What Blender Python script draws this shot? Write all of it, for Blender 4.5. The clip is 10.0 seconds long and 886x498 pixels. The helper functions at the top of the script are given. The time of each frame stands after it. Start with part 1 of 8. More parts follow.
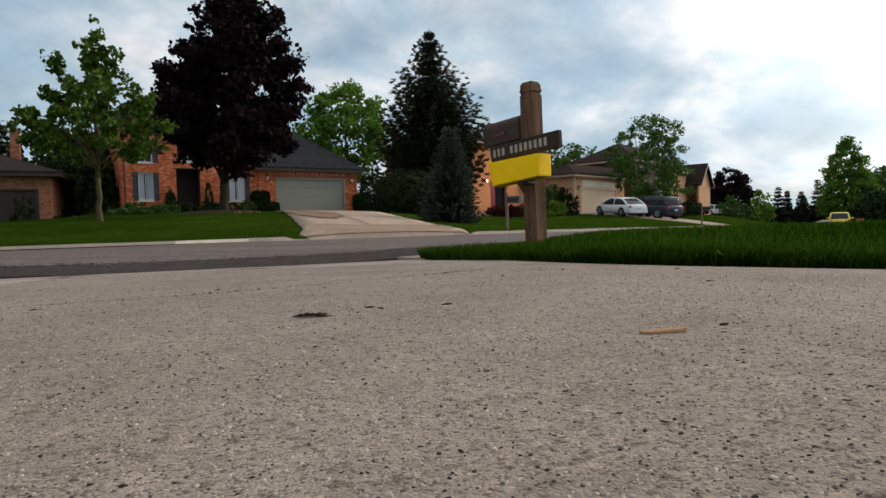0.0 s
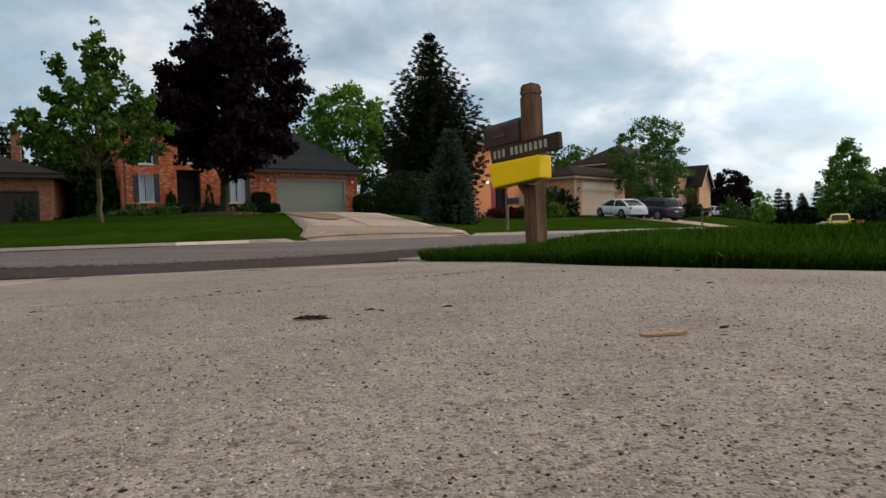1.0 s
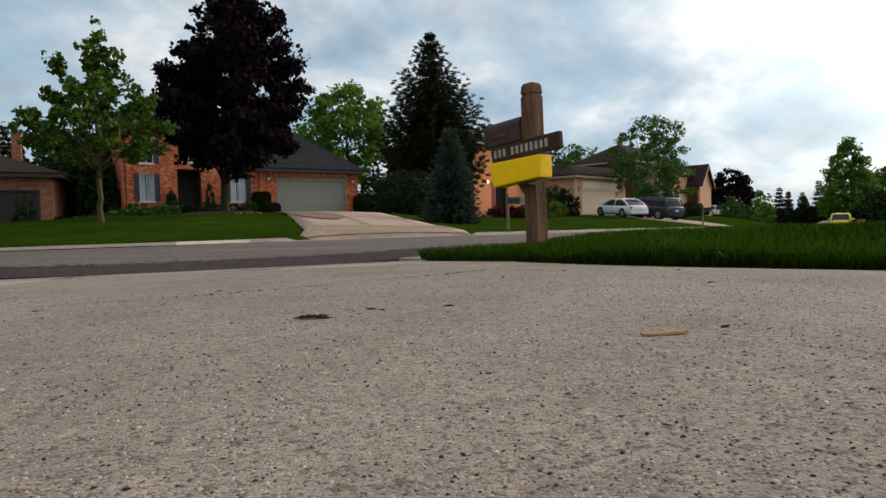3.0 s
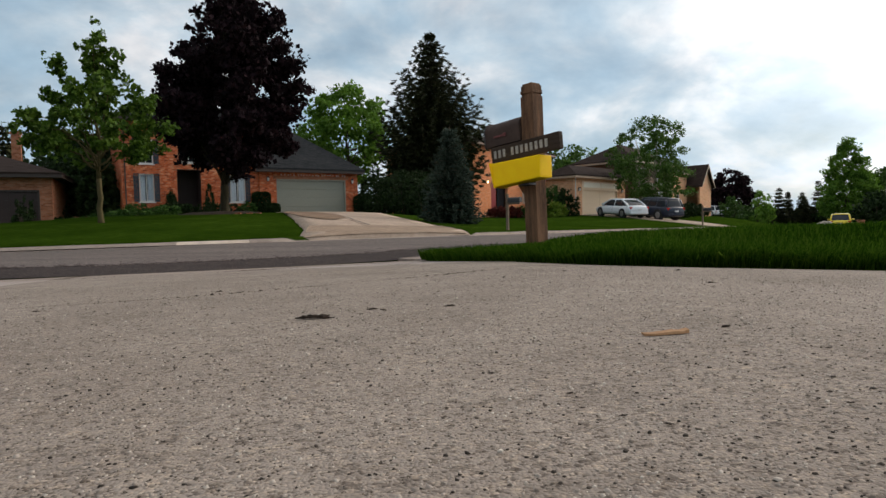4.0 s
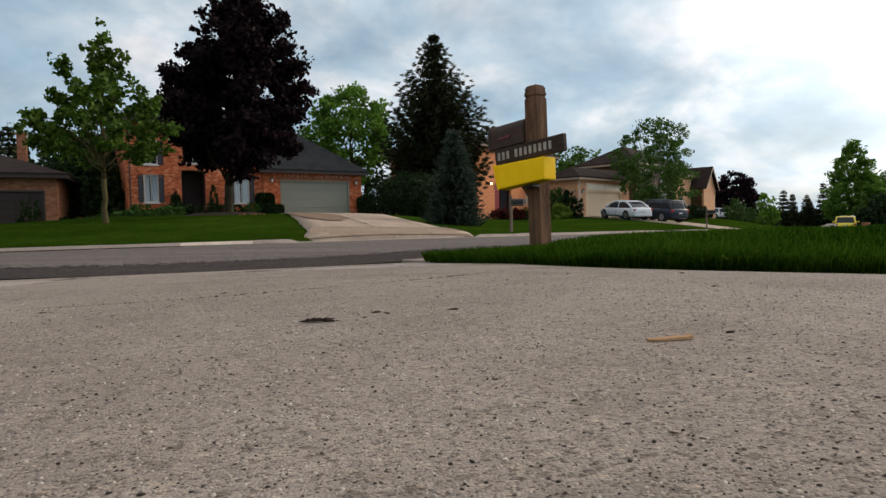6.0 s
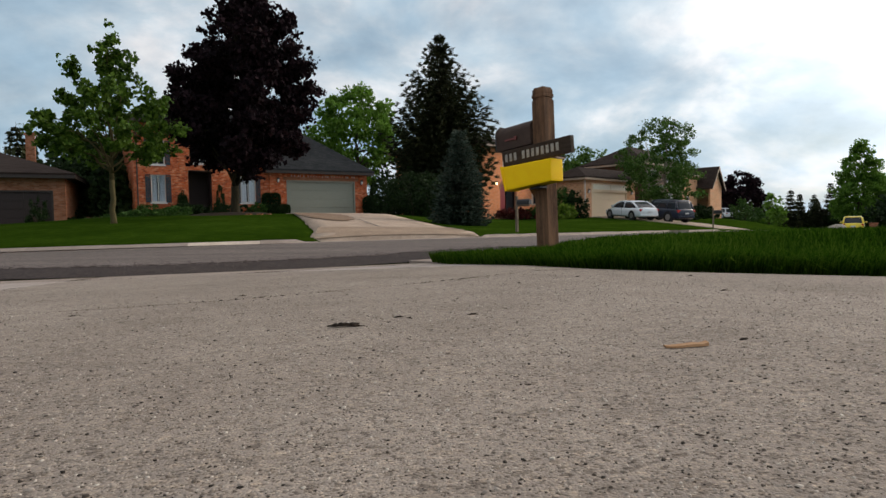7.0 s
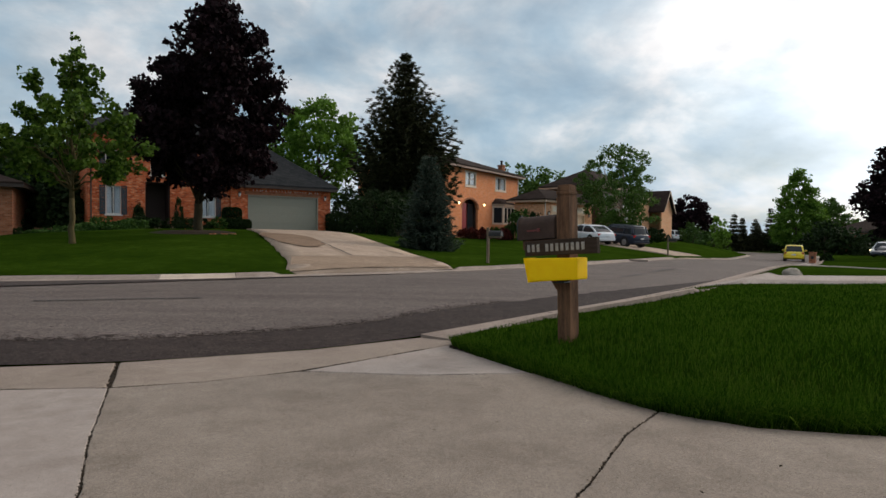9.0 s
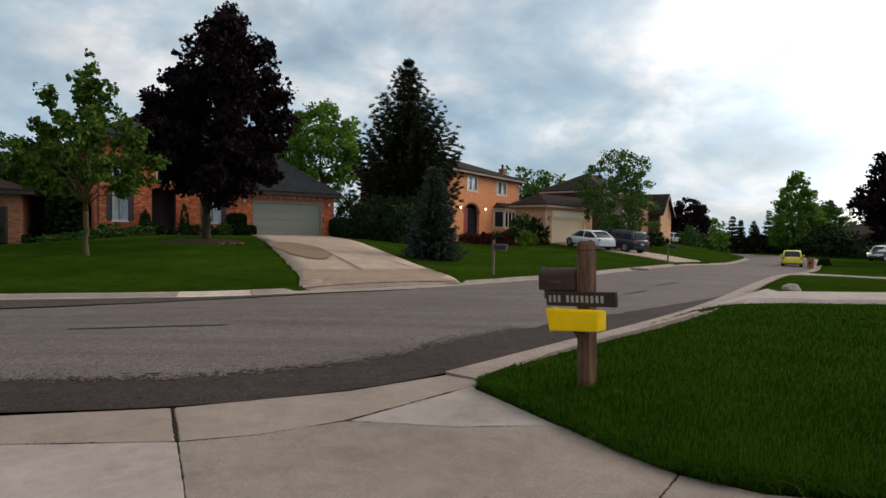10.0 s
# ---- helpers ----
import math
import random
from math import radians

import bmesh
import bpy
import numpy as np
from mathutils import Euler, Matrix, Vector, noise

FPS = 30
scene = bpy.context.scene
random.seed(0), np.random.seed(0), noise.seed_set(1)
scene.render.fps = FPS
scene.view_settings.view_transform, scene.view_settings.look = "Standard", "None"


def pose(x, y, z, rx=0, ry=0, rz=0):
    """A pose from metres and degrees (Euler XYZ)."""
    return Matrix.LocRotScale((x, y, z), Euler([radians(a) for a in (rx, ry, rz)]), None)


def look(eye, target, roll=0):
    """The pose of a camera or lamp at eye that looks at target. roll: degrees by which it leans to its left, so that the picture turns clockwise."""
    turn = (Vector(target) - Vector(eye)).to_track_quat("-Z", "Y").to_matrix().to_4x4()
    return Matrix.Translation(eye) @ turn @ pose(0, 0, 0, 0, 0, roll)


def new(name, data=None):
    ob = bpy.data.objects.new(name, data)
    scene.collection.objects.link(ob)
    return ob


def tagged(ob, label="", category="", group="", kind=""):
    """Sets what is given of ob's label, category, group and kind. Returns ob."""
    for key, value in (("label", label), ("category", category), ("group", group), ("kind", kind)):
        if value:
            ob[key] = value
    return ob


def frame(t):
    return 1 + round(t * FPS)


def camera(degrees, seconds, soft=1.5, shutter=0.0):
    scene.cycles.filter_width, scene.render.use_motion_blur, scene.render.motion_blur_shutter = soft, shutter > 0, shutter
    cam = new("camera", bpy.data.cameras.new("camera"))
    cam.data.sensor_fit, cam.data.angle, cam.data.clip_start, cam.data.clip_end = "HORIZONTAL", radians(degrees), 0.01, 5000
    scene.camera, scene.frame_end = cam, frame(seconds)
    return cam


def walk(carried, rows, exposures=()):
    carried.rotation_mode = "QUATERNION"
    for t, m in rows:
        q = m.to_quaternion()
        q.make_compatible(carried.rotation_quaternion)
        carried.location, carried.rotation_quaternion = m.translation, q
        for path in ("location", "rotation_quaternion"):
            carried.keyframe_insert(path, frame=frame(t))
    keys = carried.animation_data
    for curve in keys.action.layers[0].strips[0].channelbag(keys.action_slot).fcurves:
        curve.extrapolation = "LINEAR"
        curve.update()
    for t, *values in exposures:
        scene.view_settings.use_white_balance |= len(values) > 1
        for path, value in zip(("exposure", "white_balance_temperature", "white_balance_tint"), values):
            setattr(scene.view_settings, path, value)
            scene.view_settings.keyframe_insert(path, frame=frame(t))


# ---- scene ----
cam = camera(74.0, 10.0, soft=1.5)
PATH = [
    (0, (0.264, 0.192, 0.156), (0.178, 2.188, 0.062), -1.3),
    (0.5, (0.264, 0.192, 0.156), (0.177, 2.188, 0.062), -1.2),
    (1, (0.264, 0.192, 0.157), (0.177, 2.188, 0.068), -1.3),
    (1.5, (0.263, 0.192, 0.156), (0.177, 2.188, 0.063), -1.2),
    (2, (0.263, 0.191, 0.156), (0.176, 2.187, 0.067), -1.3),
    (2.5, (0.264, 0.192, 0.157), (0.175, 2.188, 0.066), -1.3),
    (4, (0.262, 0.19, 0.157), (0.174, 2.186, 0.067), -1.3),
    (4.5, (0.262, 0.191, 0.156), (0.173, 2.187, 0.073), -1.3),
    (5, (0.262, 0.19, 0.157), (0.171, 2.186, 0.069), -1.3),
    (5.5, (0.262, 0.19, 0.156), (0.171, 2.186, 0.071), -1.2),
    (7, (0.243, 0.16, 0.171), (0.126, 2.155, 0.086), -1.1),
    (7.5, (0.177, 0.063, 0.164), (0.104, 2.061, 0.093), -0.6),
    (8, (0.033, 0.025, 0.198), (0.098, 2.024, 0.149), 0.2),
    (8.2, (-0.07, 0.02, 0.282), (0.0, 2.018, 0.231), 0.0),
    (8.5, (-0.2, 0.036, 0.472), (-0.141, 2.035, 0.414), 0.4),
    (9, (-0.368, 0.066, 0.86), (-0.327, 2.065, 0.806), 0.6),
    (9.5, (-0.509, -0.072, 1.154), (-0.474, 1.927, 1.096), 0.5),
    (10, (-0.664, -0.307, 1.361), (-0.617, 1.692, 1.301), 0.8),
]
walk(cam, [(t, look(eye, target, roll)) for t, eye, target, roll in PATH],
     [(t, stops, 6500, 10) for t, stops in ((0.0, -0.14), (7.5, -0.14), (8.0, -0.24), (8.5, -0.34), (9.5, -0.31), (10.0, -0.24))])

# ---- world, sun ----
SUN_AZ, SUN_EL = 58.0, 25.0          # degrees right of +y, above the horizon
SUN_DIR = Vector((math.sin(radians(SUN_AZ)) * math.cos(radians(SUN_EL)),
                  math.cos(radians(SUN_AZ)) * math.cos(radians(SUN_EL)), math.sin(radians(SUN_EL))))


def node(nt, kind, at=None, **values):
    n = nt.nodes.new(kind)
    for k, v in values.items():
        if k.startswith("_"):
            n.inputs[k[1:]].default_value = v
    return n


def ramp(nt, src, stops):
    r = nt.nodes.new("ShaderNodeValToRGB")
    el = r.color_ramp.elements
    while len(el) < len(stops):
        el.new(0.5)
    for e, (p, c) in zip(el, stops):
        e.position, e.color = p, (*c, 1) if len(c) == 3 else c
    nt.links.new(src, r.inputs["Fac"])
    return r.outputs["Color"]


def mathn(nt, op, a, b=None):
    n = nt.nodes.new("ShaderNodeMath")
    n.operation = op
    for i, v in enumerate((a, b)):
        if v is None:
            continue
        if isinstance(v, (int, float)):
            n.inputs[i].default_value = v
        else:
            nt.links.new(v, n.inputs[i])
    return n.outputs[0]


def mixc(nt, fac, a, b, mode="MIX"):
    n = nt.nodes.new("ShaderNodeMix")
    n.data_type, n.blend_type = "RGBA", mode
    for sock, v in ((n.inputs["Factor"], fac), (n.inputs[6], a), (n.inputs[7], b)):
        if isinstance(v, (int, float)):
            sock.default_value = v
        elif isinstance(v, tuple):
            sock.default_value = (*v, 1) if len(v) == 3 else v
        else:
            nt.links.new(v, sock)
    return n.outputs[2]


def build_world():
    world = bpy.data.worlds.new("sky")
    world.use_nodes = True
    scene.world = world
    nt = world.node_tree
    nt.nodes.clear()
    out = nt.nodes.new("ShaderNodeOutputWorld")
    bg = nt.nodes.new("ShaderNodeBackground")
    sky = nt.nodes.new("ShaderNodeTexSky")
    sky.sky_type, sky.sun_disc = "NISHITA", False
    sky.sun_elevation, sky.sun_rotation = radians(SUN_EL), radians(SUN_AZ)
    co = nt.nodes.new("ShaderNodeTexCoord")
    sep = nt.nodes.new("ShaderNodeSeparateXYZ")
    nt.links.new(co.outputs["Generated"], sep.inputs[0])
    # the layer of cloud hangs level, so that it crowds together towards the horizon
    away = mathn(nt, "ADD", mathn(nt, "MAXIMUM", sep.outputs[2], 0.0), 0.42)
    flat = nt.nodes.new("ShaderNodeCombineXYZ")
    nt.links.new(mathn(nt, "DIVIDE", sep.outputs[0], away), flat.inputs[0])
    nt.links.new(mathn(nt, "DIVIDE", sep.outputs[1], away), flat.inputs[1])
    big = node(nt, "ShaderNodeTexNoise", _Scale=2.6, _Detail=8.0, _Roughness=0.55, _Distortion=0.25)
    nt.links.new(flat.outputs[0], big.inputs["Vector"])
    fine = node(nt, "ShaderNodeTexNoise", _Scale=3.4, _Detail=6.0, _Roughness=0.55)
    nt.links.new(flat.outputs[0], fine.inputs["Vector"])
    tone = ramp(nt, big.outputs["Fac"], CLOUD_TONES)
    cover = ramp(nt, fine.outputs["Fac"], [(0.30, (0.55,) * 3), (0.62, (1, 1, 1))])
    # the veil of cloud that the low sun lights from behind
    dot = nt.nodes.new("ShaderNodeVectorMath")
    dot.operation = "DOT_PRODUCT"
    nt.links.new(co.outputs["Generated"], dot.inputs[0])
    dot.inputs[1].default_value = SUN_DIR
    near = mathn(nt, "MAXIMUM", dot.outputs["Value"], 0.0)
    glow = mathn(nt, "ADD", mathn(nt, "MULTIPLY", mathn(nt, "POWER", near, 7.0), GLOW[0]), mathn(nt, "MULTIPLY", mathn(nt, "POWER", near, 15.0), GLOW[1]))
    veil = mathn(nt, "MULTIPLY", glow, mathn(nt, "ADD", mathn(nt, "MULTIPLY", fine.outputs["Fac"], 0.9), 0.45))
    lit = mixc(nt, 1.0, tone, mixc(nt, 1.0, (1.0, 0.93, 0.87), veil, "MULTIPLY"), "ADD")
    clear = mixc(nt, 1.0, sky.outputs[0], (SKY_STRENGTH,) * 3, "MULTIPLY")
    # overcast is brightest overhead; out of view it is raised and warmed as fill
    high = ramp(nt, sep.outputs[2], [(0.0, (0.80, 0.86, 0.91)), (0.16, (0.92, 0.96, 0.98)), (0.40, (1, 1, 1)), (0.95, OVERHEAD_FILL)])
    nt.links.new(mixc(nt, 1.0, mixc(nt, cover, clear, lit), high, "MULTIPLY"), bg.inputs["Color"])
    bg.inputs["Strength"].default_value = WORLD_STRENGTH
    nt.links.new(bg.outputs[0], out.inputs[0])
    sun = new("sun", bpy.data.lights.new("sun", "SUN"))
    sun.data.energy, sun.data.angle, sun.data.color = SUN_POWER, radians(25), (1.0, 0.90, 0.78)
    sun.matrix_world = look(SUN_DIR * 100, (0, 0, 0))


CLOUD_TONES = [(0.34, (0.413, 0.583, 0.733)), (0.44, (0.539, 0.693, 0.821)), (0.52, (0.704, 0.811, 0.894)), (0.63, (1.119, 1.092, 1.092))]
GLOW, OVERHEAD_FILL = (0.50, 4.7), (1.40, 1.20, 1.08)
SKY_STRENGTH, WORLD_STRENGTH, SUN_POWER = 0.07, 1.0, 1.45
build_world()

# ---- materials ----
def material(name):
    m = bpy.data.materials.new(name)
    m.use_nodes = True
    return m, m.node_tree, m.node_tree.nodes["Principled BSDF"]


def coords(nt, stretch=(1, 1, 1), world=False):
    co = nt.nodes.new("ShaderNodeNewGeometry") if world else nt.nodes.new("ShaderNodeTexCoord")
    mp = nt.nodes.new("ShaderNodeMapping")
    mp.inputs["Scale"].default_value = stretch
    nt.links.new(co.outputs["Position" if world else "Object"], mp.inputs["Vector"])
    return mp.outputs[0]


def noise_tex(nt, vec, scale, detail=4.0, rough=0.55):
    n = node(nt, "ShaderNodeTexNoise", _Scale=scale, _Detail=detail, _Roughness=rough)
    nt.links.new(vec, n.inputs["Vector"])
    return n.outputs["Fac"]


def bump(nt, bsdf, height, strength, distance):
    b = node(nt, "ShaderNodeBump", _Strength=strength, _Distance=distance)
    nt.links.new(height, b.inputs["Height"])
    nt.links.new(b.outputs[0], bsdf.inputs["Normal"])


def surface(name, dark, light, scale=6.0, rough=0.7, fine=60.0, relief=0.003, metal=0.0, stretch=(1, 1, 1), spread=(0.3, 0.7)):
    """A plain surface with a large mottling, a fine grain and a slight relief."""
    m, nt, b = material(name)
    v = coords(nt, stretch)
    big, small = noise_tex(nt, v, scale), noise_tex(nt, v, fine, 3.0)
    both = mathn(nt, "ADD", mathn(nt, "MULTIPLY", big, 0.65), mathn(nt, "MULTIPLY", small, 0.35))
    nt.links.new(ramp(nt, both, [(spread[0], dark), (spread[1], light)]), b.inputs["Base Color"])
    nt.links.new(ramp(nt, small, [(0.3, (max(rough - 0.1, 0.02),) * 3), (0.7, (min(rough + 0.1, 1),) * 3)]), b.inputs["Roughness"])
    b.inputs["Metallic"].default_value = metal
    b.inputs["Specular IOR Level"].default_value = 0.5 if rough < 0.6 else 0.15
    if relief:
        bump(nt, b, small, 0.6, relief)
    return m


def concrete(name, tint=(1, 1, 1), grain=1.0):
    """Weathered concrete with exposed sand and small stones."""
    m, nt, b = material(name)
    v = coords(nt, world=True)
    stains, patch = noise_tex(nt, v, 0.9, 5.0), noise_tex(nt, v, 7.0, 5.0, 0.6)
    base = ramp(nt, mathn(nt, "ADD", mathn(nt, "MULTIPLY", stains, 0.6), mathn(nt, "MULTIPLY", patch, 0.4)),
                [(0.32, tuple(c * t for c, t in zip((0.315, 0.255, 0.208), tint))), (0.66, tuple(c * t for c, t in zip((0.455, 0.378, 0.312), tint)))])
    warp = node(nt, "ShaderNodeTexNoise", _Scale=120.0, _Detail=2.0)
    nt.links.new(v, warp.inputs["Vector"])
    bent = nt.nodes.new("ShaderNodeVectorMath")
    bent.operation = "MULTIPLY_ADD"
    nt.links.new(warp.outputs["Color"], bent.inputs[0])
    bent.inputs[1].default_value = (0.003, 0.003, 0.003)
    nt.links.new(v, bent.inputs[2])
    heights = []
    for scale, weight, stops in ((700.0, 0.74, [(0.0, (0.22, 0.20, 0.19)), (0.13, (0.42, 0.38, 0.35)), (0.22, (0.92, 0.92, 0.92)), (0.75, (1.05, 1.03, 1.0)), (0.93, (1.28, 1.22, 1.12)), (1.0, (1.7, 1.65, 1.55))]),
                                 (115.0, 0.26, [(0.0, (0.36, 0.33, 0.31)), (0.09, (0.62, 0.58, 0.55)), (0.15, (1, 1, 1)), (0.84, (1, 1, 1)), (1.0, (1.5, 1.45, 1.36))]),
                                 (260.0, 0.5, [(0.0, (0.30, 0.27, 0.25)), (0.08, (0.5, 0.46, 0.44)), (0.13, (1, 1, 1)), (0.90, (1, 1, 1)), (1.0, (1.4, 1.34, 1.22))])):
        cell = node(nt, "ShaderNodeTexVoronoi", _Scale=scale)
        nt.links.new(bent.outputs[0], cell.inputs["Vector"])
        one = nt.nodes.new("ShaderNodeSeparateColor")
        nt.links.new(cell.outputs["Color"], one.inputs[0])
        base = mixc(nt, weight * grain, base, ramp(nt, one.outputs[0], stops), "MULTIPLY")
        heights.append(cell.outputs["Distance"])
    mid = noise_tex(nt, v, 45.0, 4.0, 0.65)
    base = mixc(nt, 0.32 * grain, base, ramp(nt, mid, [(0.3, (0.72, 0.70, 0.69)), (0.62, (1.12, 1.1, 1.08))]), "MULTIPLY")
    # scattered pits and dark specks, and broad stains
    for scale, size, share in ((9.0, 0.10, 0.22), (26.0, 0.13, 0.20)):
        cell = node(nt, "ShaderNodeTexVoronoi", _Scale=scale)
        nt.links.new(bent.outputs[0], cell.inputs["Vector"])
        one = nt.nodes.new("ShaderNodeSeparateColor")
        nt.links.new(cell.outputs["Color"], one.inputs[0])
        away = mathn(nt, "ADD", cell.outputs["Distance"], mathn(nt, "MULTIPLY", mathn(nt, "GREATER_THAN", one.outputs[1], share), 1.0))
        base = mixc(nt, 0.8, base, ramp(nt, away, [(size * 0.45, (0.30, 0.27, 0.25)), (size, (1, 1, 1))]), "MULTIPLY")
    blot = noise_tex(nt, v, 2.3, 6.0, 0.7)
    base = mixc(nt, 0.5, base, ramp(nt, blot, [(0.34, (0.74, 0.72, 0.70)), (0.48, (0.98, 0.98, 0.98)), (0.66, (1.10, 1.10, 1.10))]), "MULTIPLY")
    nt.links.new(base, b.inputs["Base Color"])
    b.inputs["Roughness"].default_value = 0.9
    b.inputs["Specular IOR Level"].default_value = 0.1
    bump(nt, b, mathn(nt, "ADD", mathn(nt, "MULTIPLY", heights[0], -0.5), mathn(nt, "MULTIPLY", mid, 1.2)), 0.5 * grain, 0.003)
    return m


def asphalt(name, dark, light, streak=0.0):
    """Worn asphalt: pale and dark stones in the binder, wheel tracks and blotches."""
    m, nt, b = material(name)
    v = coords(nt, world=True)
    big, mid, small = noise_tex(nt, v, 0.45, 5.0), noise_tex(nt, v, 4.0, 6.0, 0.75), noise_tex(nt, v, 60.0, 3.0, 0.7)
    along = noise_tex(nt, coords(nt, (0.12, 1.6, 1), world=True), 1.6, 4.0, 0.6)
    mix = mathn(nt, "ADD", mathn(nt, "ADD", mathn(nt, "MULTIPLY", big, 0.25), mathn(nt, "MULTIPLY", mid, 0.35 - streak * 0.17)), mathn(nt, "ADD", mathn(nt, "MULTIPLY", small, 0.3 - streak * 0.1), mathn(nt, "MULTIPLY", along, 0.1 + streak * 0.27)))
    base = ramp(nt, mix, [(0.38, dark), (0.62, light)])
    for scale, stops in ((70.0, [(0.0, (0.35, 0.34, 0.34)), (0.22, (0.7, 0.7, 0.7)), (0.4, (1, 1, 1)), (0.82, (1.1, 1.1, 1.1)), (1.0, (1.9, 1.85, 1.8))]),
                         (22.0, [(0.0, (0.5, 0.49, 0.48)), (0.16, (1, 1, 1)), (0.86, (1, 1, 1)), (1.0, (1.45, 1.42, 1.4))])):
        cell = node(nt, "ShaderNodeTexVoronoi", _Scale=scale)
        nt.links.new(v, cell.inputs["Vector"])
        one = nt.nodes.new("ShaderNodeSeparateColor")
        nt.links.new(cell.outputs["Color"], one.inputs[0])
        base = mixc(nt, 0.75 if scale > 50 else 0.75 - 0.4 * streak, base, ramp(nt, one.outputs[0], stops), "MULTIPLY")
    nt.links.new(base, b.inputs["Base Color"])
    b.inputs["Roughness"].default_value = 0.88
    b.inputs["Specular IOR Level"].default_value = 0.12
    bump(nt, b, mathn(nt, "ADD", mid, small), 0.6, 0.008)
    return m


def brickwork(name, tones, mortar, course=0.075, length=0.21, mottle=0.45):
    """Brick courses in object space: u runs along the wall, z up."""
    m, nt, b = material(name)
    co = nt.nodes.new("ShaderNodeTexCoord")
    sep = nt.nodes.new("ShaderNodeSeparateXYZ")
    nt.links.new(co.outputs["Object"], sep.inputs[0])
    flat = nt.nodes.new("ShaderNodeCombineXYZ")
    nt.links.new(mathn(nt, "ADD", sep.outputs[0], sep.outputs[1]), flat.inputs[0])
    nt.links.new(sep.outputs[2], flat.inputs[1])
    br = node(nt, "ShaderNodeTexBrick", _Scale=1.0)
    br.inputs["Brick Width"].default_value, br.inputs["Row Height"].default_value = length, course
    br.inputs["Mortar Size"].default_value, br.inputs["Mortar Smooth"].default_value = 0.006, 0.2
    br.inputs["Color1"].default_value, br.inputs["Color2"].default_value, br.inputs["Mortar"].default_value = (0, 0, 0, 1), (1, 1, 1, 1), (0.5, 0.5, 0.5, 1)
    br.offset = 0.5
    nt.links.new(flat.outputs[0], br.inputs["Vector"])
    v = coords(nt)
    patch = noise_tex(nt, v, 5.5, 5.0, 0.75)
    tone = mathn(nt, "ADD", mathn(nt, "MULTIPLY", br.outputs["Color"], mottle), mathn(nt, "MULTIPLY", patch, 1.05 - mottle))
    face = ramp(nt, tone, list(zip((0.2, 0.42, 0.6, 0.82), tones)))
    nt.links.new(mixc(nt, br.outputs["Fac"], face, mortar), b.inputs["Base Color"])
    b.inputs["Roughness"].default_value = 0.9
    b.inputs["Specular IOR Level"].default_value = 0.1
    bump(nt, b, mathn(nt, "SUBTRACT", noise_tex(nt, v, 50.0), br.outputs["Fac"]), 0.5, 0.006)
    return m


def shingles(name, dark, light):
    m, nt, b = material(name)
    co = nt.nodes.new("ShaderNodeTexCoord")
    sep = nt.nodes.new("ShaderNodeSeparateXYZ")
    nt.links.new(co.outputs["Object"], sep.inputs[0])
    flat = nt.nodes.new("ShaderNodeCombineXYZ")
    nt.links.new(mathn(nt, "ADD", sep.outputs[0], sep.outputs[1]), flat.inputs[0])
    nt.links.new(sep.outputs[2], flat.inputs[1])
    br = node(nt, "ShaderNodeTexBrick", _Scale=1.0)
    br.inputs["Brick Width"].default_value, br.inputs["Row Height"].default_value = 0.3, 0.075
    br.inputs["Mortar Size"].default_value = 0.008
    br.inputs["Color1"].default_value, br.inputs["Color2"].default_value, br.inputs["Mortar"].default_value = (0.1, 0.1, 0.1, 1), (0.9, 0.9, 0.9, 1), (0, 0, 0, 1)
    nt.links.new(flat.outputs[0], br.inputs["Vector"])
    v = coords(nt)
    tone = mathn(nt, "ADD", mathn(nt, "MULTIPLY", br.outputs["Color"], 0.4), mathn(nt, "MULTIPLY", noise_tex(nt, v, 1.5, 5.0), 0.6))
    nt.links.new(ramp(nt, tone, [(0.2, dark), (0.75, light)]), b.inputs["Base Color"])
    b.inputs["Roughness"].default_value = 0.95
    b.inputs["Specular IOR Level"].default_value = 0.05
    bump(nt, b, br.outputs["Color"], 0.5, 0.01)
    return m


def leaves(name, stops, through_light=0.25, rough=0.55, shine=0.12, patchy=0.35):
    """Leaf tones that vary from piece to piece, with some light passing through."""
    m, nt, b = material(name)
    geo = nt.nodes.new("ShaderNodeNewGeometry")
    v = coords(nt)
    tone = mathn(nt, "ADD", mathn(nt, "MULTIPLY", geo.outputs["Random Per Island"], 1 - patchy), mathn(nt, "MULTIPLY", noise_tex(nt, v, 0.9, 3.0), patchy))
    col = ramp(nt, tone, stops)
    nt.links.new(col, b.inputs["Base Color"])
    b.inputs["Roughness"].default_value = rough
    b.inputs["Specular IOR Level"].default_value = shine
    tr = nt.nodes.new("ShaderNodeBsdfTranslucent")
    nt.links.new(col, tr.inputs["Color"])
    mx = nt.nodes.new("ShaderNodeMixShader")
    mx.inputs[0].default_value = through_light
    nt.links.new(b.outputs[0], mx.inputs[1])
    nt.links.new(tr.outputs[0], mx.inputs[2])
    nt.links.new(mx.outputs[0], nt.nodes["Material Output"].inputs[0])
    return m


def turf(name, tones):
    m, nt, b = material(name)
    v = coords(nt, world=True)
    big, mid, small = noise_tex(nt, v, 0.35, 4.0), noise_tex(nt, v, 3.0, 5.0, 0.65), noise_tex(nt, v, 38.0, 4.0, 0.7)
    mix = mathn(nt, "ADD", mathn(nt, "ADD", mathn(nt, "MULTIPLY", big, 0.35), mathn(nt, "MULTIPLY", mid, 0.25)), mathn(nt, "MULTIPLY", small, 0.4))
    nt.links.new(ramp(nt, mix, tones), b.inputs["Base Color"])
    b.inputs["Roughness"].default_value = 0.9
    b.inputs["Specular IOR Level"].default_value = 0.0
    bump(nt, b, small, 1.0, 0.03)
    return m


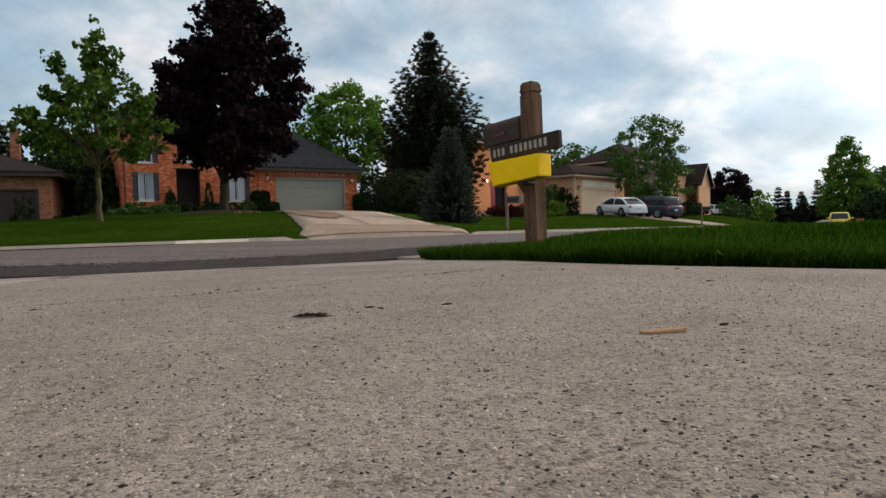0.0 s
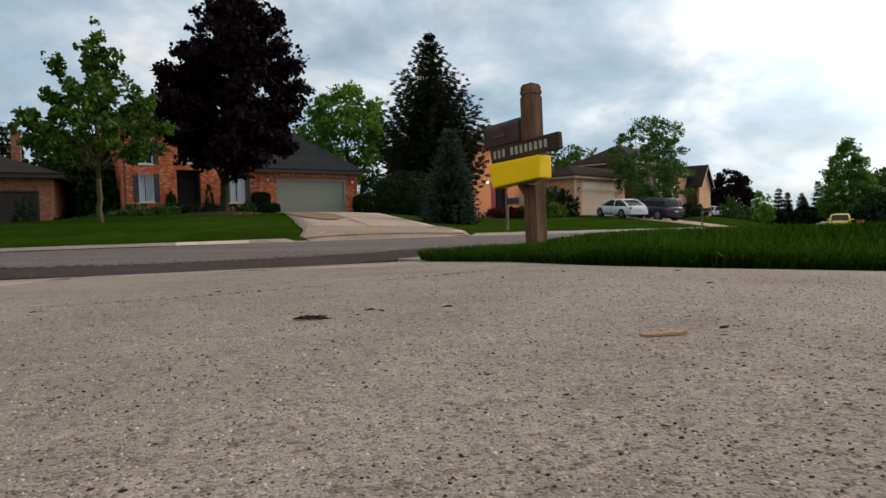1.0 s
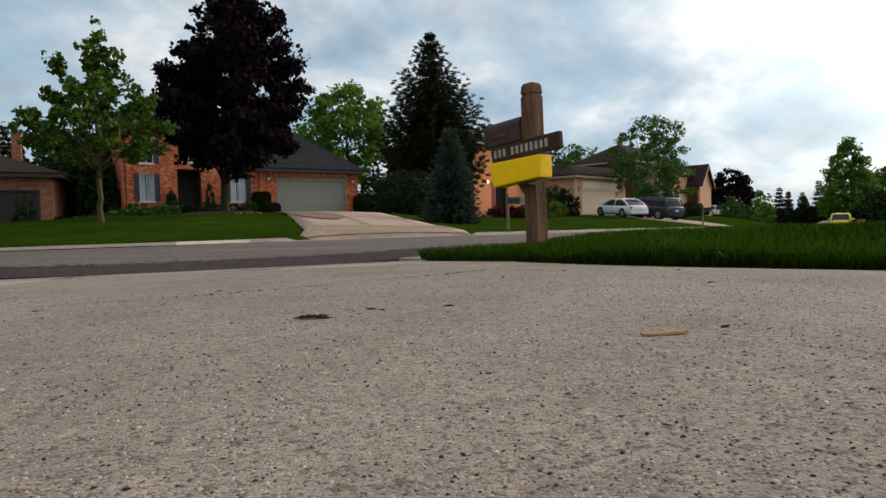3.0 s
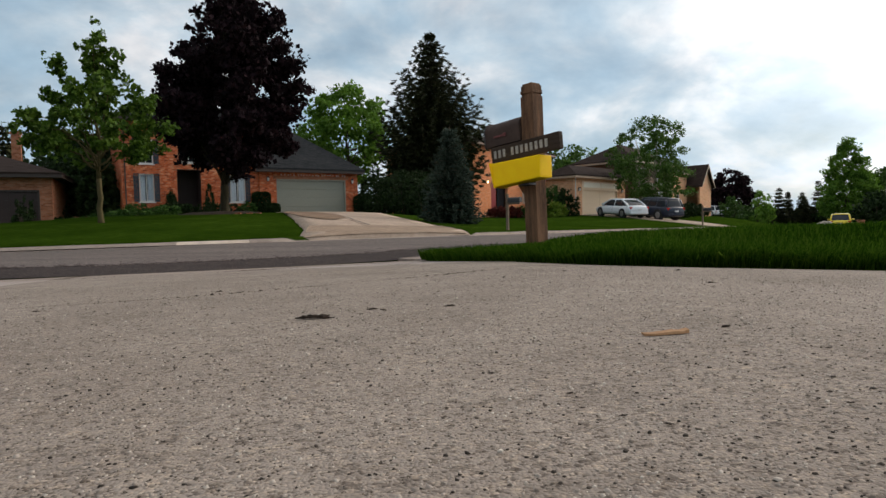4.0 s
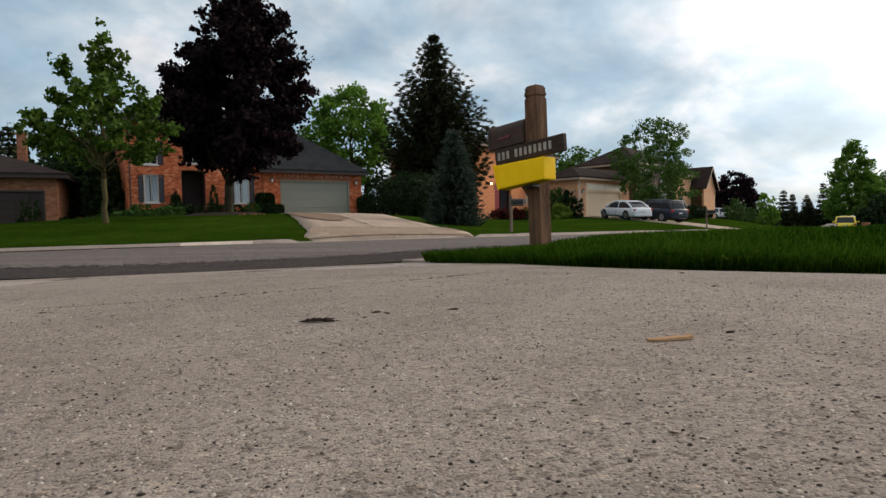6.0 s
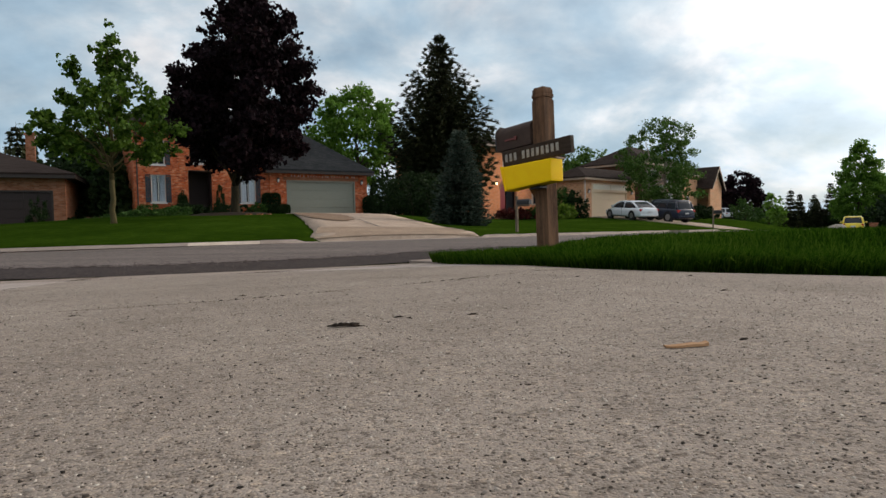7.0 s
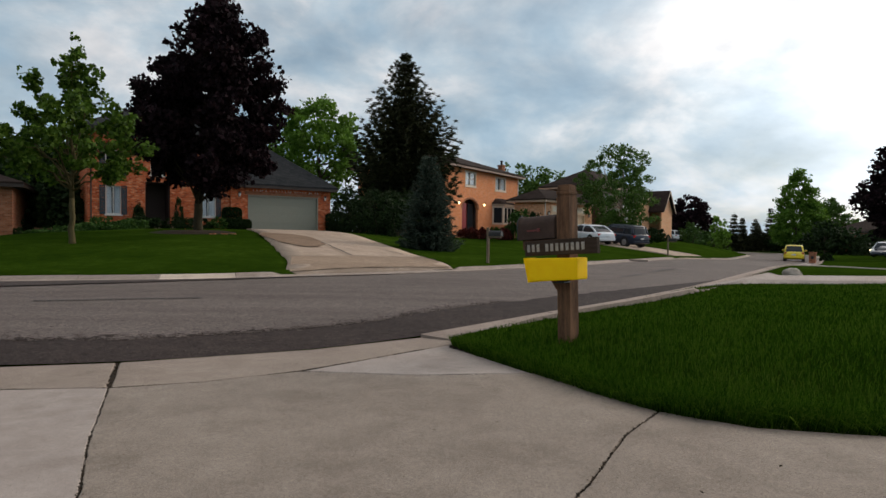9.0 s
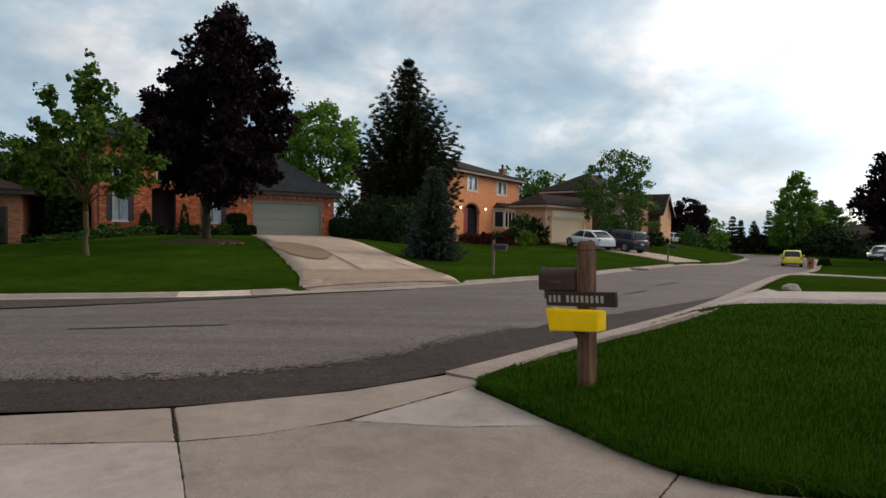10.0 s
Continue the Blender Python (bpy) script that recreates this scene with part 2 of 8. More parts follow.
def plain(name, colour, rough=0.5, metal=0.0, glow=0.0, coat=0.0):
    m, nt, b = material(name)
    v = coords(nt)
    small = noise_tex(nt, v, 25.0, 4.0)
    nt.links.new(ramp(nt, small, [(0.3, tuple(c * 0.88 for c in colour)), (0.7, tuple(min(c * 1.08, 1) for c in colour))]), b.inputs["Base Color"])
    b.inputs["Roughness"].default_value, b.inputs["Metallic"].default_value = rough, metal
    b.inputs["Coat Weight"].default_value = coat
    if glow:
        b.inputs["Emission Color"].default_value = (1.0, 0.72, 0.36, 1)
        b.inputs["Emission Strength"].default_value = glow
    return m


def glass(name, tint=(0.02, 0.025, 0.03)):
    m, nt, b = material(name)
    b.inputs["Base Color"].default_value = (*tint, 1)
    b.inputs["Roughness"].default_value = 0.05
    b.inputs["Specular IOR Level"].default_value = 0.3
    return m


CONCRETE = concrete("weathered_concrete", (0.690, 0.715, 0.745))
CONCRETE_PALE = concrete("pale_concrete", (0.90, 0.945, 1.04), 0.5)
CONCRETE_GUTTER = concrete("gutter_concrete", (0.74, 0.745, 0.77), 0.7)
CONCRETE_FAR = concrete("drive_concrete", (1.02, 0.97, 0.93), 0.6)
CONCRETE_CURB = concrete("curb_concrete", (0.80, 0.80, 0.84), 0.7)
CONCRETE_NEW = concrete("new_concrete", (1.45, 1.47, 1.47), 0.4)
ASPHALT = asphalt("grey_asphalt", (0.100, 0.081, 0.072), (0.160, 0.132, 0.119), 1.0)
ASPHALT_MID = asphalt("mid_grey_asphalt", (0.042, 0.033, 0.030), (0.090, 0.072, 0.066))
ASPHALT_DARK = asphalt("dark_asphalt_patch", (0.023, 0.0165, 0.0145), (0.056, 0.042, 0.037))
TAR = surface("tar_seal", (0.015, 0.015, 0.016), (0.035, 0.033, 0.033), rough=0.6)
SOIL = surface("soil", (0.018, 0.014, 0.010), (0.05, 0.036, 0.025), 9.0, 0.95, 70.0, 0.01)
MULCH = surface("mulch", (0.014, 0.009, 0.005), (0.042, 0.025, 0.014), 7.0, 0.95, 45.0, 0.02)
TURF = turf("lawn", [(0.36, (0.009, 0.022, 0.002)), (0.52, (0.023, 0.047, 0.004)), (0.66, (0.052, 0.086, 0.010))])
BLADES = leaves("grass_blades", [(0.18, (0.010, 0.032, 0.002)), (0.42, (0.024, 0.062, 0.004)), (0.62, (0.043, 0.092, 0.007)), (0.82, (0.072, 0.123, 0.014)), (0.97, (0.13, 0.155, 0.038))], 0.3, 0.9, 0.0, 0.42)
BRICK_RED = brickwork("red_brick", ((0.07, 0.022, 0.015), (0.47, 0.092, 0.032), (0.62, 0.145, 0.050), (0.78, 0.39, 0.22)), (0.42, 0.25, 0.16), 0.085, 0.20, mottle=0.36)
BRICK_SALMON = brickwork("salmon_brick", ((0.55, 0.175, 0.072), (0.72, 0.262, 0.105), (0.76, 0.298, 0.129), (0.80, 0.37, 0.20)), (0.63, 0.34, 0.21))
BRICK_TAN = brickwork("tan_brick", ((0.42, 0.19, 0.09), (0.66, 0.33, 0.17), (0.74, 0.40, 0.22), (0.80, 0.48, 0.30)), (0.62, 0.43, 0.29))
BRICK_BROWN = brickwork("brown_brick", ((0.16, 0.055, 0.028), (0.31, 0.115, 0.055), (0.38, 0.15, 0.078), (0.43, 0.20, 0.12)), (0.30, 0.2, 0.14))
SIDING = surface("brown_siding", (0.10, 0.062, 0.042), (0.15, 0.095, 0.065), 3.0, 0.8, stretch=(0.4, 0.4, 6))
ROOF_GREY = shingles("dark_grey_shingles", (0.018, 0.020, 0.022), (0.045, 0.046, 0.047))
ROOF_BROWN = shingles("brown_shingles", (0.022, 0.015, 0.013), (0.05, 0.036, 0.030))
TRIM_DARK = plain("dark_brown_trim", (0.045, 0.03, 0.024), 0.6)
TRIM_TAN = plain("tan_trim", (0.46, 0.34, 0.24), 0.6)
PANEL_PALE = plain("pale_panel_paint", (0.92, 0.83, 0.68), 0.5)
BAY_TRIM = plain("pale_bay_paint", (0.66, 0.54, 0.42), 0.55)
TRIM_BROWN = plain("brown_eaves_paint", (0.20, 0.125, 0.08), 0.6)
TRIM_WHITE = plain("white_trim", (0.72, 0.70, 0.66), 0.5)
DOOR_GREY = plain("grey_green_garage_paint", (0.27, 0.275, 0.222), 0.5)
DOOR_CREAM = plain("cream_garage_paint", (0.88, 0.67, 0.45), 0.5)
# door paint; as porch lining its darkness stands for the recess's shade
DOOR_AND_SHADE_BROWN = plain("dark_brown_door_and_shade", (0.030, 0.014, 0.010), 0.6)
DOOR_RED = plain("dark_red_door", (0.24, 0.018, 0.026), 0.45)
SHUTTER = plain("dark_blue_shutter", (0.035, 0.045, 0.055), 0.55)
CURTAIN = plain("white_curtain", (0.80, 0.84, 0.88), 0.8)
PANE = glass("window_glass")
METAL_DARK = plain("black_metal", (0.015, 0.015, 0.016), 0.6)
LAMP_GLOW = plain("lit_lamp_glass", (0.9, 0.75, 0.5), 0.4, glow=5.0)
BARK = surface("grey_bark", (0.035, 0.028, 0.02), (0.12, 0.095, 0.07), 8.0, 0.95, 50.0, 0.02, stretch=(1, 1, 0.25))
BARK_MOSSY = surface("olive_bark", (0.05, 0.042, 0.018), (0.13, 0.10, 0.045), 8.0, 0.95, 50.0, 0.02, stretch=(1, 1, 0.25))
BARK_DARK = surface("dark_olive_bark", (0.018, 0.015, 0.008), (0.06, 0.048, 0.026), 8.0, 0.95, 50.0, 0.02, stretch=(1, 1, 0.25))
BARK_BIRCH = surface("pale_birch_bark", (0.16, 0.13, 0.10), (0.55, 0.48, 0.40), 6.0, 0.85, 40.0, 0.01, stretch=(1, 1, 2.5))
LEAF_GREEN = leaves("mid_green_leaves", [(0.15, (0.028, 0.062, 0.010)), (0.5, (0.058, 0.120, 0.020)), (0.9, (0.120, 0.205, 0.042))], 0.32)
LEAF_MAPLE = leaves("maple_leaves", [(0.15, (0.020, 0.045, 0.004)), (0.5, (0.056, 0.112, 0.010)), (0.9, (0.140, 0.220, 0.030))], 0.32)
LEAF_BRIGHT = leaves("fresh_green_leaves", [(0.15, (0.050, 0.105, 0.010)), (0.5, (0.095, 0.195, 0.020)), (0.9, (0.165, 0.285, 0.045))], 0.40)
LEAF_PURPLE = leaves("dark_purple_leaves", [(0.15, (0.005, 0.003, 0.004)), (0.5, (0.013, 0.007, 0.009)), (0.9, (0.036, 0.018, 0.021))], 0.08, 0.75, 0.06)
LEAF_DARK = leaves("dark_green_leaves", [(0.15, (0.007, 0.015, 0.004)), (0.5, (0.015, 0.032, 0.008)), (0.9, (0.034, 0.058, 0.016))], 0.12, 0.7)
LEAF_SHRUB = leaves("shrub_leaves", [(0.15, (0.02, 0.05, 0.01)), (0.5, (0.045, 0.10, 0.018)), (0.9, (0.08, 0.15, 0.03))], 0.2)
LEAF_YELLOW = leaves("yellow_green_leaves", [(0.15, (0.08, 0.15, 0.015)), (0.5, (0.16, 0.24, 0.025)), (0.9, (0.25, 0.32, 0.05))], 0.25)
LEAF_RED = leaves("red_barberry_leaves", [(0.15, (0.04, 0.010, 0.010)), (0.5, (0.10, 0.022, 0.018)), (0.9, (0.18, 0.04, 0.03))], 0.2)
NEEDLE = leaves("dark_needles", [(0.15, (0.009, 0.012, 0.004)), (0.5, (0.024, 0.031, 0.011)), (0.9, (0.072, 0.072, 0.028))], 0.08, 0.7)
NEEDLE_BLUE = leaves("blue_green_needles", [(0.15, (0.011, 0.020, 0.013)), (0.5, (0.029, 0.045, 0.031)), (0.9, (0.074, 0.098, 0.070))], 0.1, 0.75)
WOOD_POST = surface("weathered_brown_timber", (0.024, 0.012, 0.008), (0.235, 0.125, 0.068), 7.0, 0.85, 90.0, 0.004, stretch=(3, 3, 0.35))
WOOD_SIGN = surface("dark_stained_board", (0.020, 0.014, 0.010), (0.075, 0.050, 0.036), 9.0, 0.85, 90.0, 0.004, stretch=(0.3, 3, 3))
MAIL_METAL = surface("brown_painted_metal", (0.034, 0.020, 0.015), (0.075, 0.047, 0.036), 8.0, 0.65, 60.0, 0.001)
YELLOW = surface("yellow_plastic", (0.95, 0.54, 0.0), (1.0, 0.64, 0.001), 9.0, 0.62, 80.0, 0.0008)
WHITE_PAINT = surface("worn_white_paint", (0.20, 0.18, 0.155), (0.46, 0.43, 0.38), 40.0, 0.7)
POST_PALE = surface("grey_brown_timber", (0.09, 0.065, 0.045), (0.24, 0.18, 0.13), 7.0, 0.85, 90.0, 0.004, stretch=(3, 3, 0.35))
HEADLIGHT = plain("lit_headlamp", (0.9, 0.88, 0.8), 0.3, glow=4.0)
RED_PAINT = plain("faded_red_paint", (0.13, 0.022, 0.018), 0.6)
CAR_WHITE = plain("white_car_paint", (0.75, 0.77, 0.80), 0.25, coat=0.8)
CAR_NAVY = plain("navy_car_paint", (0.006, 0.012, 0.030), 0.28)
CAR_YELLOW = plain("yellow_car_paint", (0.80, 0.62, 0.01), 0.28, coat=0.7)
RUBBER = plain("tyre_rubber", (0.018, 0.018, 0.018), 0.85)
RIM = plain("alloy_rim", (0.45, 0.45, 0.46), 0.35, 0.8)
TAIL = plain("red_tail_lamp", (0.45, 0.02, 0.015), 0.25, coat=0.6)
CLEAR = plain("clear_lamp", (0.7, 0.7, 0.68), 0.15, coat=0.8)
PLATE = plain("pale_plate", (0.6, 0.6, 0.62), 0.4)
ROCK = surface("pale_boulder", (0.20, 0.17, 0.14), (0.46, 0.41, 0.35), 6.0, 0.9, 45.0, 0.02)
CHIP = surface("tan_wood_chip", (0.26, 0.135, 0.062), (0.50, 0.30, 0.165), 60.0, 0.8, 400.0, 0.0005)
HUSK = surface("dark_husk", (0.010, 0.008, 0.006), (0.04, 0.026, 0.018), 90.0, 0.9, 500.0, 0.001)
GRIT = leaves("loose_grit", [(0.22, (0.035, 0.029, 0.024)), (0.33, (0.16, 0.128, 0.103)), (0.46, (0.29, 0.245, 0.205)), (0.72, (0.38, 0.325, 0.275)), (0.86, (0.60, 0.54, 0.46))], 0.0, 0.85)


# ---- building helpers ----
class Geo:
    """Vertices and faces of one mesh."""

    def __init__(self):
        self.v, self.f = [], []

    def add(self, verts, faces, m=None):
        k = len(self.v)
        self.v += [tuple(m @ Vector(p)) for p in verts] if m is not None else [tuple(p) for p in verts]
        self.f += [tuple(i + k for i in f) for f in faces]
        return self

    def box(self, x0, x1, y0, y1, z0, z1, m=None):
        return self.add([(x, y, z) for x in (x0, x1) for y in (y0, y1) for z in (z0, z1)],
                        [(0, 1, 3, 2), (4, 6, 7, 5), (0, 4, 5, 1), (2, 3, 7, 6), (0, 2, 6, 4), (1, 5, 7, 3)], m)

    def prism(self, outline, y0, y1, m=None):
        """An outline in x and z, drawn out along y."""
        n = len(outline)
        return self.add([(x, y0, z) for x, z in outline] + [(x, y1, z) for x, z in outline],
                        [tuple(range(n)), tuple(range(2 * n - 1, n - 1, -1))] + [(i, i + n, (i + 1) % n + n, (i + 1) % n) for i in range(n)], m)

    def slab(self, outline, z0, z1, m=None):
        """An outline in x and y, drawn out along z."""
        n = len(outline)
        return self.add([(x, y, z0) for x, y in outline] + [(x, y, z1) for x, y in outline],
                        [tuple(range(n - 1, -1, -1)), tuple(range(n, 2 * n))] + [(i, (i + 1) % n, (i + 1) % n + n, i + n) for i in range(n)], m)

    def tube(self, points, radii, n=7, cap=True):
        k, rows = len(self.v), len(points)
        pts = [Vector(p) for p in points]
        for i, p in enumerate(pts):
            way = (pts[min(i + 1, rows - 1)] - pts[max(i - 1, 0)]).normalized()
            side = way.cross(Vector((0.31, 0.95, 0.05)))
            if side.length < 0.05:
                side = way.cross(Vector((1, 0, 0)))
            side.normalize()
            up = side.cross(way)
            for j in range(n):
                a = 2 * math.pi * j / n
                self.v.append(tuple(p + (side * math.cos(a) + up * math.sin(a)) * radii[i]))
        for i in range(rows - 1):
            for j in range(n):
                a, b = k + i * n + j, k + i * n + (j + 1) % n
                self.f.append((a, b, b + n, a + n))
        if cap:
            self.f.append(tuple(k + j for j in reversed(range(n))))
            self.f.append(tuple(k + (rows - 1) * n + j for j in range(n)))
        return self


def part(name, geo, mat, parent=None, label="", bevel=0.0, smooth=False):
    """One mesh object, under a thing or a part where a parent is given."""
    me = bpy.data.meshes.new(name)
    me.from_pydata(geo.v, [], geo.f)
    if bevel:
        bm = bmesh.new()
        bm.from_mesh(me)
        bmesh.ops.recalc_face_normals(bm, faces=bm.faces)
        edges = [e for e in bm.edges if len(e.link_faces) == 2 and e.calc_face_angle(0) > 0.5]
        bmesh.ops.bevel(bm, geom=edges, offset=bevel, segments=2, profile=0.7, affect="EDGES")
        bm.to_mesh(me)
        bm.free()
    me.materials.append(mat)
    if smooth:
        me.polygons.foreach_set("use_smooth", [True] * len(me.polygons))
    me.update()
    ob = new(name, me)
    if parent is not None:
        ob.parent = parent
    if label:
        ob["label"] = label
    return ob


def raw_mesh(name, verts, faces, mat, parent=None):
    """A large mesh from arrays: verts (n, 3), faces (m, 3 or 4)."""
    me = bpy.data.meshes.new(name)
    verts, faces = np.asarray(verts, dtype=np.float32), np.asarray(faces, dtype=np.int32)
    k = faces.shape[1]
    me.vertices.add(len(verts))
    me.vertices.foreach_set("co", verts.ravel())
    me.loops.add(faces.size)
    me.loops.foreach_set("vertex_index", faces.ravel())
    me.polygons.add(len(faces))
    me.polygons.foreach_set("loop_start", np.arange(0, faces.size, k, dtype=np.int32))
    me.polygons.foreach_set("loop_total", np.full(len(faces), k, dtype=np.int32))
    me.materials.append(mat)
    me.update(calc_edges=True)
    me.validate()
    ob = new(name, me)
    if parent is not None:
        ob.parent = parent
    return ob


def thing(name, m, label, category, group=""):
    ob = new(name)
    ob.empty_display_size = 0.1
    ob.matrix_world = m
    return tagged(ob, label, category, group)


def structure(ob, label="", category=""):
    return tagged(ob, label, category, kind="structure")


# ---- the plan ----
NEAR_EDGE = [(-90, -4.0), (-45, 1.2), (-25, 3.0), (-10, 4.35), (-4.3, 4.70), (-2.9, 4.88), (-1.45, 5.45), (-0.47, 6.20), (0.12, 6.83), (1.32, 8.13), (2.41, 9.20),
             (4.38, 11.4), (6.72, 14.5), (12.3, 22.4), (19.1, 31.4), (26.8, 41.3), (38, 57.5), (49, 74), (55, 90), (54, 106), (44, 124)]
FAR_EDGE = [(-90, 2.6), (-45, 8.6), (-25, 11.0), (-10.1, 12.75), (-7.3, 13.15), (-5.7, 13.45), (-3.9, 14.3), (-1.56, 15.55), (0.35, 17.3), (3.1, 20.2), (6.8, 24.7),
            (15.4, 36.4), (23.6, 47.6), (31.6, 59.8), (41, 74.7), (46, 86), (46, 98), (37, 113)]


def resample(line, n):
    """n points at even steps along a line, rounded at its corners."""
    p = np.array(line, float)
    t = np.concatenate([[0], np.cumsum(np.hypot(*np.diff(p, axis=0).T))])
    q = np.linspace(0, t[-1], n)
    return np.stack([np.interp(q, t, p[:, 0]), np.interp(q, t, p[:, 1])], 1)


def rounded(line, step, passes=3):
    p = np.array(line, float)
    for _ in range(passes):
        q = [p[0]]
        for a, b in zip(p[:-1], p[1:]):
            q += [0.78 * a + 0.22 * b, 0.22 * a + 0.78 * b]
        p = np.array(q + [p[-1]])
    length = np.hypot(*np.diff(p, axis=0).T).sum()
    return resample(p, max(int(length / step), 2))


NEAR, FAR = rounded(NEAR_EDGE, 0.6), rounded(FAR_EDGE, 0.6)


TURNOVER = (0.5, 3.0)      # between these lines the drive falls to the side


def near_slope(x, y):
    """The even fall of the near drive towards the street."""
    return 0.09 - 0.05 * y + 0.022 * x - 0.057 * np.clip(np.asarray(x) - TURNOVER[0], 0, TURNOVER[1] - TURNOVER[0])


def street_dip(x):
    """The street sinks a little where it runs on to the bend."""
    t = np.clip((np.asarray(x) - 13.0) / 16.0, 0, 1)
    return 0.45 * t * t * (3 - 2 * t)


def road_z(x, y):
    return -0.22 - 0.013 * np.maximum(0, np.hypot(x, np.asarray(y) - 8.0) - 5.0) - street_dip(x)


def dist_to(line, x, y):
    """Distance to a line, and on which side: positive to the left of its run."""
    p = np.stack([np.ravel(x), np.ravel(y)], 1)
    best, side = np.full(len(p), 1e9), np.zeros(len(p))
    a, b = line[:-1], line[1:]
    for i in range(0, len(a)):
        ab = b[i] - a[i]
        t = np.clip(((p - a[i]) @ ab) / (ab @ ab), 0, 1)
        d = p - (a[i] + t[:, None] * ab)
        r = np.hypot(d[:, 0], d[:, 1])
        hit = r < best
        best[hit] = r[hit]
        side[hit] = np.sign(ab[0] * d[:, 1] - ab[1] * d[:, 0])[hit]
    return best * side


CURB_BACK = 0.52      # width of gutter and rolled curb


def land(x, y, sunk=False):
    """Height of lawns and open ground; under the paving it lies lower."""
    x, y = np.ravel(np.asarray(x, float)), np.ravel(np.asarray(y, float))
    df, dn = dist_to(FAR_C, x, y), -dist_to(NEAR_C, x, y)
    base = road_z(x, y)
    e1, e2 = np.clip((x - 4) / 8, 0, 1), np.clip((x - 15) / 15, 0, 1)
    up = np.maximum(df - CURB_BACK, 0)
    bank = np.minimum((0.06 + 0.05 * e1 + 0.03 * e2) * up, 1.42 + 0.4 * np.clip((x + 2) / 6, 0, 1)) + street_dip(x) * np.clip(up / 6, 0, 1)
    # before the red house the lawn swells up to a terrace, which falls off towards the next garden
    swell = np.interp(up, (0, 0.6, 5.2, 12, 20, 30, 60), (0, 0.06, 0.58, 1.06, 1.36, 1.45, 1.5))
    fall = np.clip((-15.6 - x) / 4.5, 0, 1)
    swell *= 1 - 0.34 * fall * fall * (3 - 2 * fall) * np.clip((up - 6) / 8, 0, 1)
    mid = np.clip((1.0 - x) / 7.0, 0, 1)
    mid = mid * mid * (3 - 2 * mid)
    far = base + 0.13 + bank * (1 - mid) + swell * mid
    near = base + 0.06 + 0.012 * np.clip(dn, 0, 25)
    z = np.where(df > CURB_BACK - 0.08, far, np.where(dn > CURB_BACK - 0.08, near, base - 0.35))
    # sunk under the far drive
    left, right = np.interp(y, *np.array([(14.5, -3.95), (16.5, -4.32), (20, -5.7), (27, -8.25), (33, -10.4), (36.7, -11.9)]).T), np.interp(y, *np.array([(17.75, 0.55), (19.6, -0.3), (23.5, -1.7), (30, -4.0), (35.2, -5.9), (39.6, -7.5)]).T)
    z = np.where(sunk & (y > 13.5) & (y < 37.5) & (x > left + 0.25) & (x < right - 0.25) & (df > 0), z - 0.2, z)
    own = (dn > -0.3) & (x < 14.5) & (y < 13.6) & (x > -60)
    return np.where(own, np.minimum(z, near_slope(x, y) - 0.16), z)


FAR_C, NEAR_C = rounded(FAR_EDGE, 2.0), rounded(NEAR_EDGE, 2.0)


def land1(x, y):
    return float(land([x], [y])[0])


def build_ground():
    def axis(lo, hi, step, ends):
        core = np.arange(lo, hi + step / 2, step)
        left, right, d = [], [], step
        x = lo
        while x > ends[0]:
            d *= 1.35
            x -= d
            left.append(x)
        d, x = step, hi
        while x < ends[1]:
            d *= 1.35
            x += d
            right.append(x)
        return np.concatenate([left[::-1], core, right])
    xs, ys = axis(-32, 36, 0.5, (-3000, 3000)), axis(-4, 66, 0.5, (-3000, 3000))
    X, Y = np.meshgrid(xs, ys)
    x, y = X.ravel().copy(), Y.ravel().copy()
    # draw the points beside the street onto the back of the curb
    for line, sign in ((FAR_C, 1), (NEAR_C, -1)):
        d = sign * dist_to(line, x, y) - CURB_BACK
        close = (np.abs(d) < 0.27) & (np.abs(x) < 40) & (y < 66)
        for i in np.nonzero(close)[0]:
            e = 0.01
            gx = (sign * dist_to(line, [x[i] + e], [y[i]])[0] - CURB_BACK - d[i]) / e
            gy = (sign * dist_to(line, [x[i]], [y[i] + e])[0] - CURB_BACK - d[i]) / e
            x[i] -= d[i] * gx
            y[i] -= d[i] * gy
    z = land(x, y, True)
    nx, ny = len(xs), len(ys)
    i, j = np.meshgrid(np.arange(nx - 1), np.arange(ny - 1))
    k = (j * nx + i).ravel()
    ob = raw_mesh("ground", np.stack([x, y, z], 1), np.stack([k, k + 1, k + nx + 1, k + nx], 1), TURF)
    structure(ob, "dark green mown lawns rising gently from the street", "ground")


def strip(name, a, b, za, zb, mat, parent=None, lift=0.0):
    """A ribbon between two lines of the same count."""
    n = len(a)
    v = np.concatenate([np.column_stack([a, za + lift]), np.column_stack([b, zb + lift])])
    i = np.arange(n - 1)
    return raw_mesh(name, v, np.stack([i, i + 1, i + n + 1, i + n], 1), mat, parent)


def offset(line, d):
    """The line moved to its left by d."""
    t = np.gradient(line, axis=0)
    t /= np.hypot(t[:, 0], t[:, 1])[:, None]
    return line + d * np.stack([-t[:, 1], t[:, 0]], 1)


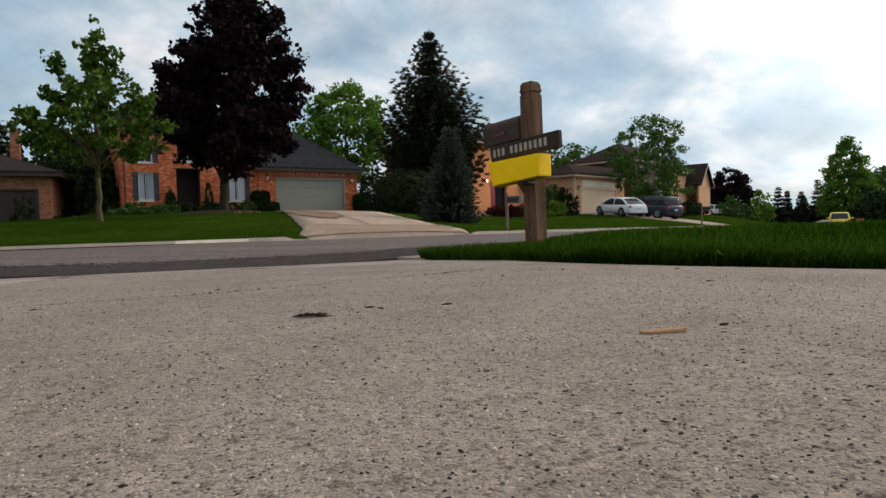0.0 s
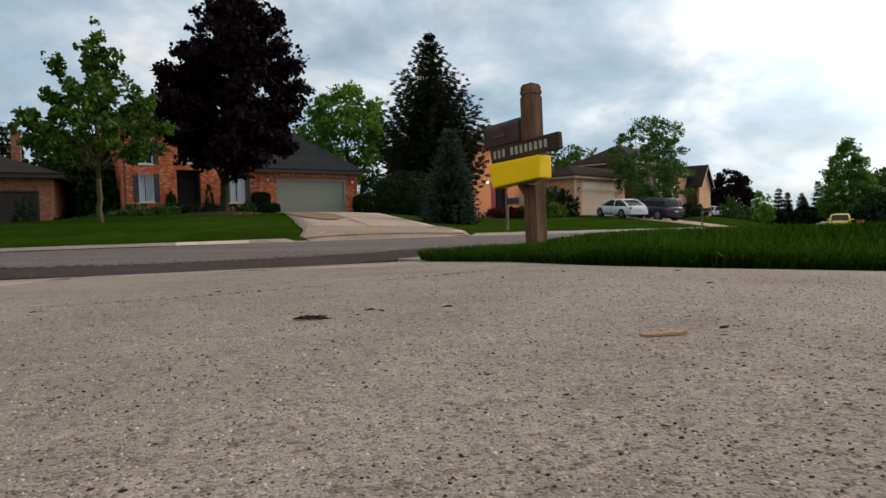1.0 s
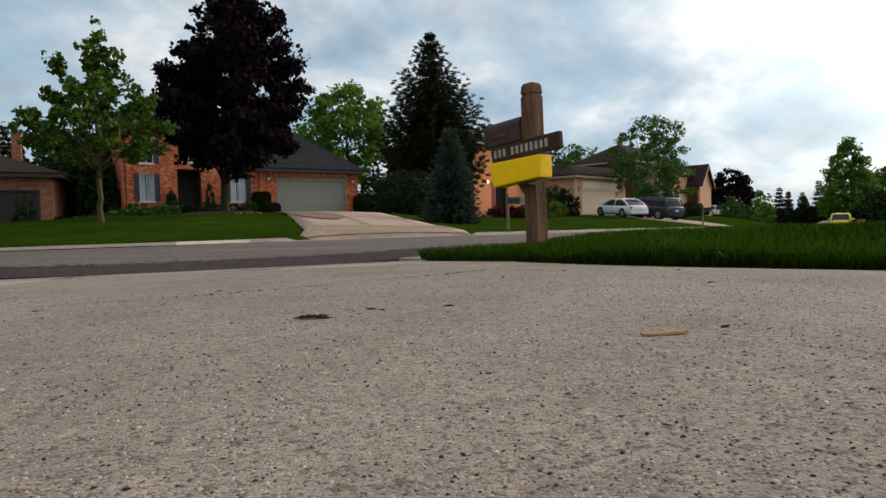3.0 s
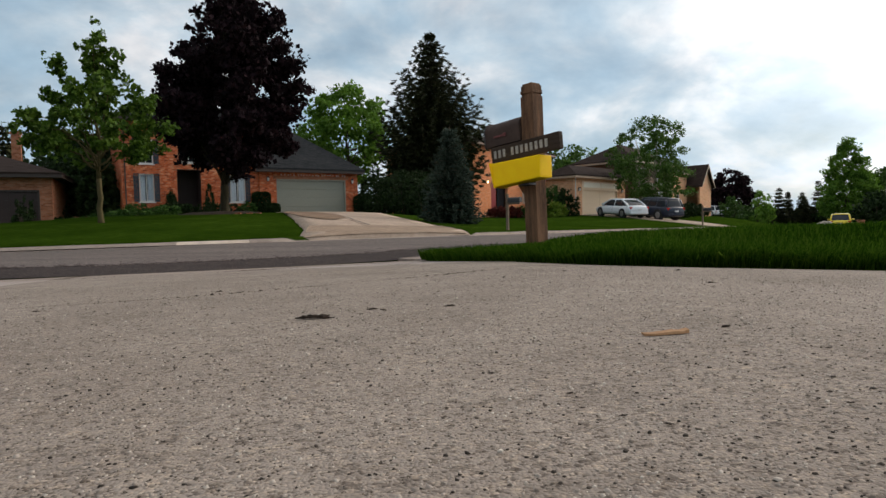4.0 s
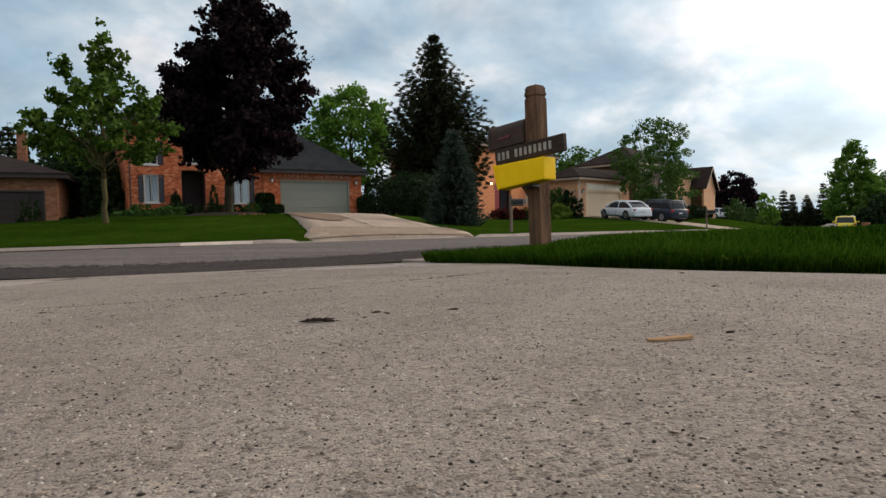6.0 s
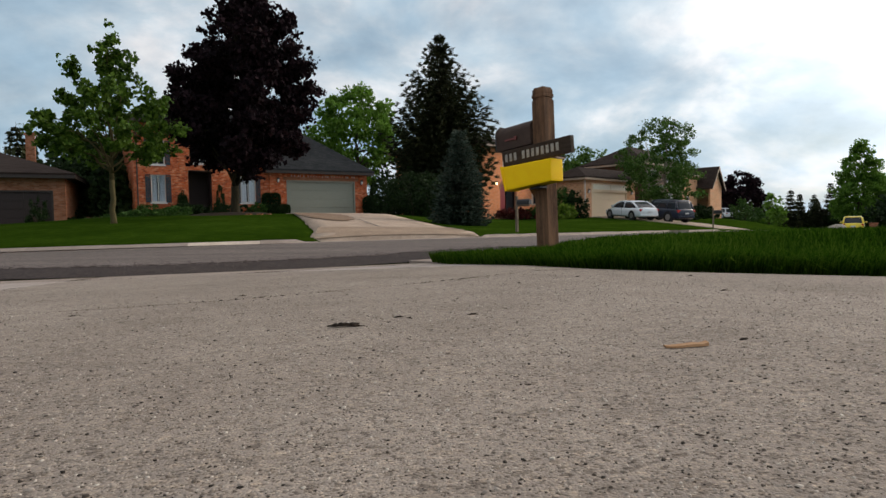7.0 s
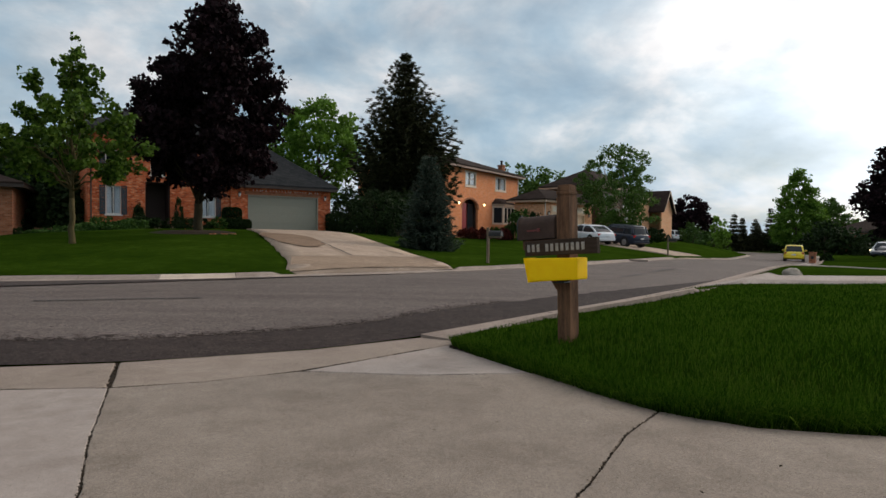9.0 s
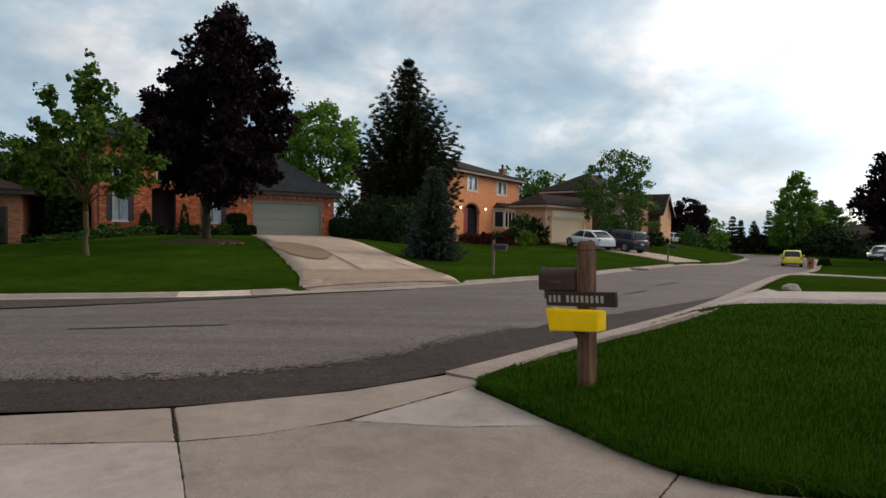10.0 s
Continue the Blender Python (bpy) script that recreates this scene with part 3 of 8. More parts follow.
def build_street():
    n = 260
    a, b = resample(NEAR, n), resample(FAR, n)
    rows, verts = 9, []
    for k in range(rows):
        s = k / (rows - 1)
        p = a * (1 - s) + b * s
        verts.append(np.column_stack([p, road_z(p[:, 0], p[:, 1]) + 0.07 * (1 - (2 * s - 1) ** 2)]))
    i, j = np.meshgrid(np.arange(n - 1), np.arange(rows - 1))
    k = (j * n + i).ravel()
    road = raw_mesh("road", np.concatenate(verts), np.stack([k, k + 1, k + n + 1, k + n], 1), ASPHALT)
    road.data.polygons.foreach_set("use_smooth", [True] * len(road.data.polygons))
    structure(road, "worn grey asphalt street with a crowned surface", "road")
    # the darker strip of new asphalt along the near gutter
    m = 1500
    e = resample(rounded(NEAR_EDGE, 0.25)[: int(len(rounded(NEAR_EDGE, 0.25)) * 0.66)], m)
    width = 0.88 + 0.16 * np.array([noise.noise((p[0] * 0.35, p[1] * 0.35, 3)) for p in e]) + 0.10 * np.array([noise.noise((p[0] * 3.1, p[1] * 3.1, 8)) + 0.7 * noise.noise((p[0] * 11.0, p[1] * 11.0, 2)) for p in e])
    width += np.clip((e[:, 0] + 1) * 0.08, 0, 0.15)
    width *= np.clip((7.5 - e[:, 0]) / 5.0, 0.01, 1)
    cols = []
    for s in (-0.03, 0.34, 0.67, 1.0):
        p = offset(e, 1.0) - offset(e, 0.0)
        q = e + p * (width * s)[:, None]
        dd = width * s / 8.0
        cols.append(np.column_stack([q, road_z(q[:, 0], q[:, 1]) + 0.07 * (1 - (1 - 2 * dd) ** 2) + 0.006]))
    i, j = np.meshgrid(np.arange(m - 1), np.arange(3))
    k = (j * m + i).ravel()
    tagged(raw_mesh("asphalt_patch", np.concatenate(cols), np.stack([k, k + 1, k + m + 1, k + m], 1), ASPHALT_DARK),
           "dark resurfaced asphalt strip along the gutter", "road patch", kind="structure")
    # a narrower strip along the far gutter
    q = rounded(FAR_EDGE, 0.3)
    q = q[(q[:, 0] > -45) & (q[:, 0] < -1.0)]
    wf = (2.5 + 0.5 * np.array([noise.noise((p[0] * 0.8, p[1] * 0.8, 5)) for p in q])) * np.clip((-3.0 - q[:, 0]) / 7.5, 0.02, 1)
    off = q - (offset(q, 1.0) - q) * wf[:, None]
    tagged(strip("asphalt_patch", off, offset(q, 0.02), road_z(off[:, 0], off[:, 1]) + 0.07 * (1 - (1 - 2 * wf / 8.0) ** 2), road_z(q[:, 0], q[:, 1]), ASPHALT_MID, lift=0.022),
           "dark strip of asphalt along the far gutter", "road patch", kind="structure")
    # the worn edge of the near strip breaks up into crumbs, and stones have come out of it
    rng = np.random.default_rng(6)
    side = offset(e, 1.0) - e

    def crumbs(name, count, reach, mat, label, size, top, only=None):
        V, F, k = [], [], 0
        for _ in range(count):
            i = int(rng.integers(8, m - 8)) if rng.random() < 0.35 else int(np.argmin(np.abs(e[:, 0] - rng.uniform(-7.5, 1.6))))
            i = min(max(i, 2), m - 3)
            w = width[i] * rng.uniform(0.02, 0.97) if only else max(width[i] + reach * rng.exponential(0.10) * rng.choice([1, 1, 1, -0.5]), 0.1)
            t = e[i + 1] - e[i - 1]
            t = t / np.hypot(*t)
            c = e[i] + side[i] * w + t * rng.uniform(-0.05, 0.05)
            n = int(rng.integers(4, 8))
            ang = np.sort(rng.uniform(0, 6.283, n))
            r = size * rng.gamma(2.0, 0.5, 1) * rng.uniform(0.6, 1.3, n)
            q = c[None] + t[None] * (np.cos(ang) * r * 1.8)[:, None] + side[i][None] * (np.sin(ang) * r)[:, None]
            z = road_z(q[:, 0], q[:, 1]) + 0.07 * (1 - (1 - 2 * w / 8.0) ** 2) + top
            V.append(np.column_stack([q, z - top - 0.002]))
            zc = float(z.mean()) + 0.001
            V.append([(c[0], c[1], zc)])
            F += [(k + a, k + (a + 1) % n, k + n) for a in range(n)]
            k += n + 1
        tagged(raw_mesh(name, np.concatenate(V), F, mat), label, "asphalt crumbs", kind="stuff")
    crumbs("patch_crumbs", 14000, 0.95, ASPHALT_DARK, "crumbling dark edge of the resurfaced strip", 0.0075, 0.0015)
    crumbs("pale_stones", 6000, 1.0, ASPHALT, "pale worn spots in the dark resurfaced strip", 0.006, 0.0068, True)


def curb_run(name, line, sign, mat, label, breaks=2.9, low=(), seed=1, taper=0.01):
    """Gutter and rolled curb in cast lengths along a line; low: stretches (x0, x1) where a drive lowers it."""
    rng = random.Random(seed)
    root = new(name)
    structure(root, label, "curb")
    p = rounded(line, 0.22)
    seg = np.concatenate([[0], np.cumsum(np.hypot(*np.diff(p, axis=0).T))])
    cuts, s = [0.0], 0.0
    while s < seg[-1]:
        s += breaks * rng.uniform(0.75, 1.2)
        cuts.append(min(s, seg[-1]))
    profile = [(0.006, -0.25), (0.0, 0.0), (0.18, -0.004), (0.30, 0.012), (0.38, 0.062), (0.44, 0.088), (0.53, 0.092), (0.54, -0.25)]
    for c0, c1 in zip(cuts[:-1], cuts[1:]):
        if c1 - c0 < 0.3:
            continue
        q = np.arange(c0 + 0.006, c1 - 0.005, 0.22)
        q = np.append(q, c1 - 0.006)
        line_q = np.stack([np.interp(q, seg, p[:, 0]), np.interp(q, seg, p[:, 1])], 1)
        mid = line_q[len(line_q) // 2]
        g, n = Geo(), len(profile)
        lift = rng.uniform(-0.006, 0.006)
        rings = []
        for off, h in profile:
            o = offset(line_q, sign * off)
            flat = np.array([0.25 if any(x0 < x < x1 for x0, x1 in low) else 1.0 for x in o[:, 0]]) * np.clip(q / taper, 0.02, 1.0)
            rings.append(np.column_stack([o, road_z(o[:, 0], o[:, 1]) + (h * flat if h > 0 else h) + 0.02 + lift]))
        for i in range(len(line_q)):
            for r in rings:
                g.v.append(tuple(r[i]))
        for i in range(len(line_q) - 1):
            for j in range(n - 1):
                k = i * n + j
                g.f.append((k, k + n, k + n + 1, k + 1) if sign > 0 else (k, k + 1, k + n + 1, k + n))
        g.f.append(tuple(range(n)) if sign < 0 else tuple(reversed(range(n))))
        k = (len(line_q) - 1) * n
        g.f.append(tuple(k + j for j in range(n)) if sign > 0 else tuple(k + j for j in reversed(range(n))))
        pale = name == "curb_far" and -5.75 < mid[0] < -4.7
        part("curb_length", g, CONCRETE_NEW if pale else mat, root, "newly cast pale curb length" if pale else "")
    return root


def jagged(line, step, amount, rng, closed=False):
    pts = []
    pairs = list(zip(line, line[1:] + (line[:1] if closed else [])))
    for (x0, y0), (x1, y1) in pairs:
        n = max(1, int(math.hypot(x1 - x0, y1 - y0) / step))
        for i in range(n):
            t = i / n
            pts.append((x0 + (x1 - x0) * t, y0 + (y1 - y0) * t))
    if not closed:
        pts.append(line[-1])
    return [(x + rng.uniform(-amount, amount), y + rng.uniform(-amount, amount)) for x, y in pts]


def inset(outline, d):
    """The outline drawn in by d (it runs anticlockwise)."""
    n, res = len(outline), []
    for i in range(n):
        (ax, ay), (bx, by), (cx, cy) = outline[i - 1], outline[i], outline[(i + 1) % n]
        n1, n2 = Vector((-(by - ay), bx - ax)), Vector((-(cy - by), cx - bx))
        n1.normalize(), n2.normalize()
        m = n1 + n2
        m = m / max(m.length_squared / 2, 0.6)
        res.append((bx + m.x * d, by + m.y * d))
    return res


def turned_over(ob):
    """Cut the faces along the lines where the drive's fall changes, so that each piece lies flat."""
    bm = bmesh.new()
    bm.from_mesh(ob.data)
    for x in TURNOVER:
        bmesh.ops.bisect_plane(bm, geom=bm.verts[:] + bm.edges[:] + bm.faces[:], plane_co=(x, 0, 0), plane_no=(1, 0, 0))
    bm.to_mesh(ob.data)
    bm.free()
    return ob


def cast_slab(name, outline, mat, parent, surface_z, gap=0.004, chamfer=0.005, thick=0.12, label="", step=0.12, rough_edge=0.004, seed=0):
    """A cast slab whose top follows surface_z, with worn, rounded edges."""
    rng = random.Random(seed)
    edge = jagged(list(outline), step, rough_edge, rng, closed=True)
    area = sum(x0 * y1 - x1 * y0 for (x0, y0), (x1, y1) in zip(edge, edge[1:] + edge[:1]))
    if area < 0:
        edge.reverse()
    ring0, ring1 = inset(edge, gap), inset(edge, gap + chamfer)
    n = len(edge)
    g = Geo()
    g.v = [(x, y, surface_z(x, y) - thick) for x, y in ring0] + [(x, y, surface_z(x, y) - chamfer * 0.8) for x, y in ring0] + [(x, y, surface_z(x, y)) for x, y in ring1]
    g.f = [(i, (i + 1) % n, (i + 1) % n + n, i + n) for i in range(n)] + [(i + n, (i + 1) % n + n, (i + 1) % n + 2 * n, i + 2 * n) for i in range(n)]
    g.f.append(tuple(range(2 * n, 3 * n)))
    return turned_over(part(name, g, mat, parent, label))


LAWN_EDGE = [(-0.17, 5.45), (0.02, 4.98), (0.15, 4.62), (0.41, 3.96), (0.63, 3.43), (0.87, 3.06), (1.16, 2.90), (1.6, 2.85), (2.2, 2.83), (3.5, 2.85), (7.0, 3.10), (14.4, 4.1)]
CURB_IN = [(-0.14, 5.72), (0.26, 6.30), (1.09, 7.16), (1.89, 8.05), (3.34, 9.72), (5.35, 12.15), (6.9, 13.15), (10.4, 13.5), (14.4, 13.55)]
GUTTER_BACK = [(-60, 0.1), (-25, 2.55), (-10, 3.6), (-3.5, 3.86), (-2.43, 3.86), (-1.9, 4.0), (-1.32, 4.34), (-0.75, 4.98), (-0.17, 5.62)]


def build_drive():
    ground_z = near_slope
    drive = new("driveway")
    structure(drive, "weathered exposed-sand concrete drive in large slabs", "driveway")
    bed = Geo()
    bed.v = [(x, y, near_slope(x, y) - 0.045) for x, y in ((-30, -14), (0.5, -14), (3, -14), (16, -14), (16, 4.6), (3, 3.55), (2.0, 3.4), (0.5, 4.9), (0.2, 5.2), (-0.35, 6.3), (-1.45, 5.40), (-2.9, 4.82), (-4.3, 4.62), (-10, 4.2), (-30, 2.2))]
    bed.f = [tuple(range(len(bed.v)))]
    structure(turned_over(part("driveway_bed", bed, SOIL)), "dark soil in the joints of the drive", "soil")
    joint_right = [(0.84, 3.12), (0.50, 2.64), (0.19, 2.08), (-0.13, 1.63), (-0.29, 1.43), (-0.46, 1.31), (-0.62, 1.23), (-0.81, 1.16), (-0.95, 1.15), (-1.08, 1.18)]
    joint_left = [(-2.43, 3.86), (-1.9, 2.72), (-1.5, 1.95), (-1.08, 1.18)]
    tri_low = [(-1.32, 4.34), (-0.47, 4.12), (0.36, 4.12)]
    main = [joint_left[0], (-1.9, 4.0)] + tri_low + [(0.64, 3.46)] + joint_right + [joint_left[2], joint_left[1]]
    cast_slab("slab", main, CONCRETE, drive, ground_z, seed=1, step=0.06)
    low = joint_right[::-1] + [(1.22, 2.86), (2.0, 2.78), (3.6, 2.85), (3.6, -2.6), (0.5, -2.6), (-0.2, -0.6)]
    cast_slab("slab", low, CONCRETE, drive, ground_z, seed=2, step=0.06)
    left = [(-2.43, 3.86), (-1.9, 2.72), (-1.5, 1.95), (-1.08, 1.18), (-0.2, -0.6), (0.5, -2.6), (-6.0, -2.6), (-6.0, 3.76), (-3.5, 3.86)]
    cast_slab("slab", left, CONCRETE_PALE, drive, ground_z, seed=3, step=0.06, label="paler replaced concrete slab")
    cast_slab("slab", [(-1.32, 4.34), (-0.47, 4.12), (0.36, 4.12), (0.15, 4.66), (0.02, 4.98), (-0.17, 5.45), (-0.17, 5.62), (-0.75, 4.98)], CONCRETE_PALE, drive, ground_z, gap=0.016, chamfer=0.012, seed=4, step=0.06, label="pale triangular apron slab")
    for x0, x1, y0, y1 in ((3.6, 9, -2.6, 3.2), (9, 15.6, -2.6, 4.1), (-12, -6.0, -2.6, 3.4), (-6, 0.5, -8.5, -2.6), (0.5, 7.5, -8.5, -2.6)):
        cast_slab("slab", [(x0, y0), (x1, y0), (x1, y1), (x0, y1)], CONCRETE, drive, ground_z, seed=5, step=0.4)
    # gutter pan across the drive, cast in lengths
    gutter = new("gutter")
    structure(gutter, "pale concrete gutter pan across the foot of the drive", "gutter")
    cast_slab("gutter_length", [(-2.43, 3.86), (-1.9, 4.0), (-1.32, 4.34), (-0.75, 4.98), (-0.17, 5.60), (-0.07, 5.80), (-0.46, 6.18), (-1.45, 5.43), (-2.9, 4.86)], CONCRETE_GUTTER, gutter, ground_z, gap=0.013, chamfer=0.012, seed=7, step=0.06)
    cast_slab("gutter_length", [(-2.43, 3.86), (-2.9, 4.86), (-4.3, 4.68), (-6.0, 4.55), (-6.0, 3.76), (-3.5, 3.86)], CONCRETE_GUTTER, gutter, ground_z, gap=0.013, chamfer=0.012, seed=8, step=0.06)
    cast_slab("gutter_length", [(-6.0, 3.76), (-6.0, 4.55), (-10, 4.3), (-10, 3.5)], CONCRETE_GUTTER, gutter, ground_z, seed=9, step=0.3)

    # soil, moss and dead leaves gathered in the joints
    rng = np.random.default_rng(21)
    V, F, k = [], [], 0
    for line, count, size in ((GUTTER_BACK[3:], 520, 0.011), (tri_low, 150, 0.008), (joint_left, 240, 0.006), (joint_right, 260, 0.007), ([(-2.43, 3.86), (-2.9, 4.86)], 90, 0.009)):
        p = resample(line, 400)
        heap = np.clip(0.5 + np.array([noise.noise((x * 2.2, y * 2.2, 4)) for x, y in p]) * 1.3, 0.04, 1.5)
        pick = rng.choice(len(p), count, p=heap / heap.sum())
        for i in pick:
            c = p[i] + rng.normal(0, 0.007, 2)
            s = size * rng.uniform(0.4, 1.5) * min(heap[i] + 0.3, 1.3)
            n = rng.integers(5, 8)
            ang = np.sort(rng.uniform(0, 6.283, n))
            r = s * rng.uniform(0.6, 1.5, n)
            x, y = c[0] + np.cos(ang) * r * 1.5, c[1] + np.sin(ang) * r
            V.append(np.column_stack([x, y, near_slope(x, y) - 0.006]))
            V.append([(c[0], c[1], near_slope(c[0], c[1]) + s * rng.uniform(0.03, 0.3))])
            F += [(k + a, k + (a + 1) % n, k + n) for a in range(n)]
            k += n + 1
    tagged(raw_mesh("joint_debris", np.concatenate(V), F, SOIL), "dark soil and leaf crumbs caught in the paving joints", "debris", kind="stuff")


def lawn_z(x, y, into):
    """Height of the near lawn at a distance in from its edge."""
    t = np.clip(into / 1.3, 0, 1)
    t = t * t * (3 - 2 * t)
    inner = (0.09 - 0.05 * y + 0.022 * x) * 0.65 + 0.055
    return near_slope(x, y) * (1 - t) + inner * t - 0.02 + 0.045 * np.clip(into / 0.12, 0, 1)


def build_lawn():
    n, rows = 170, 60
    a, b = rounded(LAWN_EDGE, 0.1), rounded(CURB_IN, 0.1)
    a, b = resample(a, n), resample(b, n)
    s = np.linspace(0, 1, rows) ** 1.6
    P = a[None] * (1 - s)[:, None, None] + b[None] * s[:, None, None]
    x, y = P[..., 0].ravel(), P[..., 1].ravel()
    into = np.minimum(np.abs(dist_to(a, x, y)), np.abs(dist_to(b, x, y)))
    toroad = np.abs(dist_to(b, x, y))
    z = lawn_z(x, y, into)
    curb = road_z(x, y) + 0.07
    k = np.clip(1 - toroad / 1.4, 0, 1)
    z = z * (1 - k) + curb * k
    z += 0.008 * np.array([noise.noise((px * 2.3, py * 2.3, 0)) for px, py in zip(x, y)])
    i, j = np.meshgrid(np.arange(n - 1), np.arange(rows - 1))
    q = (j * n + i).ravel()
    top = np.column_stack([x, y, z])
    lawn = raw_mesh("lawn", top, np.stack([q, q + 1, q + n + 1, q + n], 1), TURF)
    structure(lawn, "thick dark green lawn beside the drive, overhanging its edge", "lawn")
    # blades
    rng = np.random.default_rng(4)
    area = 0.5 * np.abs(np.cross((P[1:, 1:] - P[:-1, :-1]), (P[1:, :-1] - P[:-1, 1:])))
    Z = z.reshape(rows, n)
    cx, cy = 0.25 * (P[1:, 1:] + P[:-1, :-1] + P[1:, :-1] + P[:-1, 1:]).transpose(2, 0, 1)
    near = np.hypot(cx + 0.1, cy)
    rim = np.minimum(np.abs(dist_to(a, cx.ravel(), cy.ravel())), 1e3).reshape(cx.shape)
    want = np.clip(12500 / np.maximum(near - 1.2, 1.0) ** 1.3, 300, 6500) * (1 + 3.2 * np.exp(-(rim / 0.16) ** 2))
    want = np.where(cx > 9, np.minimum(want, 300), want)
    count = rng.poisson(area * want)
    idx = np.repeat(np.arange(count.size), count.ravel())
    jj, ii = idx // (n - 1), idx % (n - 1)
    u, w = rng.random(len(idx)), rng.random(len(idx))

    def blend(F):
        return (F[jj, ii].T * (1 - u) * (1 - w) + F[jj, ii + 1].T * u * (1 - w) + F[jj + 1, ii].T * (1 - u) * w + F[jj + 1, ii + 1].T * u * w).T
    base = np.column_stack([blend(P), blend(Z)])
    m = len(base)
    edge = np.abs(dist_to(a, base[:, 0], base[:, 1]))
    far = np.hypot(base[:, 0], base[:, 1])
    tall = rng.uniform(0.045, 0.085, m) * (1 + 0.75 * np.exp(-edge / 0.20))
    tall *= np.where(np.abs(dist_to(b, base[:, 0], base[:, 1])) < 0.25, 0.55, 1.0)
    tall *= 1 + 0.30 * np.array([noise.noise((px * 1.7, py * 1.7, 5)) for px, py in base[:, :2]])
    width = rng.uniform(0.0020, 0.0037, m) * np.clip(far / 4.0, 1.0, 3.0)
    turn = rng.uniform(0, 2 * np.pi, m)
    lean = rng.normal(0, 0.42, (m, 2))
    out = near_out(base, a)
    lean += out * (np.exp(-edge / 0.10) * 0.75)[:, None]
    side = np.column_stack([np.cos(turn), np.sin(turn), np.zeros(m)]) * width[:, None]
    mid = base + np.column_stack([lean * 0.28, np.full((m, 1), 0.62)]) * tall[:, None]
    tip = base + np.column_stack([lean * 0.95, np.maximum(1.0 - 0.35 * np.hypot(*lean.T), 0.3)[:, None]]) * tall[:, None]
    base[:, 2] -= 0.006
    v = np.stack([base - side, base + side, mid + side * 0.8, mid - side * 0.8, tip], 1).reshape(-1, 3)
    k = np.arange(m) * 5
    f = np.concatenate([np.stack([k, k + 1, k + 2], 1), np.stack([k, k + 2, k + 3], 1), np.stack([k + 3, k + 2, k + 4], 1)])
    grass = raw_mesh("grass", v, f, BLADES)
    tagged(grass, "dense uncut green grass blades of the lawn", "grass", kind="stuff")


def near_out(base, line):
    """Unit vectors from the lawn towards its edge."""
    t = np.gradient(line, axis=0)
    t /= np.hypot(t[:, 0], t[:, 1])[:, None]
    best = np.argmin(((base[:, None, :2] - line[None, ::4]) ** 2).sum(2), axis=1) * 4 if len(base) < 20000 else np.concatenate(
        [np.argmin(((c[:, None, :2] - line[None, ::4]) ** 2).sum(2), axis=1) * 4 for c in np.array_split(base, len(base) // 20000 + 1)])
    return np.stack([t[best, 1], -t[best, 0]], 1)


build_ground()
build_street()
curb_run("curb_far", FAR_EDGE, 1, CONCRETE_CURB, "weathered concrete gutter and rolled curb of the far side", low=((-4.2, 0.45), (14.6, 21.5)), seed=2, breaks=1.5)
curb_run("curb_near", NEAR_EDGE[7:], -1, CONCRETE_CURB, "weathered concrete gutter and rolled curb beside the lawn", low=((4.6, 8.5),), seed=3, taper=1.3)
build_drive()
build_lawn()


# ---- trees and shrubs ----
def leaf_quads(centres, rng, size, droop=0.0, long=1.25):
    """Folded four-cornered leaves at the given points, as arrays."""
    n = len(centres)
    ax = rng.normal(size=(n, 3))
    ax[:, 2] -= droop
    ax /= np.linalg.norm(ax, axis=1)[:, None]
    nb = np.cross(ax, rng.normal(size=(n, 3)))
    nb /= np.linalg.norm(nb, axis=1)[:, None]
    up = np.cross(ax, nb)
    s = (size * rng.uniform(0.6, 1.3, n))[:, None]
    a, b = centres - ax * s * long * 0.5, centres + ax * s * long * 0.5
    l, r = centres + nb * s * 0.5 + up * s * 0.14, centres - nb * s * 0.5 + up * s * 0.14
    v = np.stack([a, l, b, r], 1).reshape(-1, 3)
    k = np.arange(n) * 4
    return v, np.concatenate([np.stack([k, k + 1, k + 2], 1), np.stack([k, k + 2, k + 3], 1)])


def crown_points(profile, clumps, per, clump_r, rng, hollow=0.45, lump=0.25, seed=0):
    """Clump centres inside a profile [(height, radius)], and the leaf points round them."""
    h, r = np.array(profile).T
    hh = np.linspace(h[0], h[-1], 400)
    rr = np.interp(hh, h, r)
    w = np.cumsum(rr ** 1.5 + 0.02)
    z = np.interp(rng.random(clumps), w / w[-1], hh)
    a = rng.uniform(0, 2 * np.pi, clumps)
    q = rng.uniform(hollow, 1, clumps) ** 0.6
    rad = np.interp(z, h, r) * q
    rad *= 1 + lump * np.array([noise.noise((math.cos(t) * 1.3 + seed, math.sin(t) * 1.3, y * 0.45 + seed)) * 1.6 for t, y in zip(a, z)])
    c = np.column_stack([np.cos(a) * rad, np.sin(a) * rad, z])
    size = clump_r * rng.uniform(0.55, 1.3, clumps)
    d = rng.normal(size=(clumps, per, 3))
    d /= np.linalg.norm(d, axis=2)[..., None]
    d *= rng.random((clumps, per, 1)) ** 0.45
    d[..., 2] *= 0.7
    pts = c[:, None] + d * size[:, None, None]
    return c, pts.reshape(-1, 3)


def bent(p0, p1, rng, wiggle, n=6):
    p0, p1 = Vector(p0), Vector(p1)
    gap = (p1 - p0).length
    return [p0.lerp(p1, i / (n - 1)) + Vector((rng.gauss(0, 1), rng.gauss(0, 1), 0.6 * rng.gauss(0, 1))) * wiggle * gap * math.sin(math.pi * i / (n - 1)) * 0.5 for i in range(n)]


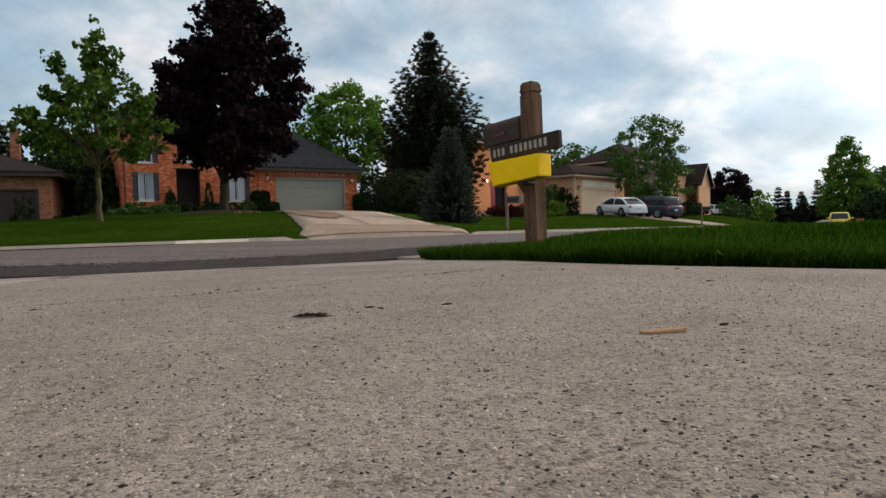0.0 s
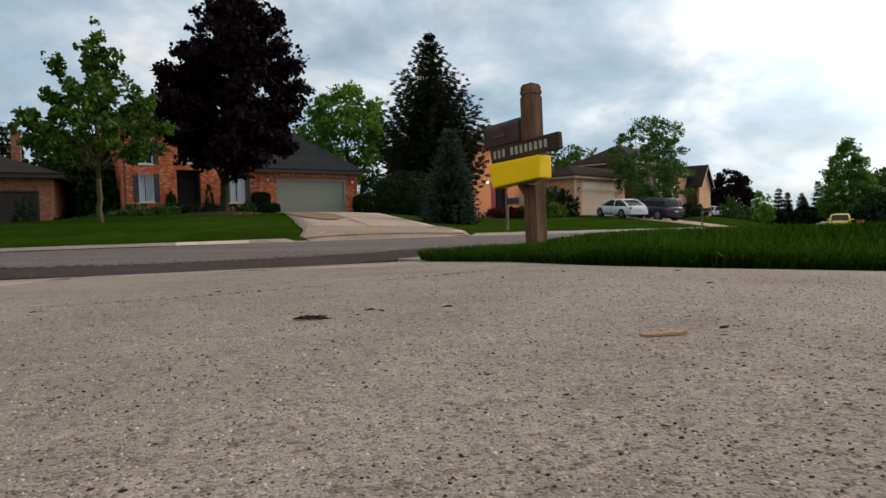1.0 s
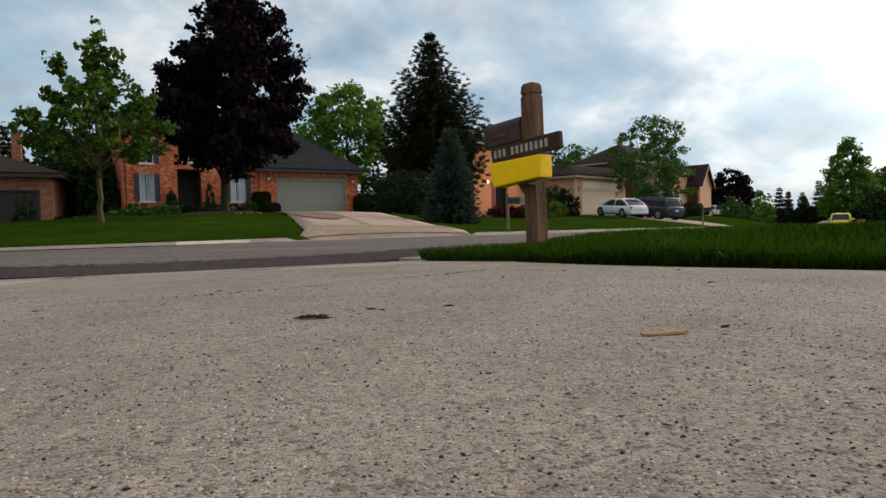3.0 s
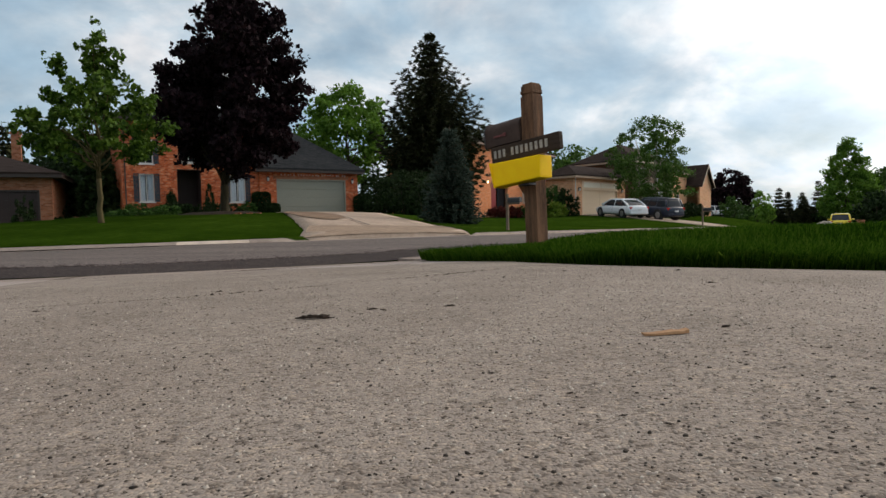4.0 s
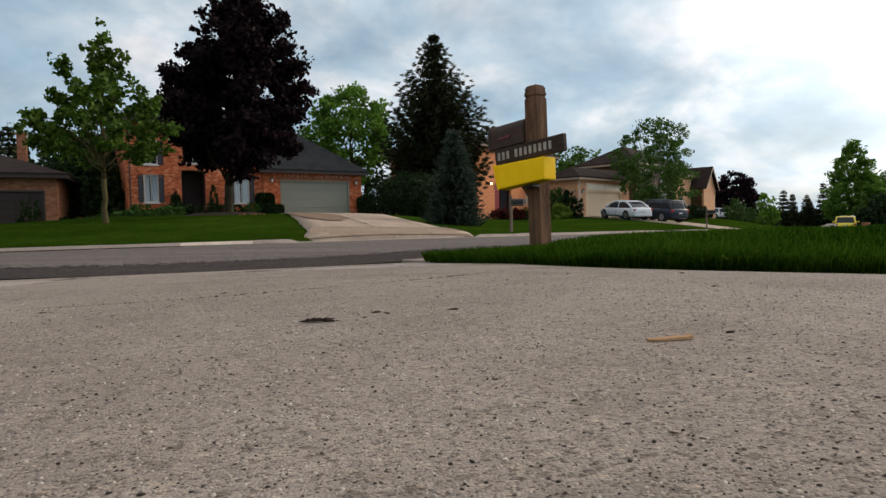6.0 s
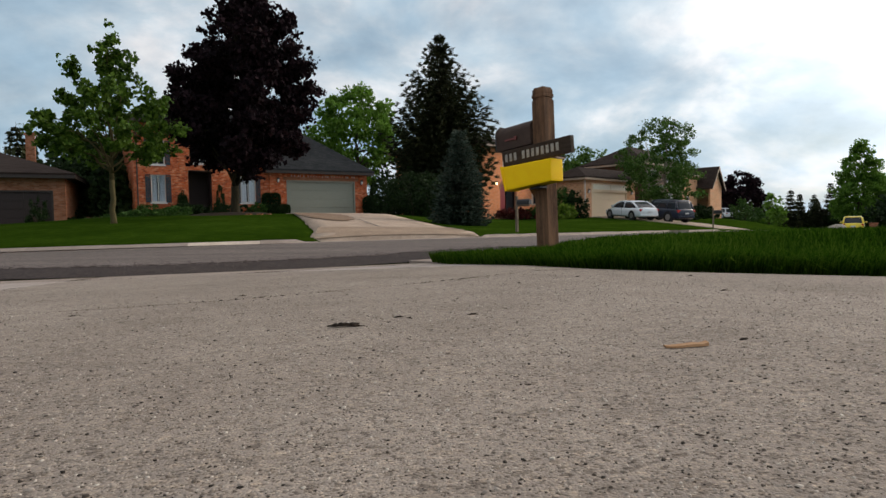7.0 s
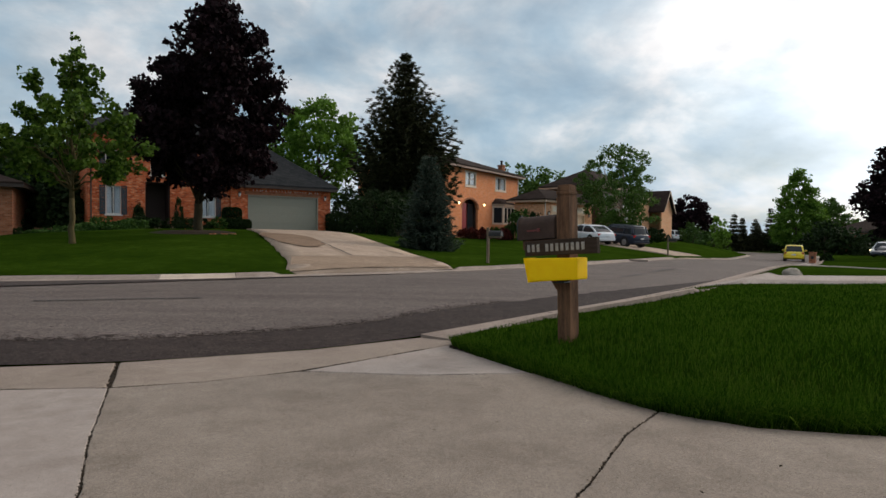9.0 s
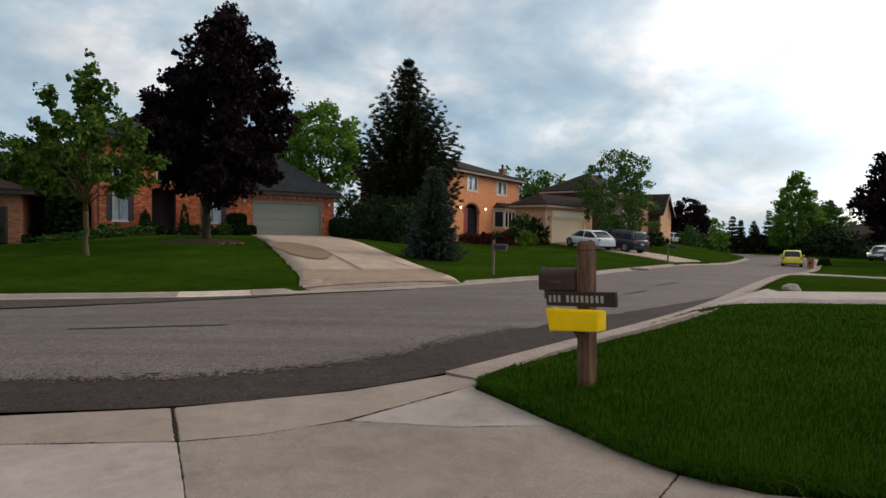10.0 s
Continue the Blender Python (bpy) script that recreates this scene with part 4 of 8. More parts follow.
def broadleaf(name, at, profile, label, category, leaf_mat, bark, trunk_r, fork, clumps=220, per=40, clump_r=0.6, leaf=0.16, hollow=0.4, lump=0.25,
              limbs=9, twigs=36, seed=1, droop=0.2, stems=1, group="", shift=(0, 0)):
    """A broad-leaved tree: trunk, limbs with twigs, and a crown of single leaves in clumps."""
    rng, r2 = np.random.default_rng(seed), random.Random(seed)
    root = thing(name, pose(*at), label, category, group)
    c, pts = crown_points(profile, clumps, per, clump_r, rng, hollow, lump, seed)
    c, pts = c + np.array([*shift, 0]), pts + np.array([*shift, 0])
    v, f = leaf_quads(pts, rng, leaf, droop)
    raw_mesh("crown", v, f, leaf_mat, root)
    top = profile[-1][0]
    sprigs = Geo()
    for s in range(stems):
        a = 2 * math.pi * s / stems + 0.7
        foot = Vector((math.cos(a), math.sin(a), 0)) * (0.0 if stems == 1 else trunk_r * 2.2)
        head = Vector((r2.uniform(-0.2, 0.2), r2.uniform(-0.2, 0.2), fork)) + foot * (1 if stems == 1 else 3.0)
        line = bent(foot + Vector((0, 0, -0.15)), head, r2, 0.03)
        g = Geo().tube(line, [trunk_r * k for k in (1.35, 1.08, 1.0, 0.95, 0.9, 0.85)], 10)
        apex = Vector((head.x * 1.3, head.y * 1.3, fork + (top - fork) * 0.78))
        g.tube(bent(head, apex, r2, 0.06), [trunk_r * k for k in (0.8, 0.62, 0.48, 0.34, 0.2, 0.06)], 8)
        part("trunk", g, bark, root, smooth=True)
        for i in range(limbs // stems):
            t = c[r2.randrange(len(c))]
            k = r2.uniform(0, 0.45)
            start = head.lerp(apex, k)
            end = Vector(t) * r2.uniform(0.75, 0.95)
            if end.z < start.z + 0.2:
                end.z = start.z + r2.uniform(0.3, 1.2)
            limb = bent(start, end, r2, 0.10)
            lr = trunk_r * (0.42 - 0.35 * k)
            g = Geo().tube(limb, [lr * q for q in (1, 0.85, 0.68, 0.5, 0.33, 0.12)], 6)
            for _ in range(max(1, twigs // limbs)):
                p = limb[r2.randrange(2, 6)]
                near = sorted(c, key=lambda q: (Vector(q) - p).length)[: 14]
                sprigs.tube(bent(p, Vector(near[r2.randrange(len(near))]), r2, 0.12, 4), [lr * q for q in (0.36, 0.28, 0.18, 0.06)], 4, cap=False)
            part("limb", g, bark, root, smooth=True)
    if sprigs.v:
        tagged(part("twig", sprigs, bark, root), kind="stuff")
    return root


def branching(name, at, profile, label, category, leaf_mat, bark, trunk_r, fork, limbs=16, subs=9, tufts=3, per=22, tuft=0.26, leaf=0.14, seed=1,
              droop=0.5, start=0.35, inner=0.45, stems=1, group="", shift=(0, 0), arch=0.6):
    """A tree whose leaves sit in tufts along the ends of its branches: trunk, rising limbs, side branches, tufts of single leaves."""
    rng, r2 = np.random.default_rng(seed), random.Random(seed)
    root = thing(name, pose(*at), label, category, group)
    h, r = np.array(profile).T
    low, top = h[0], h[-1]
    lean = lambda z: Vector((shift[0], shift[1], 0)) * max(0.0, (z - fork) / (top - fork))
    twig, centres = Geo(), []
    weights = np.cumsum(np.interp(np.linspace(low, top, 200), h, r) + 0.15)
    for s in range(stems):
        a = 2 * math.pi * s / stems + 0.7
        foot = Vector((math.cos(a), math.sin(a), 0)) * (0.0 if stems == 1 else trunk_r * 2.2)
        head = foot * (1 if stems == 1 else 2.6) + Vector((r2.uniform(-0.06, 0.06), r2.uniform(-0.06, 0.06), fork))
        apex = foot * 2 + lean(top) + Vector((0, 0, low + (top - low) * 0.93))
        g = Geo().tube(bent(foot + Vector((0, 0, -0.2)), head, r2, 0.025), [trunk_r * k for k in (1.4, 1.1, 1.0, 0.96, 0.93, 0.9)], 10)
        leader = bent(head, apex, r2, 0.07, 8)
        g.tube(leader, [trunk_r * k for k in (0.85, 0.66, 0.52, 0.42, 0.32, 0.22, 0.13, 0.04)], 8)
        part("trunk", g, bark, root, smooth=True)
        count = limbs // stems
        for i in range(count + 1):
            q = (i + r2.uniform(0.1, 0.9)) / count
            z = float(np.interp(q, weights / weights[-1], np.linspace(low, top, 200)))
            if i == count:
                z = top
            ang = i * 2.39996 + s * 2.1 + r2.uniform(-0.5, 0.5)
            reach = float(np.interp(z, h, r)) * r2.uniform(0.74, 0.98)
            end = Vector((math.cos(ang) * reach, math.sin(ang) * reach, z)) + lean(z)
            k = min(max((z - fork) / (top - fork), 0.0) * start * r2.uniform(0.5, 1.6), 0.85)
            p0 = head.lerp(apex, k)
            if end.z < p0.z:
                p0 = head
            ctrl = p0.lerp(end, 0.42)
            ctrl.z = p0.z + max(end.z - p0.z, 0.25) * arch + 0.12 * reach
            n = 8
            line = [p0 * (1 - t) ** 2 + ctrl * 2 * t * (1 - t) + end * t ** 2 for t in [j / (n - 1) for j in range(n)]]
            line = [p + Vector((r2.gauss(0, 1), r2.gauss(0, 1), r2.gauss(0, 1))) * 0.03 * reach * (0 < j < n - 1) for j, p in enumerate(line)]
            lr = trunk_r * (0.46 - 0.3 * k) * (0.6 + 0.4 * reach / max(r))
            part("limb", Geo().tube(line, [lr * (1 - 0.87 * j / (n - 1)) for j in range(n)], 6), bark, root, smooth=True)
            size = (end - p0).length
            for _ in range(subs):
                t = inner + (1 - inner) * r2.random() ** 0.8
                j = min(int(t * (n - 1)), n - 2)
                b0 = line[j].lerp(line[j + 1], t * (n - 1) - j)
                way = (line[j + 1] - line[j]).normalized() + Vector((r2.gauss(0, 0.7), r2.gauss(0, 0.7), r2.gauss(0.08, 0.45)))
                b1 = b0 + way.normalized() * size * (0.34 - 0.16 * t) * r2.uniform(0.6, 1.25)
                side = bent(b0, b1, r2, 0.14, 5)
                twig.tube(side, [lr * c for c in (0.30, 0.24, 0.18, 0.11, 0.05)], 4, cap=False)
                for m in range(tufts):
                    c = side[0].lerp(side[-1], 0.35 + 0.65 * (m + r2.random()) / tufts)
                    centres.append(tuple(c + Vector((r2.gauss(0, 1), r2.gauss(0, 1), r2.gauss(0, 0.8))) * tuft * 0.5))
            centres += [tuple(end)] * 2
    c = np.array(centres)
    size = tuft * rng.uniform(0.6, 1.35, len(c))
    d = rng.normal(size=(len(c), per, 3))
    d /= np.linalg.norm(d, axis=2)[..., None]
    d *= rng.random((len(c), per, 1)) ** 0.5
    d[..., 2] = d[..., 2] * 0.75 - 0.18
    pts = (c[:, None] + d * size[:, None, None]).reshape(-1, 3)
    v, f = leaf_quads(pts, rng, leaf, droop)
    raw_mesh("crown", v, f, leaf_mat, root)
    tagged(part("twig", twig, bark, root), kind="stuff")
    return root


def conifer(name, at, height, radius, label, category, mat, seed=1, skirt=0.03, levels=26, per=11, spray=0.34, droop=0.35, lift=0.35, dense=9, power=0.9, group="", ragged=0.25, slim=0.25, cap=99.0, thick=2, spread=0.34, loose=0.45):
    """A spruce: a straight trunk and whorls of boughs hung with needle sprays."""
    rng, r2 = np.random.default_rng(seed), random.Random(seed)
    root = thing(name, pose(*at), label, category, group)
    part("trunk", Geo().tube([(0, 0, -0.15), (0.03, 0, height * 0.4), (0, 0.02, height * 0.75), (0, 0, height)], [height * 0.018, height * 0.013, height * 0.007, 0.01], 8), BARK, root, smooth=True)
    V, F, k = [], [], 0
    boughs = Geo()
    for i in range(levels):
        t = (i + r2.uniform(-0.3, 0.3)) / levels
        z0 = height * (skirt + (0.985 - skirt) * max(t, 0))
        reach = min(radius * max(1 - t, 0.0) ** power, cap) * r2.uniform(1 - ragged, 1 + ragged * 0.5) + 0.06
        n = max(4, int(per * (0.45 + 0.55 * (1 - t))))
        for j in range(n):
            a = 2 * math.pi * (j + r2.uniform(-0.4, 0.4)) / n + i * 0.9
            long = reach * r2.uniform(0.72, 1.1)
            steps = max(3, int(long / spray * 1.9))
            side = Vector((math.cos(a), math.sin(a), 0))
            path = []
            for s in range(steps + 1):
                q = s / steps
                path.append(side * (long * q) + Vector((0, 0, z0 + height * 0.0 - droop * long * q * (1.2 - q) + lift * long * max(q - 0.55, 0) ** 1.3 + 0.12 * t)))
            if long > 0.5:
                boughs.tube(path[:: max(1, steps // 3)], [0.02 * (1 - 0.8 * x / 4) for x in range(len(path[:: max(1, steps // 3)]))], 4, cap=False)
            pts = []
            for s, p in enumerate(path[1:]):
                q = (s + 1) / steps
                wide = spread * long * (1 - q) * 0.8 + spray * spread
                m = max(thick, int(dense * wide / spray * 0.55) + thick)
                for _ in range(m):
                    w = r2.uniform(-1, 1) * wide
                    pts.append(p + Vector((-side.y, side.x, 0)) * w + Vector((0, 0, r2.uniform(-0.12, 0.05) - abs(w) * 0.18)) + side * r2.uniform(-0.1, 0.1))
            c = np.array([tuple(p) for p in pts])
            m = len(c)
            out = np.array([side.x, side.y, 0.0]) + rng.normal(0, loose, (m, 3)) - np.array([0, 0, 0.35 - 0.25 * (loose < 0.4)])
            out /= np.linalg.norm(out, axis=1)[:, None]
            wd = np.cross(out, rng.normal(0, 1, (m, 3)) * 0.5 + np.array([0, 0, 1.0]))
            wd /= np.linalg.norm(wd, axis=1)[:, None]
            s = (spray * rng.uniform(0.55, 1.2, m) * (0.65 + 0.35 * (1 - t)))[:, None]
            tip, tail = c + out * s * 0.6, c - out * s * 0.4
            l, r = c + wd * s * slim - np.array([0, 0, 0.03]), c - wd * s * slim - np.array([0, 0, 0.03])
            V.append(np.stack([tail, l, tip, r], 1).reshape(-1, 3))
            q = np.arange(m) * 4 + k
            F += [np.stack([q, q + 1, q + 2], 1), np.stack([q, q + 2, q + 3], 1)]
            k += 4 * m
    tagged(part("branch", boughs, BARK, root), kind="stuff")
    raw_mesh("needles", np.concatenate(V), np.concatenate(F), mat, root)
    return root


def shrub(name, at, size, label, leaf_mat, clumps=60, per=45, leaf=0.09, seed=1, boxy=False, group="", turn=0.0):
    """A bush: short stems and leaves, round or clipped to a box; size: half widths and height."""
    rng, r2 = np.random.default_rng(seed), random.Random(seed)
    root = thing(name, pose(*at, 0, 0, turn), label, "hedge" if boxy else "shrub", group)
    sx, sy, h = size
    if boxy:
        p = rng.uniform(-1, 1, (clumps * per, 3))
        face = rng.integers(0, 3, len(p))
        keep = rng.random(len(p)) < 0.8
        p[np.arange(len(p))[keep], face[keep]] = np.sign(p[np.arange(len(p))[keep], face[keep]]) * rng.uniform(0.86, 1.0, keep.sum())
        rnd = np.abs(p) ** 4
        p *= (1 / np.maximum(rnd.sum(1) ** 0.25, 1.0))[:, None]
        pts = p * np.array([sx, sy, h / 2]) + np.array([0, 0, h / 2])
    else:
        prof = [(0.02, 0.75), (0.25, 1.0), (0.55, 0.95), (0.8, 0.65), (0.97, 0.2)]
        c, pts = crown_points(prof, clumps, per, 0.24, rng, 0.4, 0.3, seed)
        pts = pts * np.array([sx, sy, h])
        pts[:, 2] = np.maximum(pts[:, 2], 0.02)
    v, f = leaf_quads(pts, rng, leaf, 0.0)
    raw_mesh("foliage", v, f, leaf_mat, root)
    g = Geo()
    for _ in range(6):
        a = r2.uniform(0, 6.28)
        g.tube(bent((0.1 * math.cos(a) * sx, 0.1 * math.sin(a) * sy, -0.05), (0.6 * math.cos(a) * sx, 0.6 * math.sin(a) * sy, h * 0.7), r2, 0.1, 4), [0.022, 0.017, 0.012, 0.005], 5)
    part("stems", g, BARK, root)
    return root


def on_land(x, y, dz=0.0):
    return (x, y, land1(x, y) + dz)


def plant_trees():
    branching("young_maple", on_land(-11.9, 19.2), [(2.15, 1.3), (2.5, 2.2), (3.0, 2.5), (3.5, 2.25), (4.0, 1.75), (4.7, 1.2), (5.4, 0.7), (6.05, 0.2)],
              "light green young maple with a thin open crown on the lawn", "tree", LEAF_MAPLE, BARK_MOSSY, 0.088, 1.45, limbs=24, subs=8, tufts=3, per=15, tuft=0.20, leaf=0.125,
              seed=11, droop=0.7, start=0.30, inner=0.40, arch=0.55)
    branching("purple_maple", on_land(-10.55, 26.0), [(2.35, 1.9), (2.9, 2.8), (4.0, 3.1), (5.2, 3.1), (6.4, 2.9), (7.6, 2.45), (8.7, 1.75), (9.5, 0.8), (9.85, 0.3)],
              "tall dark purple-leaved maple with a dense rounded crown", "tree", LEAF_PURPLE, BARK_DARK, 0.19, 1.25, limbs=46, subs=13, tufts=3, per=26, tuft=0.36, leaf=0.17,
              seed=12, droop=0.8, start=0.8, inner=0.25, shift=(1.15, 0), arch=0.62)
    conifer("spruce", (-2.5, 47.0, 1.2), 14.1, 6.1, "tall dark green spruce with upswept drooping boughs", "tree", NEEDLE, seed=13, levels=40, per=23, spray=0.50, dense=19, power=0.92, ragged=0.12, droop=0.50, lift=1.3, skirt=0.08, slim=0.13, cap=4.1, thick=8, spread=0.22, loose=0.32)
    conifer("blue_spruce", on_land(-0.48, 26.0), 4.2, 1.30, "small blue-green spruce branched to the ground", "tree", NEEDLE_BLUE, seed=14, levels=24, per=17, spray=0.21, dense=19, power=0.66, skirt=0.02, ragged=0.16, droop=0.22, lift=0.70, slim=0.15, thick=5, spread=0.24, loose=0.28)
    broadleaf("green_ash", (-10.9, 55.0, 1.2), [(3.0, 2.0), (5.0, 3.9), (7.5, 4.3), (9.5, 3.6), (11, 2.2), (11.9, 0.7)], "fresh green tree standing behind the brick house", "tree", LEAF_BRIGHT, BARK, 0.25, 3.0,
              clumps=280, per=48, clump_r=0.75, leaf=0.25, seed=15, lump=0.35, hollow=0.3)
    broadleaf("birch", (15.4, 50.2, land1(15.4, 50.2)), [(1.2, 1.9), (2.4, 3.0), (4.2, 3.2), (5.8, 2.9), (7.2, 2.2), (8.3, 0.9)], "weeping birch clump with pale peeling trunks", "tree", LEAF_GREEN, BARK_BIRCH, 0.15, 2.6,
              clumps=300, per=50, clump_r=0.50, leaf=0.14, shift=(0.1, 0), seed=16, droop=1.4, stems=3, limbs=9, hollow=0.25, lump=0.35)
    broadleaf("purple_tree", (37.2, 85.0, 0.3), [(0.4, 1.9), (1.8, 2.8), (3.4, 2.9), (5.0, 2.3), (6.2, 0.9)], "round dark purple-leaved tree", "tree", LEAF_PURPLE, BARK, 0.14, 1.2, clumps=190, per=40, clump_r=0.65, leaf=0.30, seed=17, lump=0.15)
    broadleaf("verge_tree", (62.7, 100.0, -1.6), [(1.2, 3.4), (3.0, 4.3), (5.5, 4.1), (8.5, 3.2), (11.6, 1.9), (13.9, 0.5)], "fresh green tree where the street bends", "tree", LEAF_BRIGHT, BARK, 0.25, 1.8,
              clumps=520, per=50, clump_r=0.75, leaf=0.26, seed=18, hollow=0.3, lump=0.3)
    broadleaf("purple_maple", (51.3, 60.5, -0.3), [(1.4, 4.2), (2.5, 5.4), (5, 5.6), (8, 4.9), (10.5, 3.4), (12.4, 1)], "large dark purple maple beside a drive", "tree", LEAF_PURPLE, BARK, 0.3, 2.2, clumps=640, per=46, clump_r=0.85, leaf=0.30, seed=19, hollow=0.2)
    broadleaf("garden_tree", (72.0, 106.0, land1(72, 106)), [(0.6, 3.2), (3.0, 4.2), (5.5, 4.0), (8.0, 2.8), (9.8, 0.9)], "light green leafy tree beyond the bend of the street", "tree", LEAF_GREEN, BARK, 0.2, 1.5,
              clumps=300, per=44, clump_r=0.8, leaf=0.28, seed=134, hollow=0.25, group="garden trees")
    for x, y, h, r, s in ((56.8, 110, 7.4, 1.8, 21), (58.9, 111, 6.6, 1.6, 22), (60.9, 110, 6.4, 1.6, 23), (64.4, 111, 8.6, 2.1, 24), (54.2, 112, 5.4, 1.8, 25), (62.6, 112, 5.0, 1.7, 27), (-33.6, 42, 8.0, 2.4, 26)):
        conifer("far_spruce", (x, y, land1(x, y)), h, r, "dark spruce in the far tree line", "tree", NEEDLE, seed=s, levels=20, per=12, spray=0.7, dense=8, power=0.75, group="far spruces")
    for x, y, r, h, s, mt in ((51.2, 106, 2.4, 6.6, 31, LEAF_BRIGHT), (52, 113, 2.6, 3.6, 32, LEAF_DARK), (66, 108, 3.2, 4.2, 33, LEAF_DARK), (71, 105, 3.4, 4.6, 34, LEAF_DARK), (77, 104, 3.8, 6.4, 35, LEAF_GREEN), (62, 114, 3.0, 3.2, 36, LEAF_DARK),
                              (84, 103, 4.0, 7.4, 37, LEAF_GREEN), (91, 100, 4.2, 7.8, 38, LEAF_DARK), (57, 117, 3.6, 3.4, 39, LEAF_DARK), (45, 112, 3.0, 5.0, 40, LEAF_DARK), (99, 98, 4.6, 8.4, 30, LEAF_DARK),
                              (48, 116, 3.0, 4.6, 47, LEAF_DARK), (53, 118, 3.2, 3.4, 48, LEAF_DARK), (60, 118, 3.4, 3.4, 49, LEAF_DARK), (65, 115, 3.4, 3.4, 50, LEAF_DARK), (70, 110, 3.4, 4.4, 29, LEAF_DARK), (75, 108, 3.6, 4.6, 28, LEAF_DARK), (61, 85, 2.4, 3.8, 131, LEAF_DARK), (66.5, 86, 2.6, 3.6, 132, LEAF_DARK), (62, 92, 3.4, 5.0, 133, LEAF_DARK)):
        broadleaf("far_tree", (x, y, land1(x, y)), [(0.3, r * 0.7), (h * 0.35, r), (h * 0.7, r * 0.8), (h, r * 0.25)], "leafy tree in the far tree line", "tree", mt, BARK, 0.14, 1.0,
                  clumps=60, per=26, clump_r=0.95, leaf=0.42, seed=s, limbs=4, twigs=4, group="far trees")
    for x, y, r, h, s in ((-33.0, 50, 3.4, 8.5, 41), (-28.5, 49, 3.0, 7.2, 42), (-25.0, 52, 3.0, 7.6, 43), (-38, 52, 3.6, 9.0, 44)):
        broadleaf("garden_tree", (x, y, land1(x, y)), [(0.4, r * 0.8), (h * 0.35, r), (h * 0.7, r * 0.8), (h, r * 0.3)], "dark leafy tree between the houses", "tree", LEAF_DARK, BARK, 0.2, 1.5,
                  clumps=110, per=34, clump_r=0.9, leaf=0.34, seed=s, limbs=6, twigs=12, group="garden trees")
    for x, y, r, h, s in ((-22.7, 35.6, 1.5, 5.2, 141), (-21.0, 33.4, 0.9, 3.6, 142), (-24.7, 38.2, 1.8, 6.2, 143), (-23.6, 36.6, 1.3, 4.4, 144), (-26.3, 40.5, 1.9, 6.4, 145)):
        broadleaf("garden_tree", (x, y, land1(x, y)), [(0.1, r * 0.9), (h * 0.3, r), (h * 0.7, r * 0.8), (h, r * 0.3)], "dark bushy tree between two brick houses", "tree", LEAF_DARK, BARK, 0.1, 0.8,
                  clumps=120, per=34, clump_r=0.5, leaf=0.22, seed=s, limbs=6, twigs=12, group="garden trees")
    for x, y, r, h, s in ((9.0, 66, 2.6, 7.6, 45), (12.5, 67, 2.6, 7.3, 46)):
        broadleaf("garden_tree", (x, y, land1(x, y)), [(1.5, r * 0.8), (h * 0.5, r), (h * 0.8, r * 0.8), (h, r * 0.3)], "green tree showing over the roofs", "tree", LEAF_GREEN, BARK, 0.2, 1.5,
                  clumps=90, per=34, clump_r=0.8, leaf=0.3, seed=s, limbs=6, twigs=12, group="garden trees")


